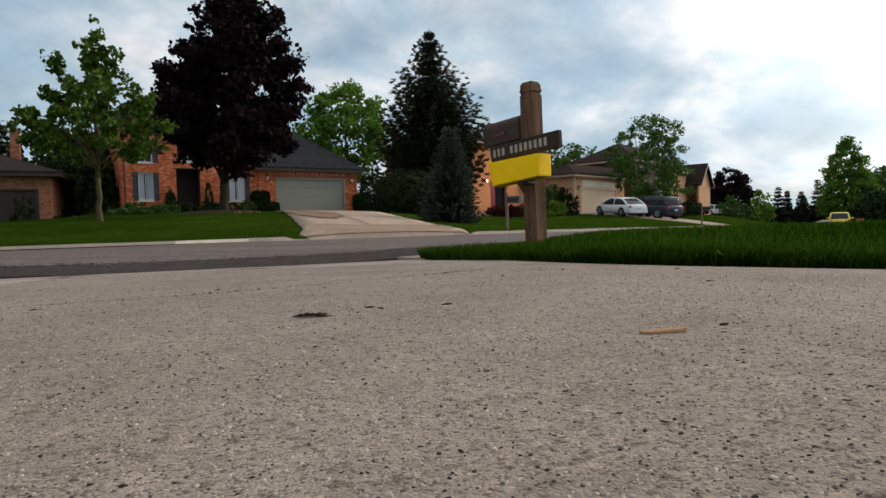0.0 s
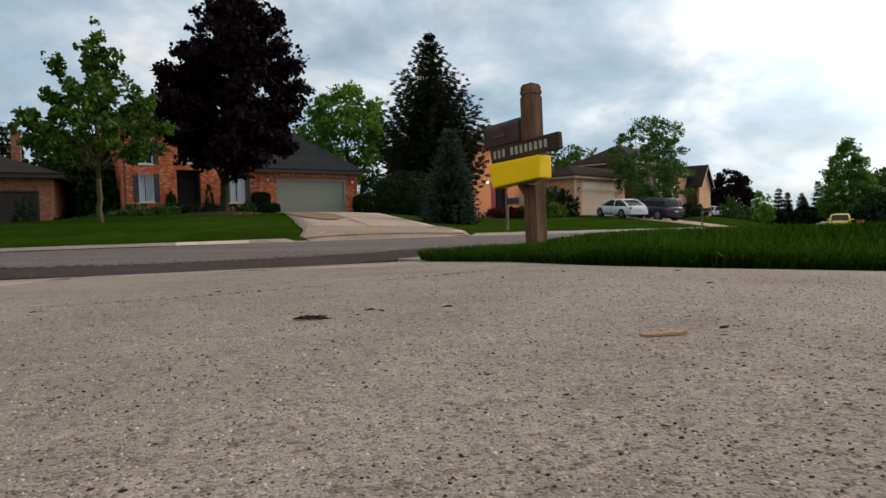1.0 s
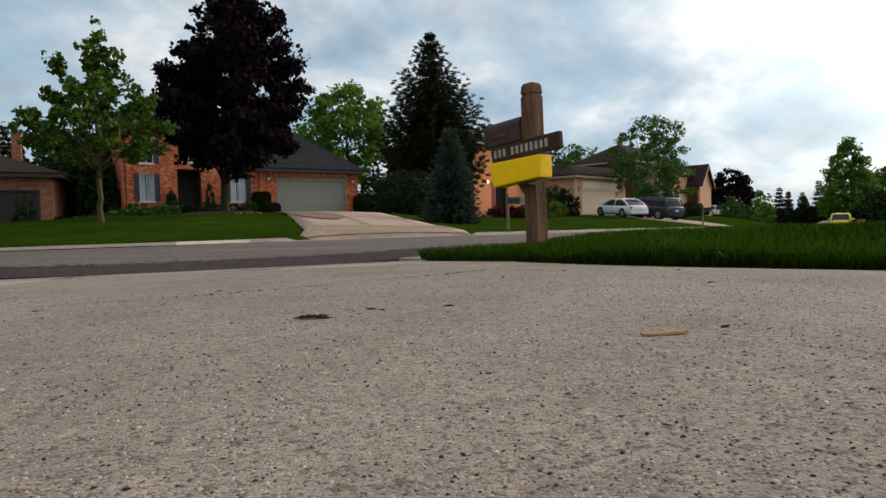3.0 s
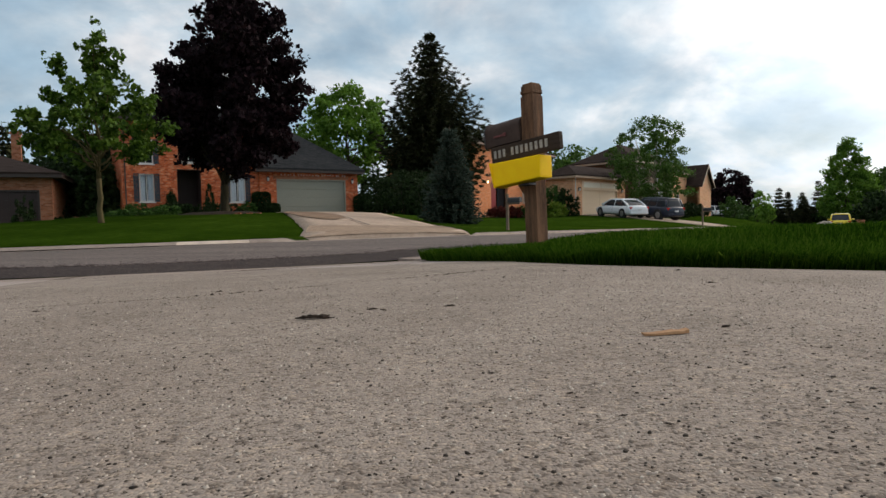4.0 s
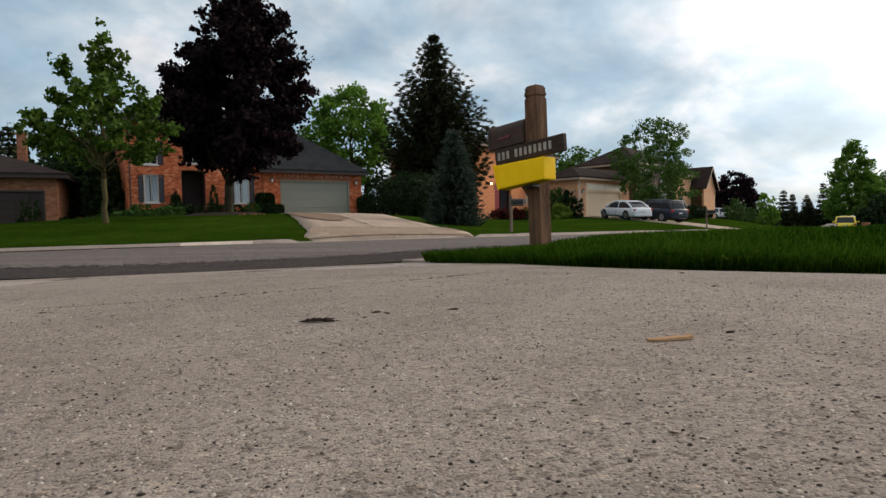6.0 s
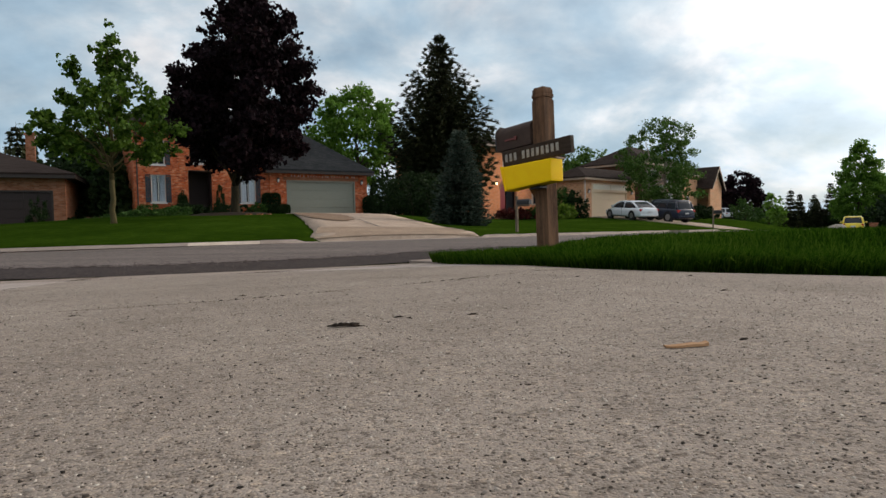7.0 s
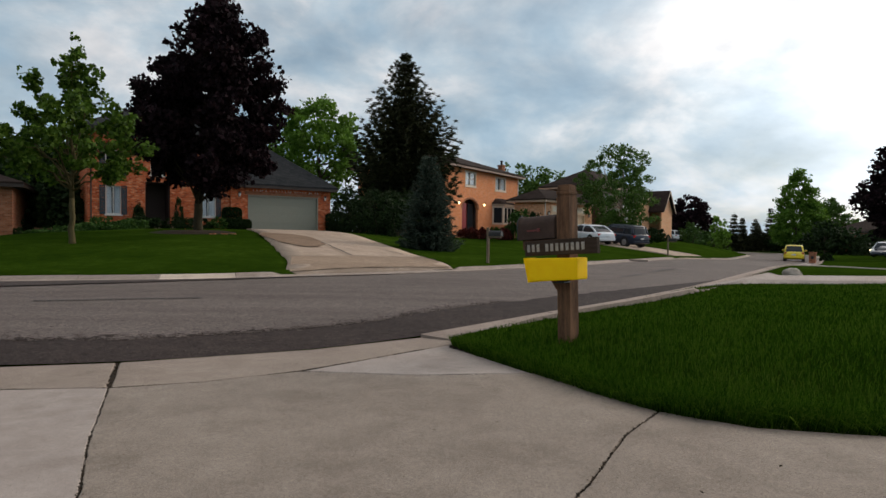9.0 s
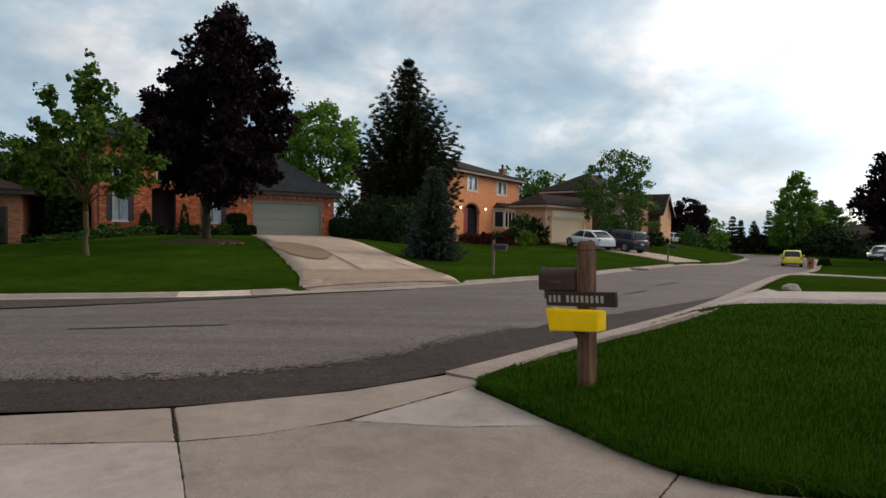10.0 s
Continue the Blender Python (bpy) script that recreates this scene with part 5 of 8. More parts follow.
def plant_shrubs():
    A = HOUSE_A
    def at_a(u, v, dz=0.0):
        p = A @ Vector((u, v, 0))
        return (p.x, p.y, land1(p.x, p.y) + dz)
    turn = math.degrees(math.atan2(0.57, 0.82))
    shrub("clipped_hedge", at_a(-0.72, -0.75), (0.72, 0.5, 0.62), "low clipped green hedge beside the garage", LEAF_DARK, 120, 45, 0.085, 51, True, turn=turn)
    shrub("clipped_hedge", at_a(-0.95, -0.25, 0.1), (0.55, 0.35, 1.25), "upright clipped hedge block at the garage corner", LEAF_DARK, 120, 45, 0.085, 52, True, turn=turn)
    shrub("clipped_hedge", at_a(6.15, -0.45), (1.0, 0.6, 1.25), "dense clipped hedge at the end of the garage", LEAF_DARK, 150, 45, 0.09, 53, True, turn=turn)
    for i, (u, v, sx, h, mt) in enumerate(((-7.9, -1.0, 0.9, 0.9, LEAF_SHRUB), (-6.9, -1.4, 1.0, 0.55, LEAF_SHRUB), (-5.95, -0.8, 0.55, 0.75, LEAF_DARK), (-5.3, -0.9, 0.7, 0.6, LEAF_DARK),
                                           (-4.4, -0.9, 0.65, 0.7, LEAF_DARK), (-3.6, -0.9, 0.6, 0.6, LEAF_DARK), (-2.7, -0.7, 0.5, 0.55, LEAF_DARK), (-1.9, -0.8, 0.6, 0.65, LEAF_SHRUB),
                                           (-6.05, -0.35, 0.28, 1.6, LEAF_DARK), (-3.95, -0.3, 0.25, 1.7, LEAF_DARK))):
        shrub("foundation_shrub", at_a(u, v), (sx, 0.55 if h < 1 else 0.28, h), "rounded shrub under the house windows", mt, 34, 40, 0.085, 54 + i, group="foundation shrubs", turn=turn)
    for i, (x, y, sx, h) in enumerate(((-5.1, 38.0, 1.4, 2.3), (-3.7, 37.6, 1.5, 2.6), (-2.3, 37.0, 1.3, 2.3), (-4.4, 40.0, 1.8, 3.0), (-2.4, 40.0, 1.9, 3.1), (-6.1, 40.6, 1.2, 2.9))):
        shrub("tall_shrub", on_land(x, y), (sx, 1.1, h), "tall dark leafy shrub between the two drives", LEAF_DARK, 70, 45, 0.12, 70 + i, group="tall shrubs")
    B = HOUSE_B
    for i, (u, v, sx, h, mt) in enumerate(((-2.2, -1.4, 0.9, 1.0, LEAF_RED), (-1.0, -2.0, 0.8, 0.9, LEAF_RED), (0.6, -2.2, 0.9, 0.9, LEAF_SHRUB), (2.0, -2.2, 0.9, 0.9, LEAF_DARK), (3.4, -2.2, 0.8, 1.0, LEAF_SHRUB), (4.6, -2.0, 0.8, 1.2, LEAF_RED), (6.0, -1.8, 0.8, 1.0, LEAF_SHRUB),
                                           (7.4, -1.6, 0.9, 1.1, LEAF_SHRUB), (8.8, -1.2, 0.9, 1.4, LEAF_DARK))):
        p = B @ Vector((u, v, 0))
        shrub("garden_shrub", on_land(p.x, p.y), (sx, 0.8, h), {"red_barberry_leaves": "dark red barberry bush", "yellow_green_leaves": "bright yellow-green bush"}.get(mt.name, "rounded green garden bush") + " by the salmon house",
              mt, 40, 40, 0.12, 80 + i, group="garden shrubs")
    for i, (x, y, sx, h, mt) in enumerate(((33.6, 76, 1.6, 2.6, LEAF_SHRUB), (36.6, 80, 1.3, 2.0, LEAF_SHRUB), (26.0, 68, 1.2, 1.3, LEAF_DARK), (22.6, 62, 1.2, 1.4, LEAF_DARK), (18.0, 52.0, 1.3, 1.5, LEAF_DARK), (20.4, 56, 1.2, 1.2, LEAF_DARK),
                                           (35.4, 52.5, 0.55, 0.6, LEAF_DARK), (18.9, 23.0, 0.8, 1.0, LEAF_DARK), (60, 80, 2.4, 2.4, LEAF_DARK), (64, 79, 2.6, 2.8, LEAF_DARK),
                                           (6.75, 46.6, 0.95, 2.6, LEAF_SHRUB), (6.9, 45.0, 0.7, 1.2, LEAF_YELLOW), (8.0, 46.4, 1.05, 2.0, LEAF_DARK), (5.4, 45.6, 0.6, 0.8, LEAF_RED))):
        shrub("roadside_shrub", on_land(x, y), (sx, sx * 0.8, h), "leafy bush along the street gardens", mt, 44, 36, 0.16, 100 + i, group="roadside shrubs")
    for i, (x, y, sx, h) in enumerate(((-19.6, 30.2, 1.1, 0.5), (-18.5, 30.6, 1.2, 0.6), (-17.3, 31.2, 1.2, 0.65), (-16.4, 32.0, 0.9, 0.6))):
        shrub("spreading_juniper", on_land(x, y, -0.05), (sx, 0.9, h), "low spreading green juniper at the edge of the bed", LEAF_SHRUB, 44, 44, 0.10, 150 + i, group="spreading junipers")
    for i, (x, y, sx, h) in enumerate(((-21.9, 28.6, 0.5, 1.6), (-22.6, 31.6, 0.5, 0.7), (-23.4, 33.4, 0.6, 1.1), (-21.6, 30.6, 0.4, 0.5))):
        shrub("corner_shrub", on_land(x, y), (sx, sx, h), "green shrub against the brown brick garage", LEAF_DARK, 30, 36, 0.09, 120 + i, group="corner shrubs")


# ---- houses ----
def frame_of(origin, along):
    a = Vector((along[0], along[1], 0)).normalized()
    m = Matrix.Identity(4)
    m.col[0][:3], m.col[1][:3], m.col[2][:3], m.col[3][:3] = a, Vector((-a.y, a.x, 0)), (0, 0, 1), origin
    return m


HOUSE_A = frame_of((-11.83, 36.8, 1.12), (0.82, 0.57))
HOUSE_B = frame_of((2.7, 50.0, 1.18), (0.55, 0.835))
HOUSE_C = frame_of((8.76, 47.5, 0.74), (0.67, 0.74))
HOUSE_D = frame_of((27.6, 71.0, 0.8), (0.61, 0.79))
HOUSE_E = frame_of((66.0, 90.0, -0.9), (0.9, -0.1))
HOUSE_L = frame_of((-21.5, 30.2, 0.45), (0.88, 0.47))


def wall_with(u0, u1, z0, z1, holes, v0=0.0, v1=0.22, m=None):
    """A wall along u from u0 to u1 with rectangular holes (ua, ub, za, zb) right through it."""
    us = sorted({u0, u1, *[h[0] for h in holes], *[h[1] for h in holes]})
    zs = sorted({z0, z1, *[h[2] for h in holes], *[h[3] for h in holes]})
    us, zs = [u for u in us if u0 <= u <= u1], [z for z in zs if z0 <= z <= z1]
    solid = lambda i, j: 0 <= i < len(us) - 1 and 0 <= j < len(zs) - 1 and not any(a - 1e-6 <= us[i] and us[i + 1] <= b + 1e-6 and c - 1e-6 <= zs[j] and zs[j + 1] <= d + 1e-6 for a, b, c, d in holes)
    g = Geo()
    for i in range(len(us) - 1):
        for j in range(len(zs) - 1):
            if not solid(i, j):
                continue
            a, b, c, d = us[i], us[i + 1], zs[j], zs[j + 1]
            g.add([(a, v0, c), (b, v0, c), (b, v0, d), (a, v0, d)], [(0, 1, 2, 3)], m)
            g.add([(a, v1, c), (b, v1, c), (b, v1, d), (a, v1, d)], [(3, 2, 1, 0)], m)
            for di, dj, q in ((-1, 0, [(a, v0, c), (a, v0, d), (a, v1, d), (a, v1, c)]), (1, 0, [(b, v0, c), (b, v1, c), (b, v1, d), (b, v0, d)]),
                              (0, -1, [(a, v0, c), (a, v1, c), (b, v1, c), (b, v0, c)]), (0, 1, [(a, v0, d), (b, v0, d), (b, v1, d), (a, v1, d)])):
                if not solid(i + di, j + dj):
                    g.add(q, [(0, 1, 2, 3)], m)
    return g


def block(root, u0, u1, v0, v1, z0, z1, mat, front_holes=(), right_holes=()):
    """The four outer walls of a block, the front one with its openings."""
    part("front_wall", wall_with(u0, u1, z0, z1, list(front_holes), v0, v0 + 0.22), mat, root)
    side = pose(0, 0, 0, 0, 0, 90)
    part("side_wall", wall_with(v0 + 0.22, v1, z0, z1, [], -u0 - 0.22, -u0, side), mat, root)
    part("side_wall", wall_with(v0 + 0.22, v1, z0, z1, list(right_holes), -u1, -u1 + 0.22, side), mat, root)
    part("back_wall", wall_with(u0 + 0.22, u1 - 0.22, z0, z1, [], v1 - 0.22, v1), mat, root)


def hip_roof(root, u0, u1, v0, v1, z, rise, mat, trim, left="hip", right="hip", hip=None, label=""):
    """A hipped or gabled roof over a rectangle (its eaves), the ridge along u; with fascia and soffit."""
    vm, run = (v0 + v1) / 2, (v1 - v0) / 2 if hip is None else hip
    a, b = (u0 + run if left == "hip" else u0), (u1 - run if right == "hip" else u1)
    if a > b:
        a = b = (a + b) / 2
    t = 0.10
    g = Geo()
    top = [(u0, v0, z), (u1, v0, z), (u1, v1, z), (u0, v1, z), (a, vm, z + rise), (b, vm, z + rise)]
    g.add(top, [(0, 1, 5, 4), (1, 2, 5), (2, 3, 4, 5), (3, 0, 4)])
    g.add([(x, y, q - t) for x, y, q in top], [(4, 5, 1, 0), (5, 2, 1), (5, 4, 3, 2), (4, 0, 3)])
    g.add(top[:4] + [(x, y, q - t) for x, y, q in top[:4]], [(0, 4, 5, 1), (1, 5, 6, 2), (2, 6, 7, 3), (3, 7, 4, 0)])
    roof = part("roof", g, mat, root, label)
    f = Geo()
    f.box(u0 + 0.02, u1 - 0.02, v0 + 0.02, v0 + 0.05, z - 0.26, z - t + 0.012)
    f.box(u0 + 0.02, u1 - 0.02, v1 - 0.05, v1 - 0.02, z - 0.26, z - t + 0.012)
    if left == "hip":
        f.box(u0 + 0.02, u0 + 0.05, v0 + 0.05, v1 - 0.05, z - 0.26, z - t + 0.012)
    if right == "hip":
        f.box(u1 - 0.05, u1 - 0.02, v0 + 0.05, v1 - 0.05, z - 0.26, z - t + 0.012)
    part("fascia", f, trim, roof)
    s = Geo().box(u0 + 0.05, u1 - 0.05, v0 + 0.05, v1 - 0.05, z - 0.24, z - 0.22)
    part("soffit", s, trim, roof)
    return roof


def window(root, u0, u1, z0, z1, v, frame_mat, bars=1, cross=0, shutters=None, curtain=False, sill=True, proud=0.0, wide=0.06):
    """A framed window in a wall whose face lies at v, with glass, bars, sill and shutters."""
    w = wide
    g = Geo().box(u0, u1, v + 0.05 - proud, v + 0.13, z0, z0 + w).box(u0, u1, v + 0.05 - proud, v + 0.13, z1 - w, z1)
    g.box(u0, u0 + w, v + 0.05 - proud, v + 0.13, z0 + w, z1 - w).box(u1 - w, u1, v + 0.05 - proud, v + 0.13, z0 + w, z1 - w)
    fr = part("window", g, frame_mat, root)
    m = Geo()
    for i in range(bars):
        x = u0 + (u1 - u0) * (i + 1) / (bars + 1)
        m.box(x - 0.02, x + 0.02, v + 0.06, v + 0.11, z0 + w, z1 - w)
    for i in range(cross):
        q = z0 + (z1 - z0) * (i + 1) / (cross + 1)
        m.box(u0 + w, u1 - w, v + 0.062, v + 0.108, q - 0.018, q + 0.018)
    if m.v:
        part("glazing_bar", m, frame_mat, fr)
    part("pane", Geo().box(u0 + w, u1 - w, v + 0.085, v + 0.095, z0 + w, z1 - w), PANE_CLEAR if curtain else PANE, fr).visible_shadow = False
    if curtain:
        n, g = 24, Geo()
        for k, (a, b) in enumerate(((u0 + 0.02, u0 + (u1 - u0) * 0.42), (u1 - (u1 - u0) * 0.42, u1 - 0.02))):
            pts = [(a + (b - a) * i / n, v + 0.17 + 0.02 * math.sin(i * 1.9 + k)) for i in range(n + 1)]
            for p, q in zip(pts[:-1], pts[1:]):
                g.add([(p[0], p[1], z0 + 0.02), (q[0], q[1], z0 + 0.02), (q[0], q[1], z1 - 0.02), (p[0], p[1], z1 - 0.02)], [(0, 1, 2, 3)])
        part("curtain", g, CURTAIN, fr, "pale drawn curtain")
    # added backing panel, its dark colour standing for the unlit room
    part("room_shade_panel", Geo().box(u0 + 0.01, u1 - 0.01, v + 0.24, v + 0.26, z0, z1), ROOM_SHADE, fr)
    if sill:
        part("sill", Geo().box(u0 - 0.06, u1 + 0.06, v - 0.05, v + 0.05, z0 - 0.07, z0 - 0.002), frame_mat, fr)
    if shutters:
        for a, b in ((u0 - shutters - 0.01, u0 - 0.01), (u1 + 0.01, u1 + shutters + 0.01)):
            g = Geo().box(a, a + 0.04, v - 0.045, v - 0.004, z0, z1).box(b - 0.04, b, v - 0.045, v - 0.004, z0, z1)
            g.box(a + 0.04, b - 0.04, v - 0.045, v - 0.004, z0, z0 + 0.06).box(a + 0.04, b - 0.04, v - 0.045, v - 0.004, z1 - 0.06, z1)
            n = int((z1 - z0 - 0.12) / 0.07)
            for i in range(n):
                q = z0 + 0.06 + i * 0.07
                g.add([(a + 0.04, v - 0.04, q), (b - 0.04, v - 0.04, q), (b - 0.04, v - 0.01, q + 0.06), (a + 0.04, v - 0.01, q + 0.06)], [(0, 1, 2, 3)])
            part("shutter", g, SHUTTER, root)
    return fr


def garage_door(root, u0, u1, z0, z1, v, mat, rows=4, trim=TRIM_WHITE, columns=1, label=""):
    part("door_frame", Geo().box(u0 - 0.09, u0, v - 0.02, v + 0.1, z0, z1 + 0.09).box(u1, u1 + 0.09, v - 0.02, v + 0.1, z0, z1 + 0.09).box(u0, u1, v - 0.02, v + 0.1, z1, z1 + 0.09), trim, root)
    door = part("garage_door", Geo().box(u0, u1, v + 0.13, v + 0.16, z0, z1), mat, root, label)
    h = (z1 - z0) / rows
    for i in range(rows):
        for c in range(columns):
            w = (u1 - u0) / columns
            part("door_panel", Geo().box(u0 + c * w + 0.006, u0 + (c + 1) * w - 0.006, v + 0.085, v + 0.128, z0 + i * h + 0.008, z0 + (i + 1) * h - 0.008), mat, door, bevel=0.008)
    part("handle", Geo().box((u0 + u1) / 2 - 0.08, (u0 + u1) / 2 + 0.08, v + 0.06, v + 0.084, z0 + 0.12, z0 + 0.15), METAL_DARK, door)


def wall_lamp(root, u, v, z, lit):
    body = part("wall_lamp", Geo().box(u - 0.05, u + 0.05, v - 0.03, v - 0.002, z - 0.12, z + 0.14).box(u - 0.015, u + 0.015, v - 0.14, v - 0.03, z + 0.08, z + 0.11)
                .prism([(u - 0.09, z + 0.11), (u + 0.09, z + 0.11), (u + 0.03, z + 0.20), (u - 0.03, z + 0.20)], v - 0.20, v - 0.06), METAL_DARK, root)
    part("lamp_glass", Geo().tube([(u, v - 0.13, z - 0.10), (u, v - 0.13, z - 0.02), (u, v - 0.13, z + 0.10)], [0.045, 0.075, 0.075], 8), LAMP_GLOW if lit else CLEAR, body, "glowing warm lamp glass" if lit else "")


def chimney(root, u, v, z0, z1, w, d, mat):
    ch = part("chimney", Geo().box(u - w / 2, u + w / 2, v - d / 2, v + d / 2, z0, z1).box(u - w / 2 - 0.05, u + w / 2 + 0.05, v - d / 2 - 0.05, v + d / 2 + 0.05, z1 - 0.16, z1 - 0.06), mat, root)
    part("chimney_pot", Geo().tube([(u, v, z1), (u, v, z1 + 0.30), (u, v, z1 + 0.32), (u, v, z1 + 0.42)], [0.11, 0.10, 0.16, 0.14], 8), METAL_DARK, ch)


def downspout(root, u, v, z0, z1, mat):
    part("downspout", Geo().tube([(u, v - 0.06, z0 + 0.1), (u, v - 0.06, z1)], [0.04, 0.04], 6), mat, root)


def house_a():
    h = thing("brick_house", HOUSE_A, "two-storey mottled red brick house with a hipped grey roof and garage", "house")
    w1, w2 = (-7.62, -6.86, 0.58, 2.16), (-2.72, -1.82, 0.56, 2.18)
    up = [(-7.62, -6.86, 2.72, 4.10), (-5.4, -4.6, 2.85, 4.10), (-2.72, -1.82, 2.75, 4.10)]
    door = (-5.66, -4.36, 0.0, 2.46)
    block(h, -8.45, -1.0, 0.0, 9.0, -0.5, 5.2, BRICK_RED, [w1, w2, door, *up])
    for w in (w1, w2):
        window(h, *w, 0.0, TRIM_WHITE, 1, 0, 0.27, True)
    for w in up:
        window(h, *w, 0.0, TRIM_WHITE, 1, 1, 0.27 if w[0] != -5.4 else None, False)
    # porch lining coloured dark, so the entry's shade is in its colour
    part("porch", Geo().box(-5.66, -5.60, 0.10, 1.2, 0, 2.46).box(-4.42, -4.36, 0.10, 1.2, 0, 2.46).box(-5.6, -4.42, 0.10, 1.2, 2.40, 2.46).box(-5.6, -4.42, 0.0, 1.2, -0.05, 0.06), DOOR_AND_SHADE_BROWN, h)
    part("front_door", Geo().box(-5.60, -4.42, 1.12, 1.18, 0.06, 2.4), DOOR_AND_SHADE_BROWN, h, bevel=0.01)
    part("step", Geo().box(-5.8, -4.2, -0.6, -0.02, -0.3, -0.02), CONCRETE_FAR, h)
    g0, g1, gz = 0.04, 4.67, 2.0
    block(h, -1.0, 5.55, -0.18, 7.0, -0.5, 2.52, BRICK_RED, [(g0, g1, -0.5, gz)])
    garage_door(h, g0 + 0.09, g1 - 0.09, -0.28, gz - 0.09, -0.18, DOOR_GREY, 4, DOOR_GREY, 1, "pale grey-green sectional garage door")
    part("header_course", Geo().box(g0 - 0.2, g1 + 0.2, -0.205, -0.182, gz + 0.004, gz + 0.20), BRICK_BROWN, h)
    wall_lamp(h, -0.5, -0.18, 1.95, False)
    wall_lamp(h, 5.12, -0.18, 1.9, False)
    rng = random.Random(3)
    for i in range(22):
        u = g0 + 0.35 + i * 0.2 + rng.uniform(-0.06, 0.06)
        part("string_light", Geo().box(u - 0.03, u + 0.03, -0.26, -0.215, gz + 0.24 + rng.uniform(-0.03, 0.02), gz + 0.31), TRIM_WHITE, h)
    hip_roof(h, -8.95, -0.5, -0.5, 9.5, 5.3, 2.4, ROOF_GREY, TRIM_DARK)
    hip_roof(h, -1.35, 5.88, -0.72, 7.5, 2.66, 2.85, ROOF_GREY, TRIM_DARK, left="gable", hip=3.5)
    downspout(h, -8.3, 0.0, 0, 5.1, TRIM_DARK)
    return h


def arch_wall(u0, u1, z0, z1, holes, arch, v0=0.0, v1=0.22):
    """As wall_with, with one arched opening (ua, ub, z_foot, z_spring, z_top)."""
    a, b, zf, zs, zt = arch
    g = wall_with(u0, u1, z0, z1, [*holes, (a, b, zf, zt)], v0, v1)
    n, c = 12, (a + b) / 2
    rise = [(a + (b - a) * i / n, zs + (zt - zs) * math.sqrt(max(0, 1 - ((a + (b - a) * i / n - c) / ((b - a) / 2)) ** 2))) for i in range(n + 1)]
    for (x0, y0), (x1, y1) in zip(rise[:-1], rise[1:]):
        g.add([(x0, v0, y0), (x1, v0, y1), (x1, v0, zt), (x0, v0, zt), (x0, v1, y0), (x1, v1, y1), (x1, v1, zt), (x0, v1, zt)],
              [(0, 1, 2, 3), (7, 6, 5, 4), (0, 4, 5, 1)])
    return g


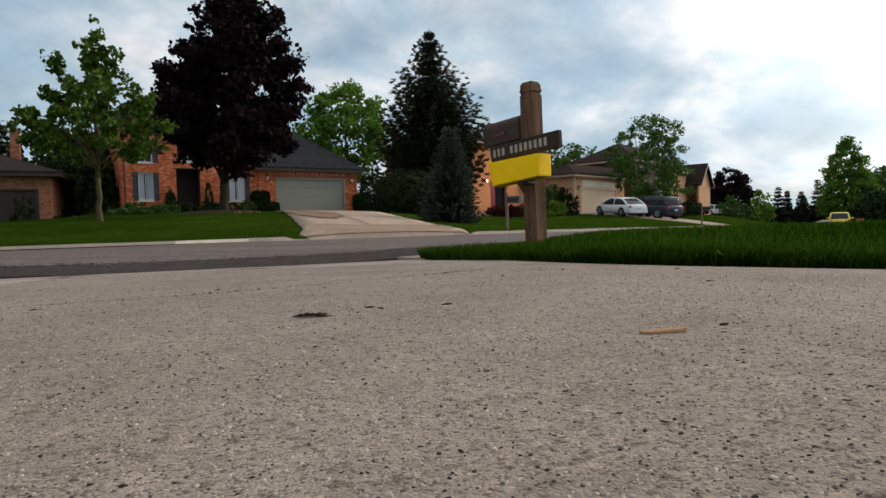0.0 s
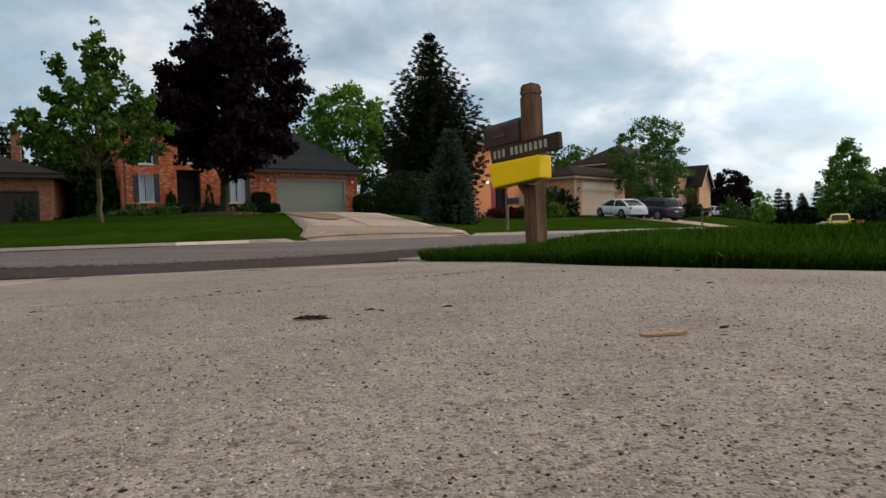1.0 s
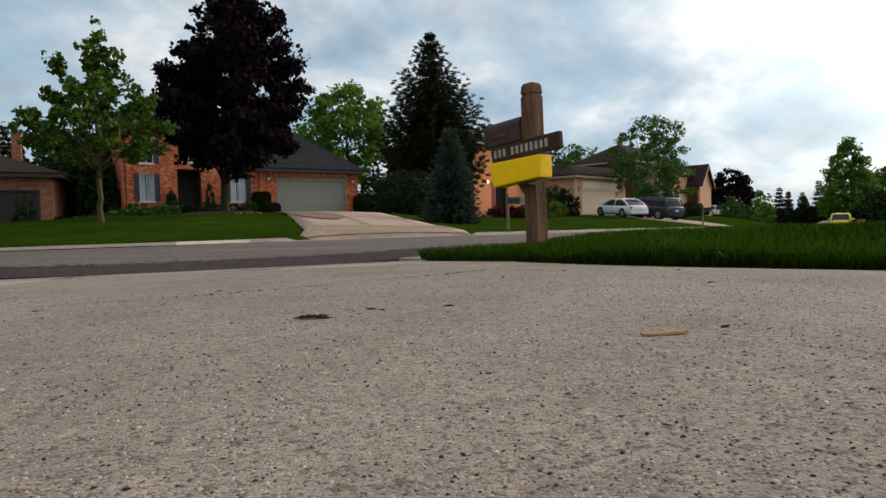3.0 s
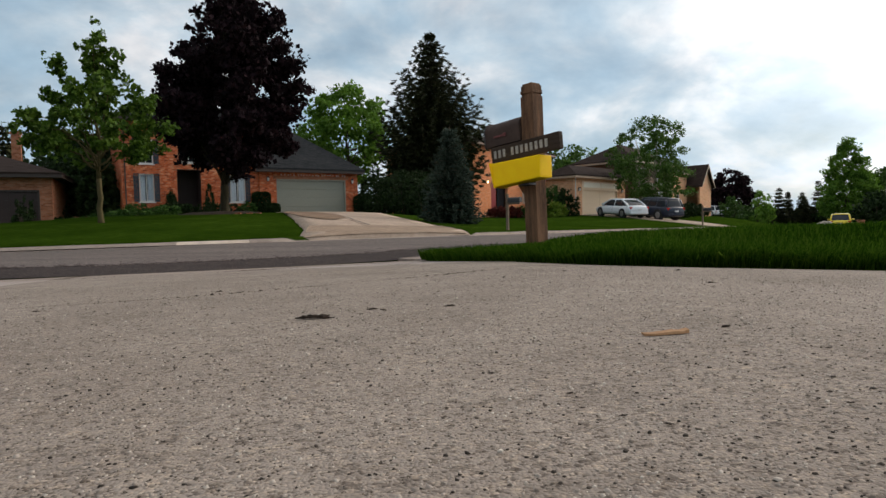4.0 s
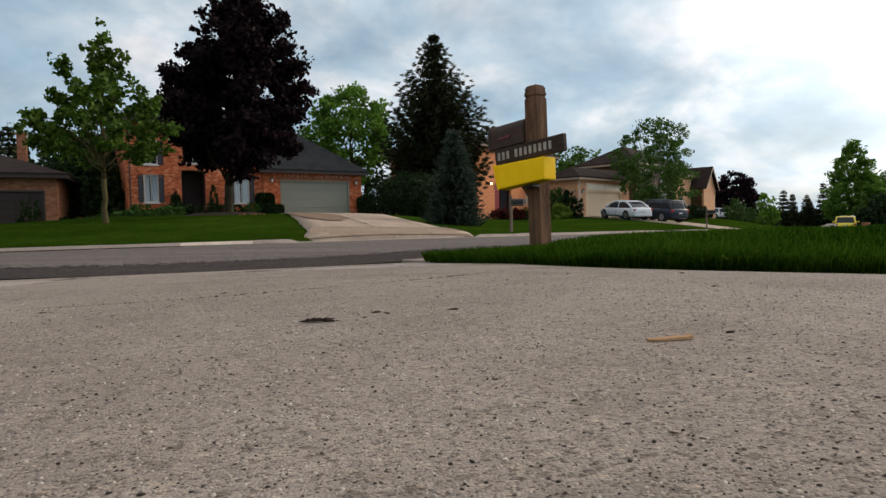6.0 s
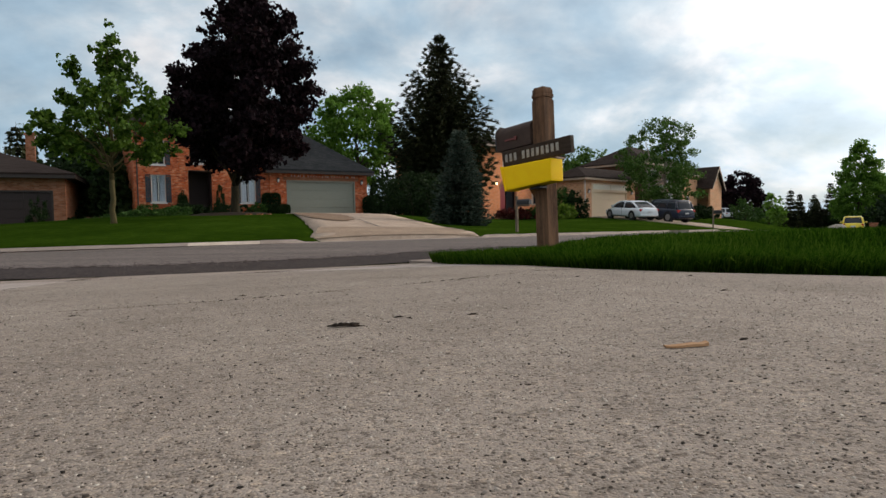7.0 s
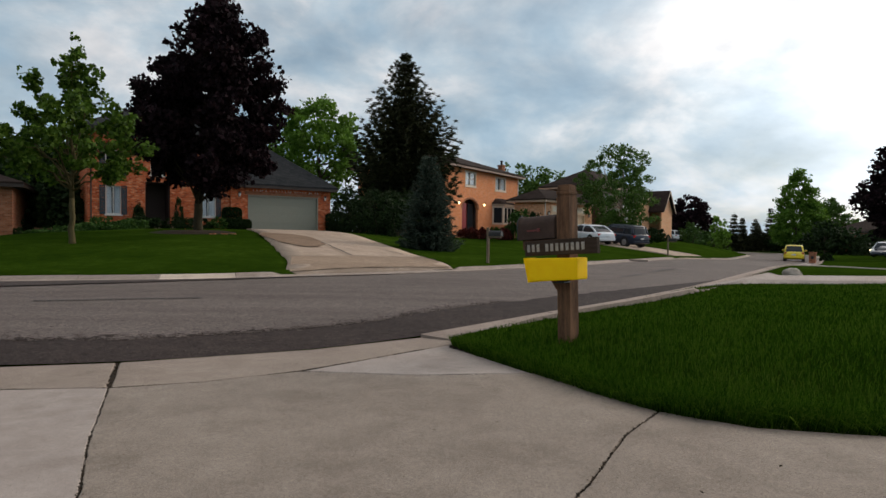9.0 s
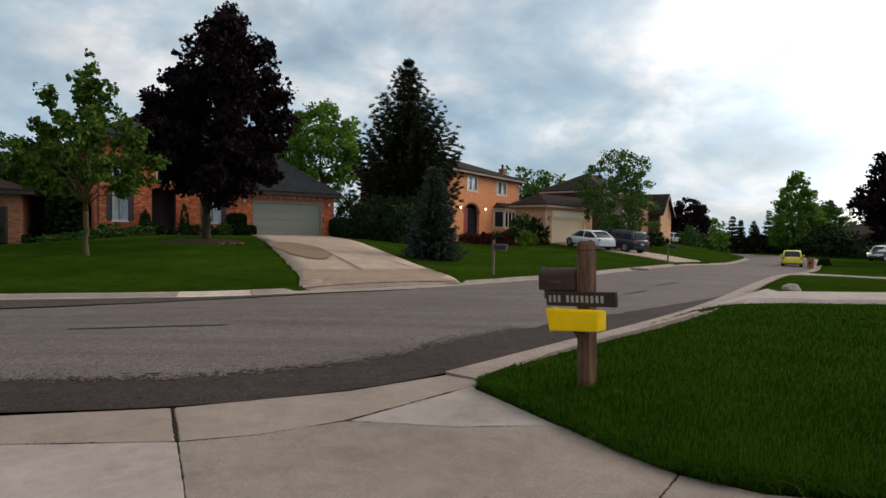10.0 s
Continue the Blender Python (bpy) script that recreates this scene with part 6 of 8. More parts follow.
def house_b():
    h = thing("salmon_house", HOUSE_B, "two-storey salmon brick house with arched entry and bay window", "house")
    holes = [(-0.46, 1.47, 3.68, 5.0), (5.07, 7.28, 3.64, 4.95), (4.6, 8.3, 0.5, 2.35)]
    part("front_wall", arch_wall(-3.6, 10.04, -1.3, 5.25, holes, (-0.92, 1.85, -0.2, 1.75, 2.62)), BRICK_SALMON, h)
    side = pose(0, 0, 0, 0, 0, 90)
    part("side_wall", wall_with(0.22, 9, -1.3, 5.25, [], 3.38, 3.6, side), BRICK_SALMON, h)
    part("side_wall", wall_with(0.22, 9, -1.3, 5.25, [], -10.04, -9.82, side), BRICK_SALMON, h)
    part("back_wall", wall_with(-3.38, 9.82, -1.3, 5.25, [], 8.78, 9), BRICK_SALMON, h)
    for w in holes[:2]:
        window(h, *w, 0.0, BAY_TRIM, 1, 1, curtain=True, proud=0.07, wide=0.13)
    # lining painted dark in place of shade inside the arch
    part("porch", Geo().box(-0.98, -0.92, 0.22, 1.0, -0.2, 2.7).box(1.85, 1.91, 0.22, 1.0, -0.2, 2.7).box(-0.92, 1.85, 0.22, 1.0, 2.64, 2.7).box(-0.92, 1.85, 0.0, 1.0, -0.3, -0.19), DOOR_AND_SHADE_BROWN, h)
    part("front_door", Geo().box(-0.85, 0.42, 0.34, 0.40, -0.18, 2.25), DOOR_RED, h, "dark red front door", bevel=0.01)
    # dark panel added in place of the recess's shaded inner wall
    part("shaded_side_panel", Geo().box(0.6, 1.75, 0.34, 0.40, -0.18, 2.25), PANE, h)
    ring = [(0.465 + 1.385 * k * math.cos(a), 1.75 + (0.87 * k) * math.sin(a)) for k in (1.0, 1.14) for a in [math.pi * i / 12 for i in range(13)]]
    trim = Geo()
    for i in range(12):
        (x0, z0), (x1, z1), (x2, z2), (x3, z3) = ring[i], ring[i + 1], ring[14 + i], ring[13 + i]
        trim.add([(x, y, z) for y in (-0.03, -0.003) for x, z in ((x0, z0), (x1, z1), (x2, z2), (x3, z3))], [(3, 2, 1, 0), (0, 1, 5, 4), (2, 3, 7, 6), (1, 2, 6, 5), (3, 0, 4, 7)])
    part("arch_trim", trim, BRICK_BROWN, h)
    part("step", Geo().box(-1.3, 2.2, -0.9, -0.02, -0.9, -0.3).box(-1.6, 2.5, -1.4, -0.9, -1.0, -0.46), CONCRETE_FAR, h)
    # bay window: three glazed sides under a small roof
    outline = [(4.55, 0.0), (5.3, -0.8), (7.6, -0.8), (8.35, 0.0)]
    bay = part("bay_window", Geo().slab(outline, -1.2, 0.52), BRICK_SALMON, h)
    part("bay_head", Geo().slab([(4.45, 0), (5.25, -0.9), (7.65, -0.9), (8.45, 0)], 2.20, 2.42), TRIM_TAN, bay)
    part("bay_roof", Geo().add([(4.38, 0.0, 2.42), (5.21, -0.97, 2.42), (7.69, -0.97, 2.42), (8.52, 0.0, 2.42), (5.2, 0.0, 2.95), (7.7, 0.0, 2.95)],
                               [(0, 1, 4), (1, 2, 5, 4), (2, 3, 5), (0, 4, 5, 3), (3, 2, 1, 0)]), ROOF_BROWN, bay)
    for (ax, ay), (bx, by), bars in ((outline[0], outline[1], 0), (outline[1], outline[2], 2), (outline[2], outline[3], 0)):
        L = math.hypot(bx - ax, by - ay)
        m = frame_of((ax, ay, 0), (bx - ax, by - ay))
        g = Geo().box(0, L, 0.0, 0.07, 0.52, 0.68, m).box(0, L, 0.0, 0.07, 2.06, 2.20, m).box(0, 0.16, 0.0, 0.07, 0.68, 2.06, m).box(L - 0.16, L, 0.0, 0.07, 0.68, 2.06, m)
        for i in range(bars):
            x = L * (i + 1) / (bars + 1)
            g.box(x - 0.07, x + 0.07, 0.0, 0.07, 0.68, 2.06, m)
        part("bay_frame", g, BAY_TRIM, bay)
        part("pane", Geo().box(0.16, L - 0.16, 0.03, 0.04, 0.68, 2.06, m), PANE, bay)
    wall_lamp(h, -1.63, 0.0, 2.2, True)
    wall_lamp(h, 2.78, 0.0, 2.2, True)
    hip_roof(h, -4.1, 10.6, -0.55, 9.5, 5.35, 1.7, ROOF_BROWN, TRIM_BROWN)
    chimney(h, 9.3, 1.5, 4.6, 6.5, 0.6, 0.5, BRICK_BROWN)
    downspout(h, 9.9, 0.0, 0, 5.2, TRIM_WHITE)
    return h


def house_c():
    h = thing("tan_house", HOUSE_C, "tan brick house with cream garage door and brown siding above", "house")
    block(h, -0.12, 8.3, 0.0, 2.8, -0.9, 2.86, BRICK_TAN, [(1.1, 6.85, -0.9, 2.52)])
    garage_door(h, 1.18, 6.77, -0.45, 1.80, 0.0, DOOR_CREAM, 4, DOOR_CREAM, 2, "cream sectional double garage door")
    header = part("header_board", Geo().box(1.1, 6.85, -0.03, 0.1, 1.892, 2.52), DOOR_CREAM, h)
    for u0, u1 in ((1.3, 3.92), (4.02, 6.65)):
        part("header_panel", Geo().box(u0, u1, -0.055, -0.031, 2.0, 2.42), PANEL_PALE, header, "white panel over the garage door", bevel=0.01)
    wall_lamp(h, 0.55, 0.0, 1.8, False)
    wall_lamp(h, 7.6, 0.0, 1.8, False)
    hip_roof(h, -0.6, 8.8, -0.5, 3.3, 2.98, 0.95, ROOF_BROWN, TRIM_TAN, right="gable")
    block(h, 10.85, 19.5, 0.6, 6.6, -1.2, 4.8, SIDING, [(12.2, 13.6, 0.6, 2.0), (15.6, 17.0, 0.6, 2.0), (12.2, 13.6, 3.0, 4.2), (15.6, 17.0, 3.0, 4.2), (14.1, 15.1, -1.2, 2.1)])
    for w in ((12.2, 13.6, 0.6, 2.0), (15.6, 17.0, 0.6, 2.0), (12.2, 13.6, 3.0, 4.2), (15.6, 17.0, 3.0, 4.2)):
        window(h, *w, 0.6, TRIM_WHITE, 1, 1)
    hip_roof(h, 10.4, 20.0, 0.1, 7.1, 4.9, 1.9, ROOF_BROWN, TRIM_TAN)
    part("front_door", Geo().box(14.1, 15.1, 0.72, 0.78, -0.6, 2.1), DOOR_AND_SHADE_BROWN, h)
    for u in (13.9, 15.3):
        part("porch_column", Geo().tube([(u, -0.8, -0.9), (u, -0.8, 2.5)], [0.12, 0.1], 10), TRIM_WHITE, h)
    part("porch_roof", Geo().box(13.6, 15.6, -1.0, 0.58, 2.5, 2.7), TRIM_WHITE, h)
    downspout(h, 0.05, 0.0, 0, 2.7, TRIM_WHITE)
    return h


def house_d():
    h = thing("gabled_house", HOUSE_D, "tan brick house with a steep brown gable", "house")
    g = Geo().add([(0, 0, -1), (4.4, 0, -1), (4.4, 0, 3.2), (2.2, 0, 5.4), (0, 0, 3.2), (0, 0.22, -1), (4.4, 0.22, -1), (4.4, 0.22, 3.2), (2.2, 0.22, 5.4), (0, 0.22, 3.2)],
                  [(0, 1, 2, 3, 4), (9, 8, 7, 6, 5), (0, 5, 6, 1), (1, 6, 7, 2), (4, 9, 5, 0)])
    part("gable_wall", g, BRICK_TAN, h)
    side = pose(0, 0, 0, 0, 0, 90)
    part("side_wall", wall_with(0.22, 9, -1, 3.2, [], -4.4, -4.18, side), BRICK_TAN, h)
    r = Geo()
    for s in (0, 1):
        x0, x1 = (-0.4, 2.2) if s == 0 else (4.8, 2.2)
        r.add([(x0, -0.4, 2.85), (x1, -0.4, 5.45), (x1, 9.2, 5.45), (x0, 9.2, 2.85), (x0, -0.4, 3.02), (x1, -0.4, 5.62), (x1, 9.2, 5.62), (x0, 9.2, 3.02)],
              [(0, 1, 2, 3), (7, 6, 5, 4), (0, 4, 5, 1), (2, 6, 7, 3), (0, 3, 7, 4), (1, 5, 6, 2)])
    part("roof", r, ROOF_BROWN, h)
    part("barge_board", Geo().add([(-0.4, -0.42, 2.7), (2.2, -0.42, 5.3), (4.8, -0.42, 2.7), (4.8, -0.42, 2.95), (2.2, -0.42, 5.6), (-0.4, -0.42, 2.95)], [(0, 1, 4, 5), (1, 2, 3, 4)]), TRIM_TAN, h)
    block(h, -9, 0, 1.5, 9, -1, 4.6, BRICK_TAN, [(-7, -5.6, 0.6, 2.0), (-4, -2.6, 0.6, 2.0)])
    window(h, -7, -5.6, 0.6, 2.0, 1.5, TRIM_WHITE)
    window(h, -4, -2.6, 0.6, 2.0, 1.5, TRIM_WHITE)
    hip_roof(h, -9.5, 0.6, 1.0, 9.5, 4.6, 1.6, ROOF_BROWN, TRIM_TAN)
    return h


def house_e():
    h = thing("distant_house", HOUSE_E, "low brown brick house half hidden behind trees", "house")
    block(h, 0, 12, 0, 8, -0.5, 2.6, BRICK_BROWN, [(2, 3.6, 0.7, 2.0), (7, 8.6, 0.7, 2.0)])
    window(h, 2, 3.6, 0.7, 2.0, 0.0, TRIM_WHITE)
    window(h, 7, 8.6, 0.7, 2.0, 0.0, TRIM_WHITE)
    hip_roof(h, -0.5, 12.5, -0.5, 8.5, 2.7, 2.1, ROOF_BROWN, TRIM_DARK)
    return h


def house_l():
    """The front with the garage runs to the left of the origin; the long side runs back from it."""
    h = thing("corner_house", HOUSE_L, "brown brick house with a dark garage door and low hipped roof", "house")
    block(h, -9.0, 0.0, 0.0, 14.0, -0.5, 2.55, BRICK_BROWN, [(-5.6, -0.55, -0.5, 1.85)])
    garage_door(h, -5.5, -0.65, 0.0, 1.78, 0.0, DOOR_AND_SHADE_BROWN, 4, TRIM_DARK, 4, "dark brown panelled garage door")
    hip_roof(h, -9.5, 0.55, -0.55, 14.5, 2.75, 1.9, ROOF_BROWN, TRIM_DARK)
    chimney(h, -2.4, 5.5, 3.2, 5.6, 0.45, 0.4, BRICK_BROWN)
    return h


# ---- vehicles ----
def car(name, m, label, paint, length, width, height, kind):
    """A car lying along x, its front at +x; kind: sedan, suv, hatch or van."""
    L, W, H = length, width, height
    root = thing(name, m, label, "car")
    belt = {"sedan": 0.62, "suv": 0.62, "hatch": 0.60, "van": 0.56}[kind] * H
    low = 0.15 * H
    nose = {"sedan": 0.80, "suv": 0.93, "hatch": 0.86, "van": 0.95}[kind]
    back = {"sedan": 1.03, "suv": 1.0, "hatch": 1.0, "van": 1.0}[kind]
    keys = np.array([(-0.5, 0.80, 1.7, 0.86 * back), (-0.485, 0.90, 1.3, 0.96 * back), (-0.44, 0.97, 1.1, back), (-0.3, 1.0, 1.0, 1.01 * back), (-0.05, 1.0, 1.0, 1.0), (0.2, 1.0, 1.0, 0.985), (0.33, 0.985, 1.0, 0.5 * (1 + nose)),
                     (0.43, 0.93, 1.1, nose), (0.475, 0.84, 1.35, nose * 0.90), (0.495, 0.72, 1.6, nose * 0.78), (0.5, 0.62, 1.8, nose * 0.70)])
    g = Geo()
    arc = [(-0.90, 0.0), (-0.985, 0.12), (-1.0, 0.35), (-0.99, 0.62), (-0.965, 0.82), (-0.90, 0.94), (-0.80, 0.99), (0.0, 1.03)]
    arc = arc + [(-y, z) for y, z in reversed(arc[:-1])]
    xs = np.concatenate([keys[:3, 0], np.linspace(-0.42, 0.40, 17), keys[-4:, 0]])
    n = len(arc)
    for x in xs:
        hw, lo, hi = (np.interp(x, keys[:, 0], keys[:, c]) for c in (1, 2, 3))
        lo, hi, hw = low * lo, belt * hi, hw * W / 2
        g.v += [(x * L, y * hw, lo + (hi - lo) * z) for y, z in arc]
    for i in range(len(xs) - 1):
        for j in range(n):
            a, b = i * n + j, i * n + (j + 1) % n
            g.f.append((a, b, b + n, a + n))
    g.f += [tuple(reversed(range(n))), tuple((len(xs) - 1) * n + j for j in range(n))]
    part("body", g, paint, root, smooth=True)
    # glasshouse: dark glass all round under a crowned roof on painted pillars
    xb0, xb1, xt0, xt1 = {"sedan": (-0.43, 0.29, -0.19, 0.03), "suv": (-0.475, 0.23, -0.42, 0.08), "hatch": (-0.47, 0.31, -0.37, 0.08), "van": (-0.485, 0.36, -0.465, 0.24)}[kind]
    hw, tw = W * 0.455, W * 0.375
    n = 28

    def level(q, grow=0.0):
        """An outline of the glasshouse at height q between belt (0) and roof (1), a rounded rectangle."""
        k = q ** 1.45 if kind == "sedan" else q
        x0, x1 = (xb0 + (xt0 - xb0) * k) * L, (xb1 + (xt1 - xb1) * k) * L
        y, c, r = hw + (tw - hw) * q ** 1.3 + grow, (x0 + x1) / 2, (x1 - x0) / 2 + grow
        pts = []
        for i in range(n):
            a = 2 * math.pi * (i + 0.5) / n
            pts.append((c + r * math.copysign(abs(math.cos(a)) ** 0.22, math.cos(a)), y * math.copysign(abs(math.sin(a)) ** 0.30, math.sin(a)), belt - 0.03 + (H - belt) * q))
        return pts

    def shell(rings):
        g = Geo()
        for r in rings:
            g.v += r
        for i in range(len(rings) - 1):
            for j in range(n):
                a, b = i * n + j, i * n + (j + 1) % n
                g.f.append((a, b, b + n, a + n))
        g.f.append(tuple((len(rings) - 1) * n + j for j in range(n)))
        return g
    part("windows", shell([level(0.0), level(0.3), level(0.6), level(0.86)]), PANE, root, "dark tinted windows", smooth=True)
    shrink = lambda r, k, dz: [((sum(p[0] for p in r) / n) * (1 - k) + x * k, y * k, z + dz) for x, y, z in r]
    rim = level(0.86, 0.012)
    part("roof", shell([rim, level(0.93, 0.010), shrink(level(0.93, 0.0), 0.93, (H - belt) * 0.06), shrink(level(0.93, 0.0), 0.6, (H - belt) * 0.095)]), paint, root, smooth=True)
    for y in (-1, 1):
        for t in {"sedan": (0.02, 0.5, 0.98), "suv": (0.03, 0.33, 0.64, 0.97), "hatch": (0.04, 0.5, 0.97), "van": (0.02, 0.36, 0.68, 0.98)}[kind]:
            pts = []
            for q in (0.0, 0.3, 0.6, 0.88):
                k = q ** 1.45 if kind == "sedan" else q
                x0, x1 = (xb0 + (xt0 - xb0) * k) * L, (xb1 + (xt1 - xb1) * k) * L
                pts.append((x0 + (x1 - x0) * t, y * (hw + (tw - hw) * q ** 1.3) * (1.0 if 0.1 < t < 0.9 else 0.93), belt - 0.03 + (H - belt) * q))
            part("pillar", Geo().tube(pts, [0.05, 0.04, 0.036, 0.036] if 0.1 < t < 0.9 else [0.08, 0.07, 0.06, 0.06], 6), paint, root, smooth=True)
        part("door_seam", Geo().box(-0.03 * L, -0.03 * L + 0.012, y * W * 0.5 - 0.006, y * W * 0.5 + 0.003, low * 1.3, belt * 0.9).box(-0.20 * L, 0.20 * L, y * W * 0.5 - 0.004, y * W * 0.5 + 0.004, low * 1.25, low * 1.25 + 0.02), RUBBER, root)
    r = {"suv": 0.225}.get(kind, 0.225) * H
    for x in (-0.30 * L, 0.31 * L):
        for y in (-1, 1):
            tyre = part("wheel", Geo().tube([(x, y * (W / 2 - 0.22), r), (x, y * (W / 2 - 0.03), r), (x, y * (W / 2 + 0.008), r)], [r, r, r * 0.9], 20), RUBBER, root)
            part("rim", Geo().tube([(x, y * (W / 2 - 0.03), r), (x, y * (W / 2 + 0.016), r)], [r * 0.68, r * 0.62], 12), RIM, tyre)
            part("wheel_arch", Geo().tube([(x, y * (W / 2 - 0.20), r * 1.02), (x, y * (W / 2 + 0.003), r * 1.02)], [r * 1.17, r * 1.17], 20), RUBBER, root)
    for y in (-1, 1):
        part("tail_lamp", Geo().box(-L * 0.499, -L * 0.455, y * W * 0.385 - 0.12, y * W * 0.385 + 0.10, belt * 0.74, belt * 0.93), TAIL, root, bevel=0.03)
        part("headlamp", Geo().box(L * 0.44, L * 0.490, y * W * 0.33 - 0.14, y * W * 0.33 + 0.12, belt * nose * 0.72, belt * nose * 0.86), HEADLIGHT if kind == "van" else CLEAR, root, "lit headlamp" if kind == "van" else "", bevel=0.02)
        part("mirror", Geo().box(xb1 * L - 0.42, xb1 * L - 0.30, y * (W / 2 + 0.08) - 0.08, y * (W / 2 + 0.08) + 0.08, belt + 0.02, belt + 0.15), paint, root, bevel=0.04)
    part("rear_bumper", Geo().box(-L * 0.508, -L * 0.465, -W * 0.43, W * 0.43, low * 1.4, low * 1.4 + 0.17), paint if kind != "van" else RUBBER, root, bevel=0.05)
    part("front_bumper", Geo().box(L * 0.465, L * 0.503, -W * 0.36, W * 0.36, low * 1.4, low * 1.4 + 0.17), paint, root, bevel=0.05)
    part("number_plate", Geo().box(-L * 0.512, -L * 0.507, -0.16, 0.16, belt * 0.62, belt * 0.62 + 0.11), PLATE, root)
    part("underbody", Geo().box(-L * 0.42, L * 0.42, -W * 0.42, W * 0.42, low * 0.85, low * 1.3), RUBBER, root)
    return root


def parked(x, y, ax, ay, dz=0.0):
    m = frame_of((x, y, 0), (ax, ay))
    f, b = Vector((x, y)) + 1.4 * Vector((ax, ay)).normalized(), Vector((x, y)) - 1.4 * Vector((ax, ay)).normalized()
    zf, zb = ground_at(*f), ground_at(*b)
    tilt = math.degrees(math.atan2(zf - zb, 2.8))
    return m @ pose(0, 0, (zf + zb) / 2 + dz, 0, -tilt, 0)


def ground_at(x, y):
    """The surface a vehicle stands on: street or drive."""
    df, dn = dist_to(FAR_C, [x], [y])[0], -dist_to(NEAR_C, [x], [y])[0]
    if df < 0 and dn < 0:
        return float(road_z(x, y)) + 0.035
    return land1(x, y) + 0.035


def park_cars():
    car("sedan", parked(11.55, 44.4, -0.36, 0.93), "white four-door sedan parked on the drive", CAR_WHITE, 4.4, 1.72, 1.38, "sedan")
    car("suv", parked(14.15, 45.0, -0.44, 0.90), "dark navy sport utility vehicle parked on the drive", CAR_NAVY, 4.4, 1.78, 1.62, "suv")
    car("hatchback", parked(31.0, 50.2, 0.537, 0.843), "bright yellow hatchback parked along the curb", CAR_YELLOW, 3.5, 1.56, 1.42, "hatch")
    car("hatchback", parked(34.4, 84.5, -0.25, 0.97), "white hatchback on a farther drive", CAR_WHITE, 3.9, 1.72, 1.5, "hatch")
    car("van", parked(58.9, 75.0, -0.95, -0.3), "white van parked on a side drive", CAR_WHITE, 4.9, 1.9, 1.9, "van")
    car("sedan", parked(56.2, 71.6, -0.95, -0.3), "dark low sedan parked beside the van", CAR_NAVY, 4.5, 1.8, 1.4, "sedan")


# ---- far drives ----
def land_slab(name, outline, mat, label, category, lift=0.03, step=0.8, seed=1, lanes=()):
    """A drive that follows the rise of the land, between two edges of equal count, with sides that go down into the ground."""
    a, b = np.array(outline[0], float), np.array(outline[1], float)
    n = 60
    a, b = resample(a, n - 2), resample(b, n - 2)
    a, b = np.concatenate([a[:1], a, a[-1:]]), np.concatenate([b[:1], b, b[-1:]])
    rows = 11
    v = []
    for k in range(rows):
        s = min(max((k - 1) / (rows - 3), 0), 1)
        p = a * (1 - s) + b * s
        v.append(np.column_stack([p, land_paved(p[:, 0], p[:, 1]) + (lift if 0 < k < rows - 1 else -0.3)]))
    for r in v:
        r[[0, -1]] = r[[1, -2]]
        r[[0, -1], 2] -= 0.3
    i, j = np.meshgrid(np.arange(n - 1), np.arange(rows - 1))
    k = (j * n + i).ravel()
    ob = raw_mesh(name, np.concatenate(v), np.stack([k, k + 1, k + n + 1, k + n], 1), mat)
    ob.data.flip_normals()
    return structure(ob, label, category)


def land_paved(x, y):
    """Land without the step down to the street."""
    x, y = np.ravel(x), np.ravel(y)
    df, dn = dist_to(FAR_C, x, y), -dist_to(NEAR_C, x, y)
    z = land(x, y)
    low = road_z(x, y) + np.clip(np.maximum(df, dn) - 0.35, 0, 1.0) * 0.27
    return np.where((np.maximum(df, dn) < 0.9), low, z)


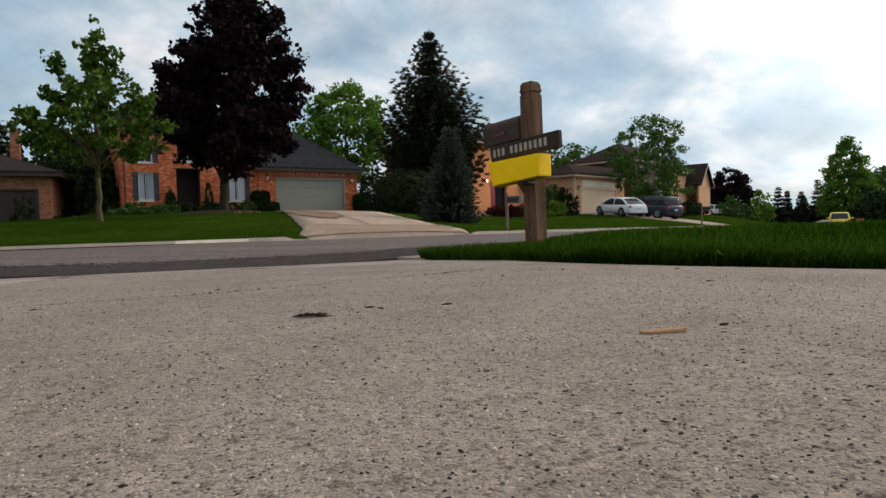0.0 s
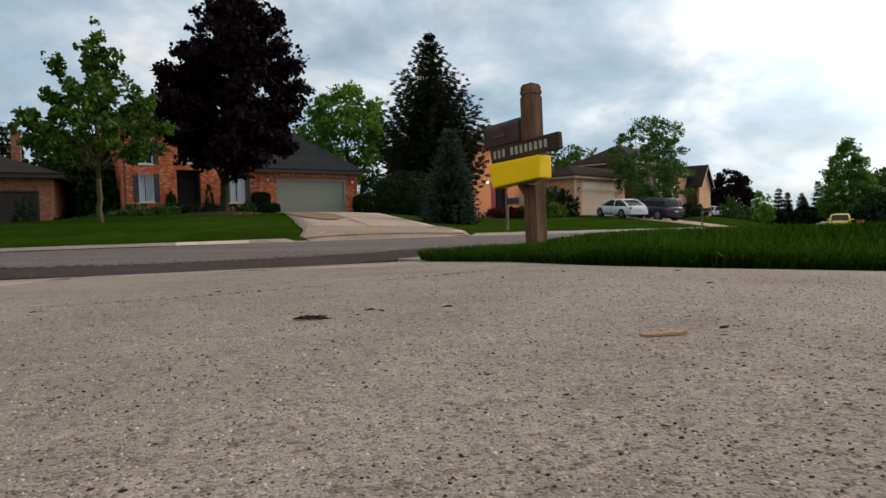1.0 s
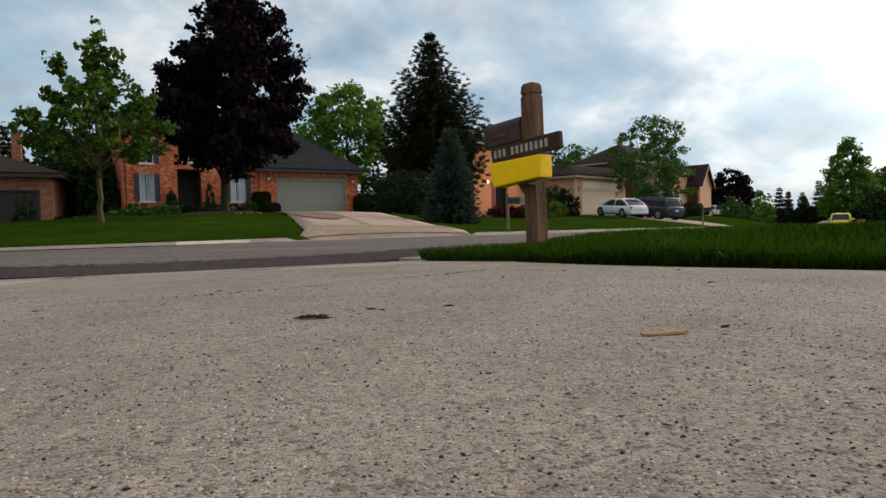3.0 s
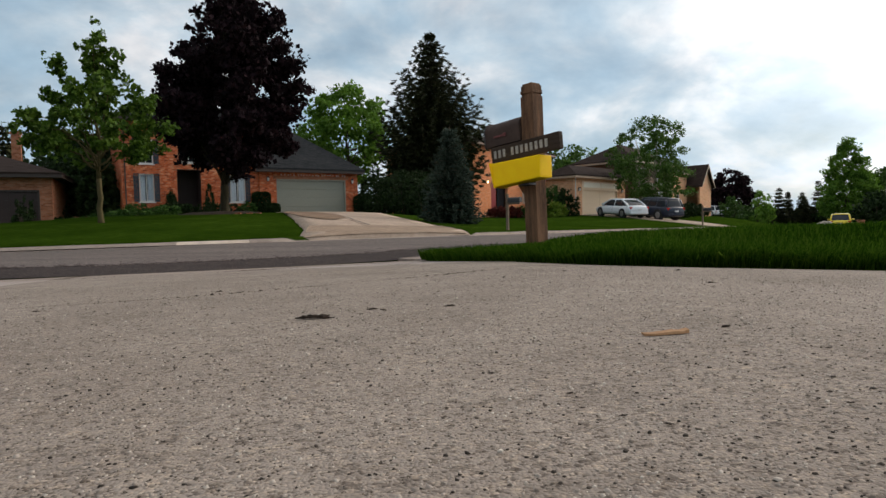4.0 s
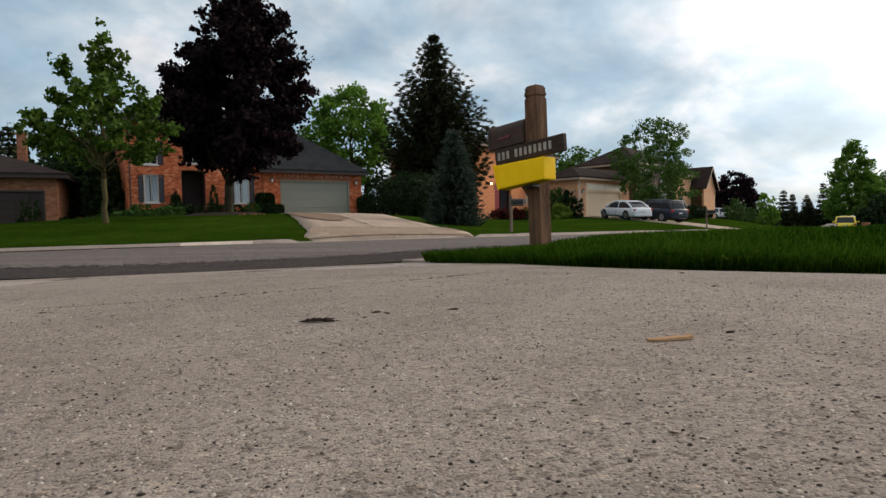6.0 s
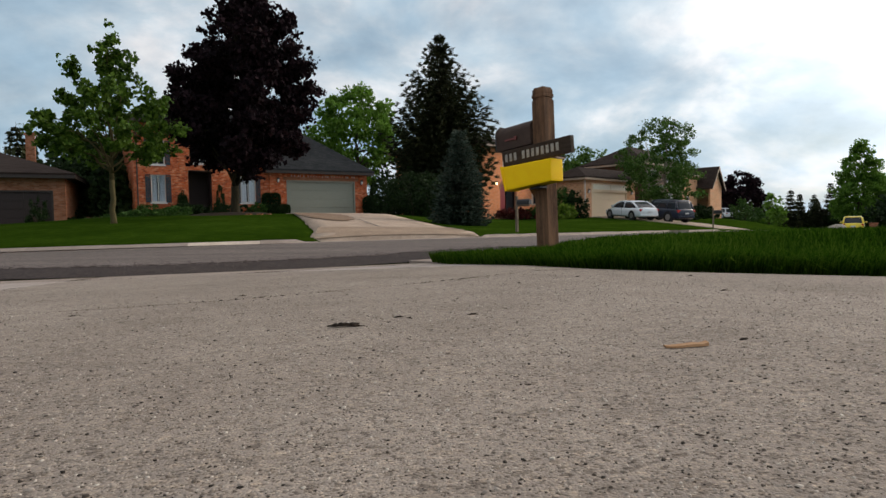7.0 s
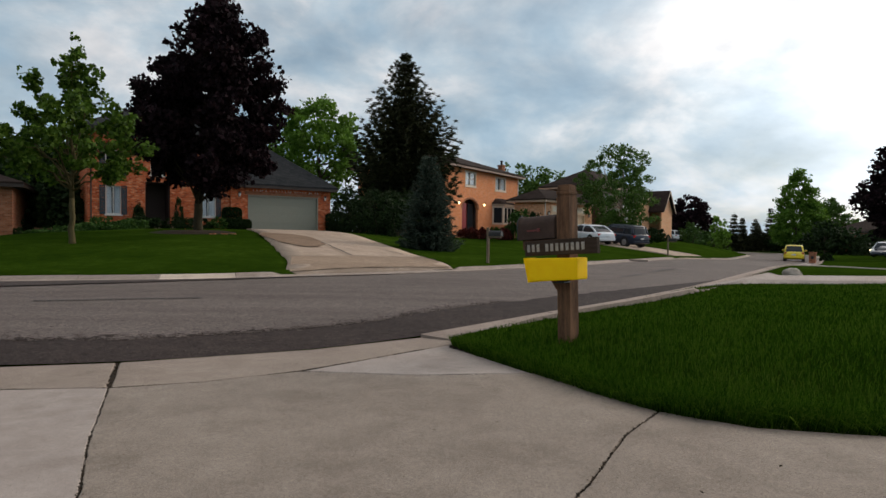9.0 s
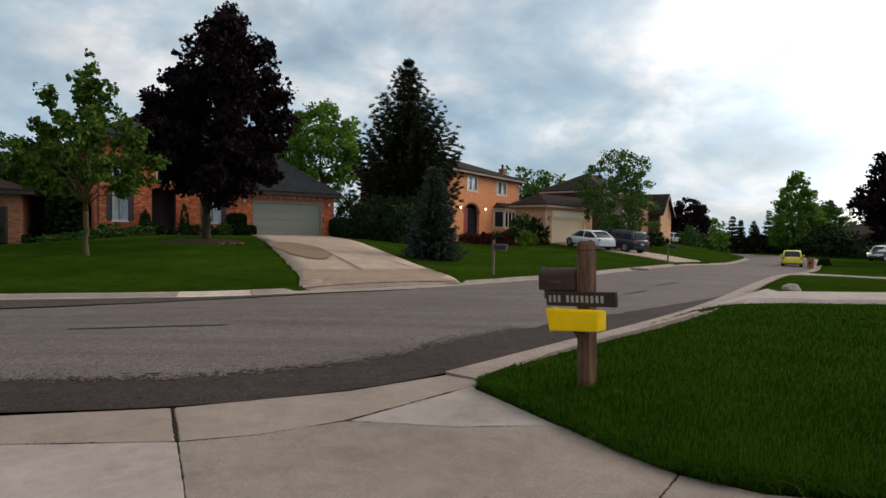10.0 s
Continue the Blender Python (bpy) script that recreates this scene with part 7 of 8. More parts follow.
def far_drives():
    land_slab("drive_far", ([(-4.0, 14.83), (-4.32, 16.5), (-5.7, 20), (-8.25, 27), (-10.4, 33), (-11.9, 36.7)], [(0.30, 17.93), (-0.3, 19.6), (-1.7, 23.5), (-4.0, 30), (-5.9, 35.2), (-7.5, 39.6)]),
              CONCRETE_FAR, "broad pale concrete drive up to a garage", "driveway", lift=0.045)
    land_slab("drive_tan", ([(15.6, 36.9), (14.6, 38.8), (13.0, 41), (11.0, 44), (9.6, 48.2)], [(21.4, 44.9), (19.2, 44.9), (17, 46.4), (15.0, 49.4), (13.3, 52.4)]),
              CONCRETE_FAR, "pale concrete drive rising to the tan house", "driveway")
    land_slab("drive_beside", ([(5.25, 12.35), (6.0, 12.75), (7.0, 13.15), (10.4, 13.5), (30, 13.9)], [(8.2, 15.9), (8.75, 16.05), (9.4, 16.2), (12.6, 16.3), (30, 16.3)]),
              CONCRETE_PALE, "pale concrete drive crossing the verge next door", "driveway", lift=0.03)
    land_slab("drive_beyond", ([(15.7, 26.3), (17.2, 27.4), (19, 28.2), (40, 29)], [(18.3, 29.8), (19.2, 30.0), (20.6, 30.4), (40, 31)]),
              CONCRETE_PALE, "pale concrete drive farther along the verge", "driveway", lift=0.04)
    bed = thing("flower_bed", pose(-10.6, 25.6, land1(-10.6, 25.6) + 0.0), "brown mulch bed round the foot of the purple maple", "mulch bed")
    g = Geo()
    n = 40
    ringp = [(2.0 * math.cos(6.283 * i / n) * (1 + 0.10 * math.sin(3 * i)), 1.55 * math.sin(6.283 * i / n)) for i in range(n)]
    base = land1(-10.6, 25.6)
    g.v = [(0, 0, 0.10)] + [(x * 0.6, y * 0.6, land1(-10.6 + x * 0.6, 25.6 + y * 0.6) - base + 0.08) for x, y in ringp] + [(x, y, land1(-10.6 + x, 25.6 + y) - base - 0.03) for x, y in ringp]
    g.f = [(0, 1 + i, 1 + (i + 1) % n) for i in range(n)] + [(1 + i, 1 + n + i, 1 + n + (i + 1) % n, 1 + (i + 1) % n) for i in range(n)]
    part("mulch", g, MULCH, bed, smooth=True)
    rs = random.Random(5)
    for i in range(3):
        a = -0.9 + i * 0.26 + rs.uniform(-0.05, 0.05)
        x, y = 1.98 * math.cos(a), 1.5 * math.sin(a)
        w, d, h = rs.uniform(0.08, 0.16), rs.uniform(0.06, 0.1), rs.uniform(0.02, 0.05)
        z = land1(-10.6 + x, 25.6 + y) - base
        part("edging_stone", Geo().prism([(x - w, z - 0.1), (x + w, z - 0.1), (x + w * 0.8, z + h), (x - w * 0.7, z + h * 0.8)], y - d, y + d), BRICK_BROWN, bed, bevel=0.02)
    def sheet(g, pts, lift):
        """A flat patch on the drive, fanned from its middle through an inner ring."""
        cx, cy = sum(p[0] for p in pts) / len(pts), sum(p[1] for p in pts) / len(pts)
        n = len(pts)
        ring = [(cx + (x - cx) * q, cy + (y - cy) * q) for q in (0.33, 0.66, 1.0) for x, y in pts]
        vs = [(cx, cy)] + ring
        fs = [(0, 1 + i, 1 + (i + 1) % n) for i in range(n)]
        for r in (0, 1):
            fs += [(1 + r * n + i, 1 + (r + 1) * n + i, 1 + (r + 1) * n + (i + 1) % n, 1 + r * n + (i + 1) % n) for i in range(n)]
        return g.add([(x, y, float(land_paved(x, y)[0]) + lift) for x, y in vs], fs)

    def along(u, v):
        """A point of the drive: u across from its left edge, v up its length."""
        l = np.array([(-4.0, 14.83), (-4.32, 16.5), (-5.7, 20), (-8.25, 27), (-10.4, 33), (-11.9, 36.7)])
        r = np.array([(0.30, 17.93), (-0.3, 19.6), (-1.7, 23.5), (-4.0, 30), (-5.9, 35.2), (-7.5, 39.6)])
        q = resample(l, 101)[int(v * 100)] * (1 - u) + resample(r, 101)[int(v * 100)] * u
        return float(q[0]), float(q[1])
    ring = []
    for i in range(44):
        a = 6.2832 * i / 44
        k = 1 + 0.07 * math.sin(3 * a + 1) + 0.04 * math.sin(7 * a)
        u, v = 0.95 * math.copysign(abs(math.cos(a)) ** 0.7, math.cos(a)) * k, 3.3 * math.copysign(abs(math.sin(a)) ** 0.8, math.sin(a)) * k
        ring.append((-5.85 + 0.91 * u - 0.42 * v, 23.2 + 0.42 * u + 0.91 * v))
    structure(part("drive_stain", sheet(Geo(), ring, 0.076), STAIN), "brown oil-stained patch of the far drive", "stain")
    apron = [along(u, 0.005) for u in (0.02, 0.25, 0.5, 0.75, 0.98)] + [along(0.985, v) for v in (0.06, 0.12)] + [(-0.75, 20.16), (-1.85, 19.23), (-2.81, 18.45), (-3.6, 17.86), (-4.42, 17.25)] + [along(0.015, v) for v in (0.06,)]
    structure(part("drive_apron", sheet(Geo(), apron, 0.074), CONCRETE_BROWN), "browner concrete apron at the foot of the far drive", "driveway")
    tar = Geo()

    def joint(p, q, w, lift=0.086):
        d = Vector((q[0] - p[0], q[1] - p[1])).normalized()
        nx, ny = -d.y * w, d.x * w
        pts = [(p[0] + (q[0] - p[0]) * i / 8, p[1] + (q[1] - p[1]) * i / 8) for i in range(9)]
        for (ax, ay), (bx, by) in zip(pts[:-1], pts[1:]):
            tar.add([(x, y, float(land_paved(x, y)[0]) + lift) for x, y in ((ax - nx, ay - ny), (bx - nx, by - ny), (bx + nx, by + ny), (ax + nx, ay + ny))], [(0, 1, 2, 3)])
    joint((-4.5, 22.15), (-2.81, 18.45), 0.03)
    joint((-4.45, 17.23), (-2.81, 18.45), 0.012)
    joint((-2.81, 18.45), (-0.6, 20.28), 0.012)
    joint(along(0.80, 0.205), along(0.99, 0.06), 0.03)
    structure(part("drive_joint", tar, TAR), "dark joint lines across the far drive", "joint")
    seal = Geo()
    for pts, w in (([(-6.0, 8.48), (-5.4, 8.58), (-4.7, 8.72), (-3.8, 8.93)], 0.035), ([(4.44, 14.8), (5.44, 15.98)], 0.04), ([(6.45, 17.95), (7.2, 18.85), (7.9, 19.7)], 0.05), ([(-9.2, 8.2), (-7.1, 8.72)], 0.03)):
        for (ax, ay), (bx, by) in zip(pts[:-1], pts[1:]):
            d = Vector((bx - ax, by - ay)).normalized()
            nx, ny = -d.y * w, d.x * w
            seal.add([(x, y, float(road_z(x, y)) + 0.077) for x, y in ((ax - nx, ay - ny), (bx - nx, by - ny), (bx + nx, by + ny), (ax + nx, ay + ny))], [(0, 1, 2, 3)])
    structure(part("crack_seal", seal, TAR), "black tar line sealing a crack in the street", "tar line")


# ---- the mailbox by the drive ----
def build_mailbox():
    root = thing("mailbox_post", frame_of((0.835, 5.13, -0.10), (0.68, -0.73)) @ pose(0, 0, 0, 0, -1.8, 0), "leaning timber post with mailbox, name board and yellow newspaper tube", "mailbox")
    sag = pose(0, 0, 0.85) @ pose(0, 0, 0, 0, -2.4, 0) @ pose(0, 0, -0.85)      # what the post carries droops towards the street

    def drooped(g):
        g.v = [tuple(sag @ Vector(p)) for p in g.v]
        return g
    w = 0.065
    post = Geo()
    for z0, z1, k in ((-0.3, 1.285, 1.0), (1.285, 1.305, 0.9), (1.305, 1.335, 1.0), (1.335, 1.375, 0.93)):
        post.box(-w * k, w * k, -w * k, w * k, z0, z1)
    p = part("post", post, WOOD_POST, root, bevel=0.007)
    part("cap", Geo().box(-w * 0.8, w * 0.8, -w * 0.8, w * 0.8, 1.3755, 1.39), WOOD_POST, p, bevel=0.006)
    part("arm", drooped(Geo().box(-0.45, -0.066, -0.045, 0.045, 0.845, 0.93)), WOOD_POST, root, bevel=0.005)
    part("brace", Geo().prism([(-0.066, 0.44), (-0.066, 0.53), (-0.15, 0.62), (-0.20, 0.62)], -0.035, 0.035), WOOD_POST, root, bevel=0.004)
    # mailbox body: a half-round tunnel of sheet metal
    x0, x1, hw, z0, zs = -0.465, -0.07, 0.085, 0.935, 1.06
    n = 12
    arch = [(-hw, z0)] + [(-hw * math.cos(math.pi * i / n), zs + hw * math.sin(math.pi * i / n)) for i in range(n + 1)] + [(hw, z0)]
    m = len(arch)

    def tunnel(xs, scales):
        g = Geo()
        for x, k in zip(xs, scales):
            g.v += [(x, y * k, z0 + (z - z0) * k) for y, z in arch]
        for i in range(len(xs) - 1):
            for j in range(m):
                a, b = i * m + j, i * m + (j + 1) % m
                g.f.append((a, a + m, b + m, b))
        g.f += [tuple(range(m)), tuple((len(xs) - 1) * m + j for j in reversed(range(m)))]
        return drooped(g)
    box = part("mailbox", tunnel((x0, x0 + 0.018, x0 + 0.0185, x1), (1.04, 1.04, 1.0, 1.0)), MAIL_METAL, root, "dull brown sheet-metal mailbox with a rounded top")
    part("door", tunnel((x0 - 0.012, x0 - 0.001), (1.06, 1.06)), METAL_DARK, box, "dark lid of the mailbox")
    part("latch", drooped(Geo().box(x0 - 0.03, x0 - 0.013, -0.012, 0.012, zs + hw * 0.9, zs + hw * 1.25)), METAL_DARK, box, bevel=0.003)
    part("flag", drooped(Geo().box(-0.36, -0.22, -hw - 0.008, -hw - 0.002, 1.005, 1.02).box(-0.25, -0.22, -hw - 0.009, -hw - 0.001, 1.0, 1.03)), RED_PAINT, box, "faded red signal flag, lowered")
    # name board on the near side of the post, its lettering worn to pale bars
    bx0, bx1, bz0, bz1, by = -0.378, 0.36, 0.785, 0.92, -0.067
    board = part("name_board", drooped(Geo().box(bx0, bx1, by - 0.045, by, bz0, bz1)), WOOD_SIGN, root, "dark wooden board with worn white lettering", bevel=0.006)
    x = bx0 + 0.03
    for k in range(12):
        wd = 0.029 if k != 3 else 0.020
        if k != 3:
            part("letter_bar", drooped(Geo().box(x, x + wd, by - 0.0485, by - 0.0455, bz0 + 0.036, bz1 - 0.034)), WHITE_PAINT, board, bevel=0.001)
        x += wd + 0.023
    # yellow newspaper tube with a slanted mouth towards the street
    y0, y1 = -0.225, -0.068
    t = part("newspaper_tube", drooped(Geo().prism([(-0.262, 0.560), (0.232, 0.575), (0.240, 0.755), (-0.300, 0.765)], y0, y1)), YELLOW, root, "bright yellow plastic newspaper tube", bevel=0.016)
    part("rim", drooped(Geo().add([(-0.307, y0 - 0.004, 0.768), (-0.307, y1 + 0.002, 0.768), (-0.268, y1 + 0.002, 0.556), (-0.268, y0 - 0.004, 0.556),
                                   (-0.291, y0 - 0.004, 0.770), (-0.291, y1 + 0.002, 0.770), (-0.253, y1 + 0.002, 0.556), (-0.253, y0 - 0.004, 0.556)],
                                  [(0, 1, 2, 3), (7, 6, 5, 4), (0, 4, 5, 1), (1, 5, 6, 2), (2, 6, 7, 3), (3, 7, 4, 0)])), YELLOW, t)
    part("bracket", drooped(Geo().box(-0.05, 0.06, -0.16, -0.066, 0.544, 0.559)), METAL_DARK, root)


def small_mailbox(x, y, ax, ay, label):
    m = frame_of(on_land(x, y), (ax, ay))
    r = thing("street_mailbox", m, label, "mailbox", "mailboxes across the street")
    part("post", Geo().box(-0.04, 0.04, -0.04, 0.04, -0.2, 1.22), POST_PALE, r, bevel=0.006)
    part("arm", Geo().box(-0.50, -0.041, -0.035, 0.035, 0.86, 0.92), POST_PALE, r)
    n, hw, z0, zs = 10, 0.085, 0.922, 1.02
    arch = [(-hw, z0)] + [(-hw * math.cos(math.pi * i / n), zs + hw * math.sin(math.pi * i / n)) for i in range(n + 1)] + [(hw, z0)]
    g, k = Geo(), len(arch)
    g.v = [(xx, yy, zz) for xx in (-0.54, -0.06) for yy, zz in arch]
    g.f = [tuple(reversed(range(k))), tuple(k + j for j in range(k))] + [(j, (j + 1) % k, (j + 1) % k + k, j + k) for j in range(k)]
    b = part("mailbox", g, METAL_DARK, r, "black metal mailbox")
    part("flag", Geo().box(-0.40, -0.27, -hw - 0.012, -hw - 0.004, 1.0, 1.02), RED_PAINT, b)
    part("number_bar", Geo().box(-0.30, -0.13, -hw - 0.009, -hw - 0.003, 0.99, 1.03), WHITE_PAINT, b)


def boulder(name, at, size, label, seed):
    bm = bmesh.new()
    bmesh.ops.create_icosphere(bm, subdivisions=3, radius=1)
    for v in bm.verts:
        q = 1 + 0.22 * noise.noise(v.co * 1.4 + Vector((seed, 0, 0))) + 0.07 * noise.noise(v.co * 4)
        v.co = Vector((v.co.x * size[0], v.co.y * size[1], v.co.z * size[2])) * q
    me = bpy.data.meshes.new(name)
    bm.to_mesh(me)
    bm.free()
    me.materials.append(ROCK)
    me.polygons.foreach_set("use_smooth", [True] * len(me.polygons))
    ob = new(name, me)
    ob.matrix_world = pose(*at, 0, 0, seed * 40)
    return tagged(ob, label, "rock")


def street_things():
    small_mailbox(1.60, 20.3, -0.8, 0.6, "black mailbox on a thin timber post by the far curb")
    small_mailbox(14.6, 36.9, -0.8, 0.6, "black mailbox at the foot of the tan house drive")
    boulder("boulder", on_land(10.1, 16.85, 0.03), (0.34, 0.24, 0.20), "pale rounded boulder on the grass verge", 2)
    boulder("boulder", on_land(18.2, 30.9, 0.05), (0.55, 0.3, 0.16), "low grey boulder beside a drive", 3)
    p = thing("brick_mailbox", pose(*on_land(30.4, 46.8), 0, 0, 50), "red-brown brick mailbox pillar beside the verge", "mailbox")
    part("pillar", Geo().box(-0.23, 0.23, -0.23, 0.23, -0.3, 1.15), BRICK_BROWN, p)
    part("cap", Geo().box(-0.27, 0.27, -0.27, 0.27, 1.152, 1.23), BRICK_BROWN, p, bevel=0.01)
    part("mailbox", Geo().box(-0.29, -0.231, -0.09, 0.09, 0.7, 0.92), METAL_DARK, p)
    o = thing("garden_ornament", pose(*on_land(-22.3, 34.5)), "small white garden ornament by the brick wall", "ornament")
    part("figure", Geo().tube([(0, 0, 0), (0, 0, 0.15), (0, 0, 0.34), (0.02, 0, 0.46), (0.02, 0, 0.56)], [0.22, 0.20, 0.14, 0.10, 0.04], 10), TRIM_WHITE, o, smooth=True)
    f = thing("garden_fence", frame_of(on_land(-20.9, 31.0), (0.95, 0.3)), "low weathered rail fence between two gardens", "fence")
    for i in range(4):
        part("fence_post", Geo().box(i * 0.7 - 0.04, i * 0.7 + 0.04, -0.04, 0.04, -0.2, 0.5), WOOD_POST, f)
    for z in (0.2, 0.4):
        part("rail", Geo().box(0, 2.1, -0.02, 0.02, z, z + 0.07), WOOD_POST, f)
    d = thing("storm_drain", pose(-0.1, 17.75, float(road_z(-0.1, 17.75)) + 0.03, 0, 0, 40), "rusty iron storm drain set in the far gutter", "drain")
    part("frame", Geo().box(-0.32, 0.32, -0.2, -0.16, 0, 0.03).box(-0.32, 0.32, 0.16, 0.2, 0, 0.03).box(-0.32, -0.28, -0.16, 0.16, 0, 0.03).box(0.28, 0.32, -0.16, 0.16, 0, 0.03), METAL_DARK, d)
    for i in range(6):
        part("bar", Geo().box(-0.25 + i * 0.1, -0.21 + i * 0.1, -0.16, 0.16, 0, 0.026), METAL_DARK, d)


# ---- litter on the drive ----
def litter():
    def put(name, x, y, g, mat, label, category, turn=0.0):
        ob = part(name, g, mat, None, label)
        ob.matrix_world = pose(x, y, near_slope(x, y) + 0.0006, math.degrees(math.atan(-0.05)), math.degrees(-math.atan(0.022)), turn)
        tagged(ob, label, category)
    r2 = random.Random(8)

    def splinter(length, width, thick):
        """A split chip of wood: blunt, broken ends and a ridged back."""
        g, n = Geo(), 7
        for i in range(n):
            t = i / (n - 1)
            w = width * (0.62 if i in (0, n - 1) else 1.0) * r2.uniform(0.85, 1.1) / 2
            h, o = thick * r2.uniform(0.75, 1.1) * (0.7 + 0.5 * t), r2.uniform(-0.06, 0.06) * width
            x = (t - 0.5) * length
            g.v += [(x, o - w, 0), (x + 0.001, o + w, 0), (x, o + w * 0.9, h * 0.6), (x - 0.001, o + w * 0.1, h), (x, o - w * 0.9, h * 0.75)]
        for i in range(n - 1):
            for j in range(5):
                a, b = i * 5 + j, i * 5 + (j + 1) % 5
                g.f.append((a, b, b + 5, a + 5))
        g.f += [(4, 3, 2, 1, 0), tuple((n - 1) * 5 + j for j in range(5))]
        return g

    def husk(length, width, thick):
        """Crumpled shreds lying over one another."""
        g = Geo()
        for _ in range(5):
            q = sliver(length * r2.uniform(0.45, 0.9), width * r2.uniform(0.4, 0.8), thick * r2.uniform(0.6, 1.2), thick * 0.3)
            g.add(q.v, q.f, pose(r2.uniform(-0.22, 0.22) * length, r2.uniform(-0.25, 0.25) * width, thick * r2.uniform(0, 0.4), r2.uniform(-14, 14), r2.uniform(-5, 5), r2.uniform(-22, 22)))
        return g

    def sliver(length, width, thick, curl=0.0, n=9):
        g = Geo()
        for i in range(n):
            t = i / (n - 1)
            x = (t - 0.5) * length
            w = width * (math.sin(math.pi * min(max(t, 0.04), 0.96)) ** 0.8) * r2.uniform(0.6, 1.2) / 2
            z = curl * (2 * t - 1) ** 2
            h, o = thick * r2.uniform(0.4, 1.2) * (0.3 + math.sin(math.pi * t)) * 0.8, r2.uniform(-0.12, 0.12) * width
            g.v += [(x, o - w, z), (x, o + w, z), (x, o + w * 0.6, z + h), (x, o - w * 0.6, z + h)]
        for i in range(n - 1):
            for j in range(4):
                a, b = i * 4 + j, i * 4 + (j + 1) % 4
                g.f.append((a, b, b + 4, a + 4))
        g.f += [(3, 2, 1, 0), tuple((n - 1) * 4 + j for j in range(4))]
        return g
    put("wood_chip", 0.412, 0.648, splinter(0.036, 0.011, 0.0030), CHIP, "tan split wood chip lying on the concrete", "wood chip", 8)
    put("seed_husk", 0.080, 0.86, husk(0.042, 0.014, 0.0034), HUSK, "dark dried seed husk lying on the concrete", "husk", 4)
    for x, y, s, t in ((0.135, 0.945, 0.009, 20), (0.152, 0.93, 0.007, -40), (0.235, 0.95, 0.010, 5), (0.47, 0.675, 0.007, 30), (-0.33, 1.55, 0.012, 10), (0.75, 1.4, 0.012, 15), (0.35, 1.7, 0.012, 80), (1.0, 2.3, 0.016, 30), (0.55, 2.0, 0.013, 110)):
        put("bark_crumb", x, y, sliver(s * 1.6, s * 0.6, s * 0.22), HUSK, "small dark crumb of bark on the concrete", "debris", t)
    put("leaf_fragment", -0.20, 0.438, sliver(0.036, 0.024, 0.0012, 0.002), LEAF_TAN, "curled orange-tan leaf fragment on the concrete", "leaf", -22)
    put("seed_cluster", -0.165, 0.346, husk(0.020, 0.014, 0.0036), HUSK, "dark crumpled seed cluster on the concrete", "debris", 40)
    crumbs = [(0.13, 0.888, 0.008), (0.198, 0.677, 0.0042), (0.217, 0.643, 0.0039), (0.267, 0.547, 0.0041), (0.273, 0.523, 0.0043), (0.309, 0.471, 0.0041), (0.31, 0.445, 0.0023), (0.324, 0.431, 0.004), (0.338, 0.418, 0.0039), (0.391, 0.528, 0.0026), (0.453, 0.635, 0.0055), (0.425, 0.51, 0.0031), (0.446, 0.545, 0.0034), (0.486, 0.566, 0.0043), (0.423, 0.459, 0.0036), (0.42, 0.44, 0.0038)]
    crumbs += [(0.363, 0.399, 0.0031), (0.039, 0.493, 0.0043), (0.103, 0.528, 0.0032), (0.084, 0.599, 0.0038), (0.388, 0.387, 0.0027), (-0.459, 1.134, 0.0153), (-0.274, 1.031, 0.0088)]
    for x, y, s in crumbs:
        put("bark_crumb", x, y, sliver(s, s * 0.55, s * 0.12, s * 0.04, 7), HUSK, "small dark crumb of bark on the concrete", "debris", r2.uniform(-40, 40))
    # exposed sand grains, thickest where they are seen closest
    rng = np.random.default_rng(9)
    n = 75000
    d = 0.09 + 2.9 * rng.random(n) ** 2.5
    a = rng.uniform(radians(28), radians(152), n)
    x, y = 0.26 + np.cos(a) * d * 1.15, 0.12 + np.sin(a) * d
    s = np.minimum(rng.gamma(3.5, 0.00013, n) + 0.00022, 0.0014) * np.clip(0.7 + d * 0.7, 0.7, 1.7)
    # a rounded, uneven grain: two rings of four corners, the upper one drawn in and turned
    ring = np.array([(1, 0), (0, 1), (-1, 0), (0, -1)], float)
    skew = np.array([(0.55, 0.45), (-0.45, 0.55), (-0.55, -0.45), (0.45, -0.55)], float)
    grain = np.concatenate([np.column_stack([ring, np.full(4, -0.15)]), np.column_stack([skew, np.full(4, 0.55)])])
    jit = grain[None] * rng.uniform(0.65, 1.25, (n, 8, 1)) + rng.normal(0, 0.12, (n, 8, 3))
    ang = rng.uniform(0, 6.28, n)
    c, q = np.cos(ang)[:, None], np.sin(ang)[:, None]
    long = rng.uniform(0.8, 1.5, (n, 1))
    jit = np.stack([jit[..., 0] * long * c - jit[..., 1] * q, jit[..., 0] * long * q + jit[..., 1] * c, jit[..., 2]], 2) * s[:, None, None]
    base = np.column_stack([x, y, near_slope(x, y)])
    v = (base[:, None] + jit).reshape(-1, 3)
    tri = np.array([(0, 1, 4), (1, 5, 4), (1, 2, 5), (2, 6, 5), (2, 3, 6), (3, 7, 6), (3, 0, 7), (0, 4, 7), (4, 5, 6), (4, 6, 7)])
    f = (tri[None] + (np.arange(n) * 8)[:, None, None]).reshape(-1, 3)
    tagged(raw_mesh("grit", v, f, GRIT), "loose sand grains and tiny stones on the concrete", "grit", kind="stuff")


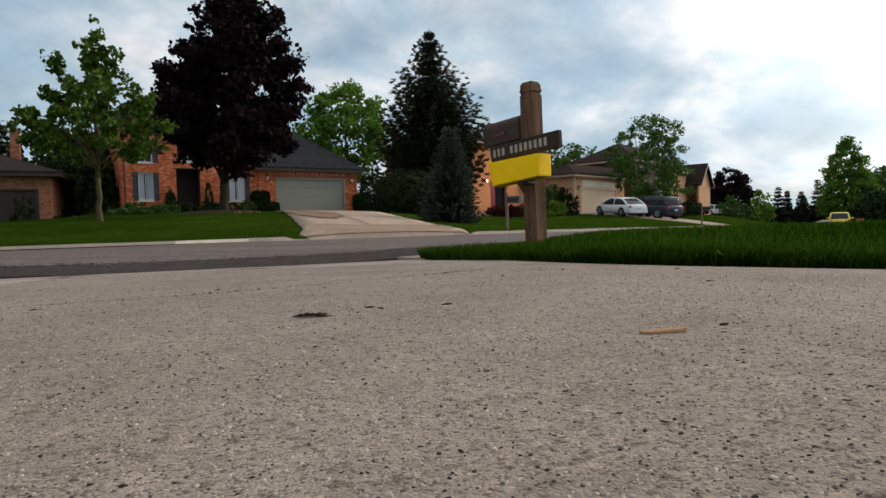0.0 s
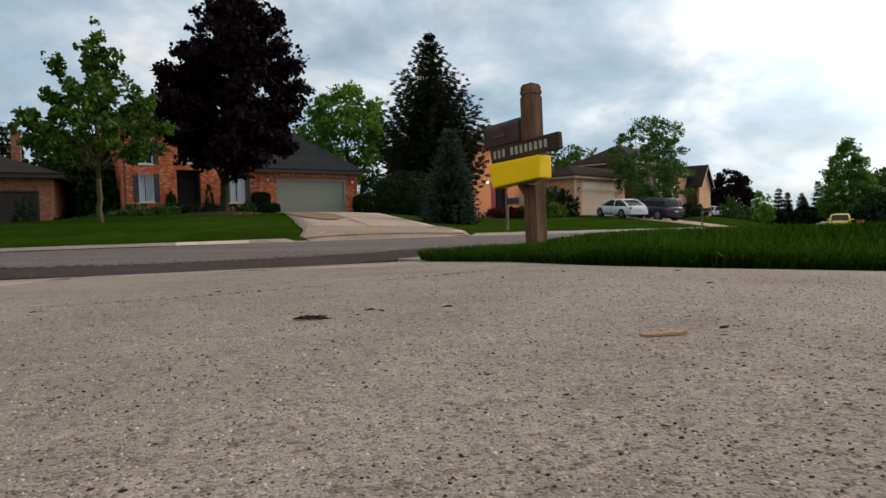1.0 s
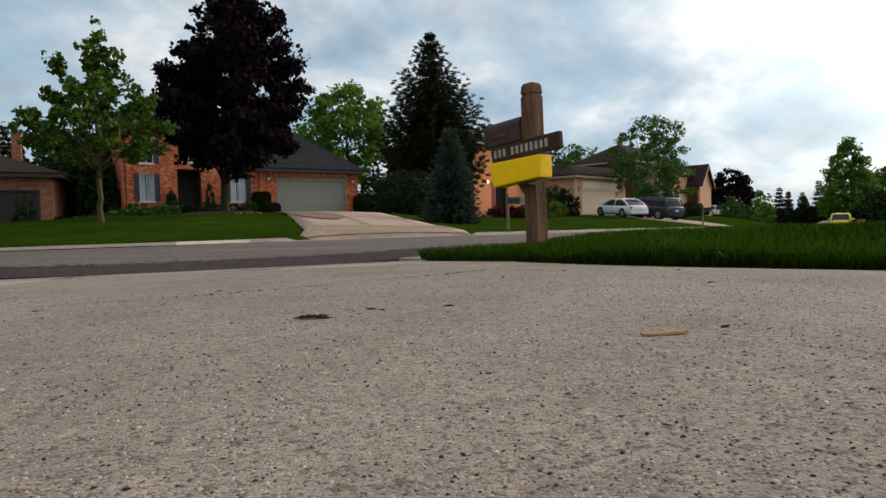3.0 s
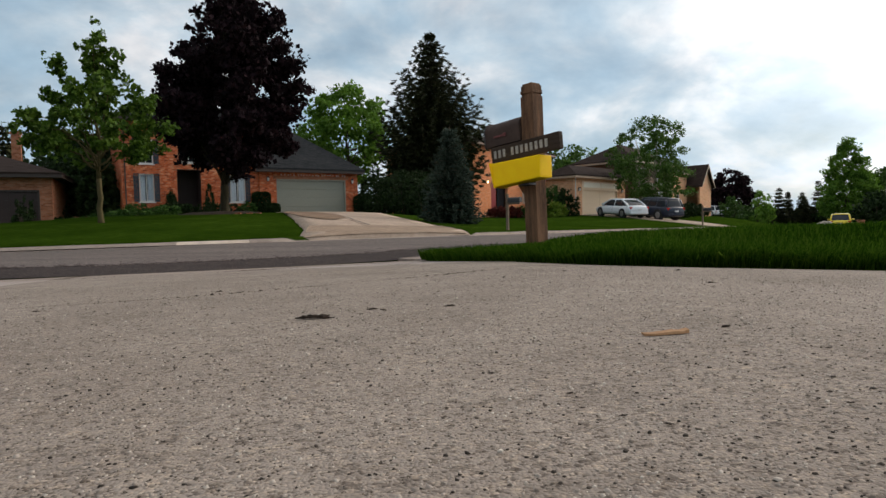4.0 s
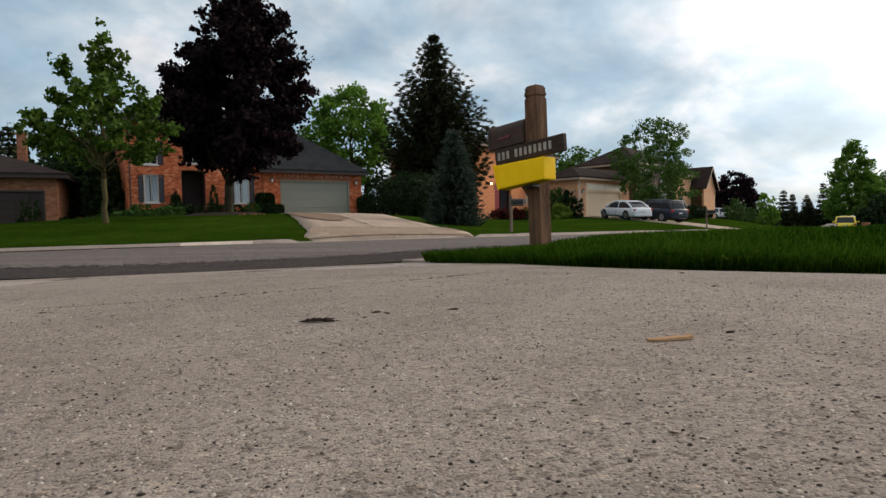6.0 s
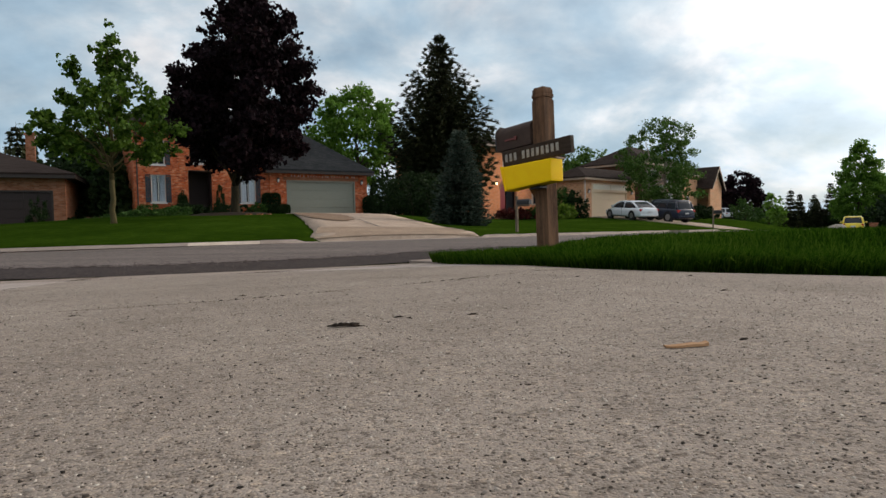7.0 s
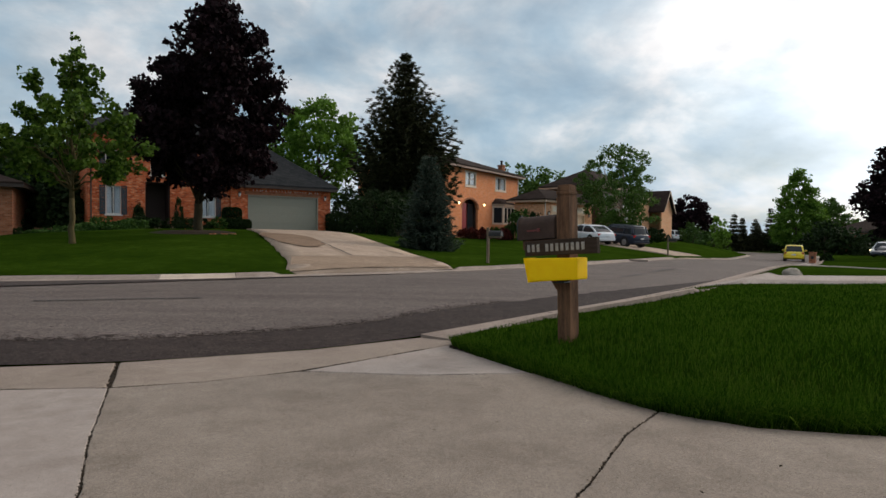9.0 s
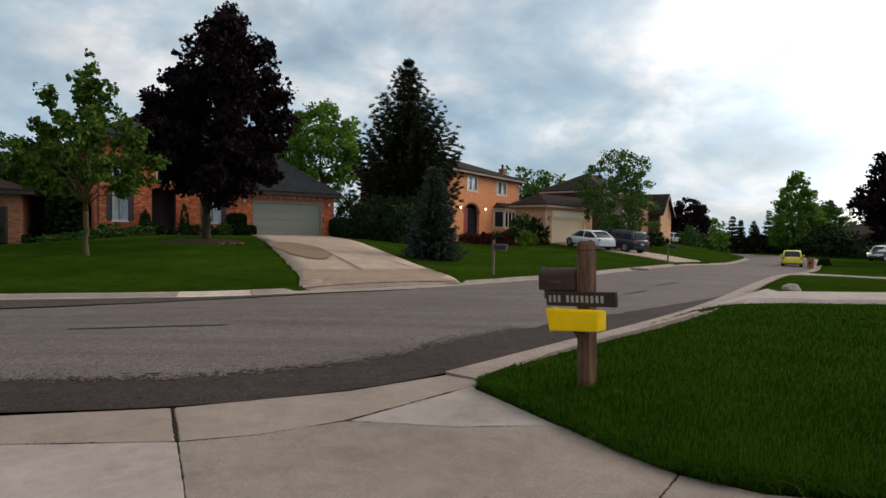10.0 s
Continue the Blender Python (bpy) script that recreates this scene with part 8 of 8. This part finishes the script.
STAIN = concrete("stained_concrete", (0.60, 0.50, 0.42), 0.5)
CONCRETE_BROWN = concrete("brown_concrete", (0.76, 0.69, 0.62), 0.7)
LEAF_TAN = surface("tan_dry_leaf", (0.30, 0.12, 0.04), (0.52, 0.25, 0.09), 80.0, 0.75, 500.0, 0.0006)
# shade of unlit rooms, put into the colour of the window backing
ROOM_SHADE = plain("room_shade_panel", (0.02, 0.02, 0.022), 0.9)


def clear_pane():
    m, nt, b = material("see_through_pane")
    b.inputs["Base Color"].default_value = (0.92, 0.95, 0.97, 1)
    b.inputs["Roughness"].default_value = 0.02
    b.inputs["Transmission Weight"].default_value = 1.0
    b.inputs["IOR"].default_value = 1.3
    return m


PANE_CLEAR = clear_pane()

house_a()
house_b()
house_c()
house_d()
house_e()
house_l()
far_drives()
plant_trees()
plant_shrubs()
park_cars()
build_mailbox()
street_things()
litter()
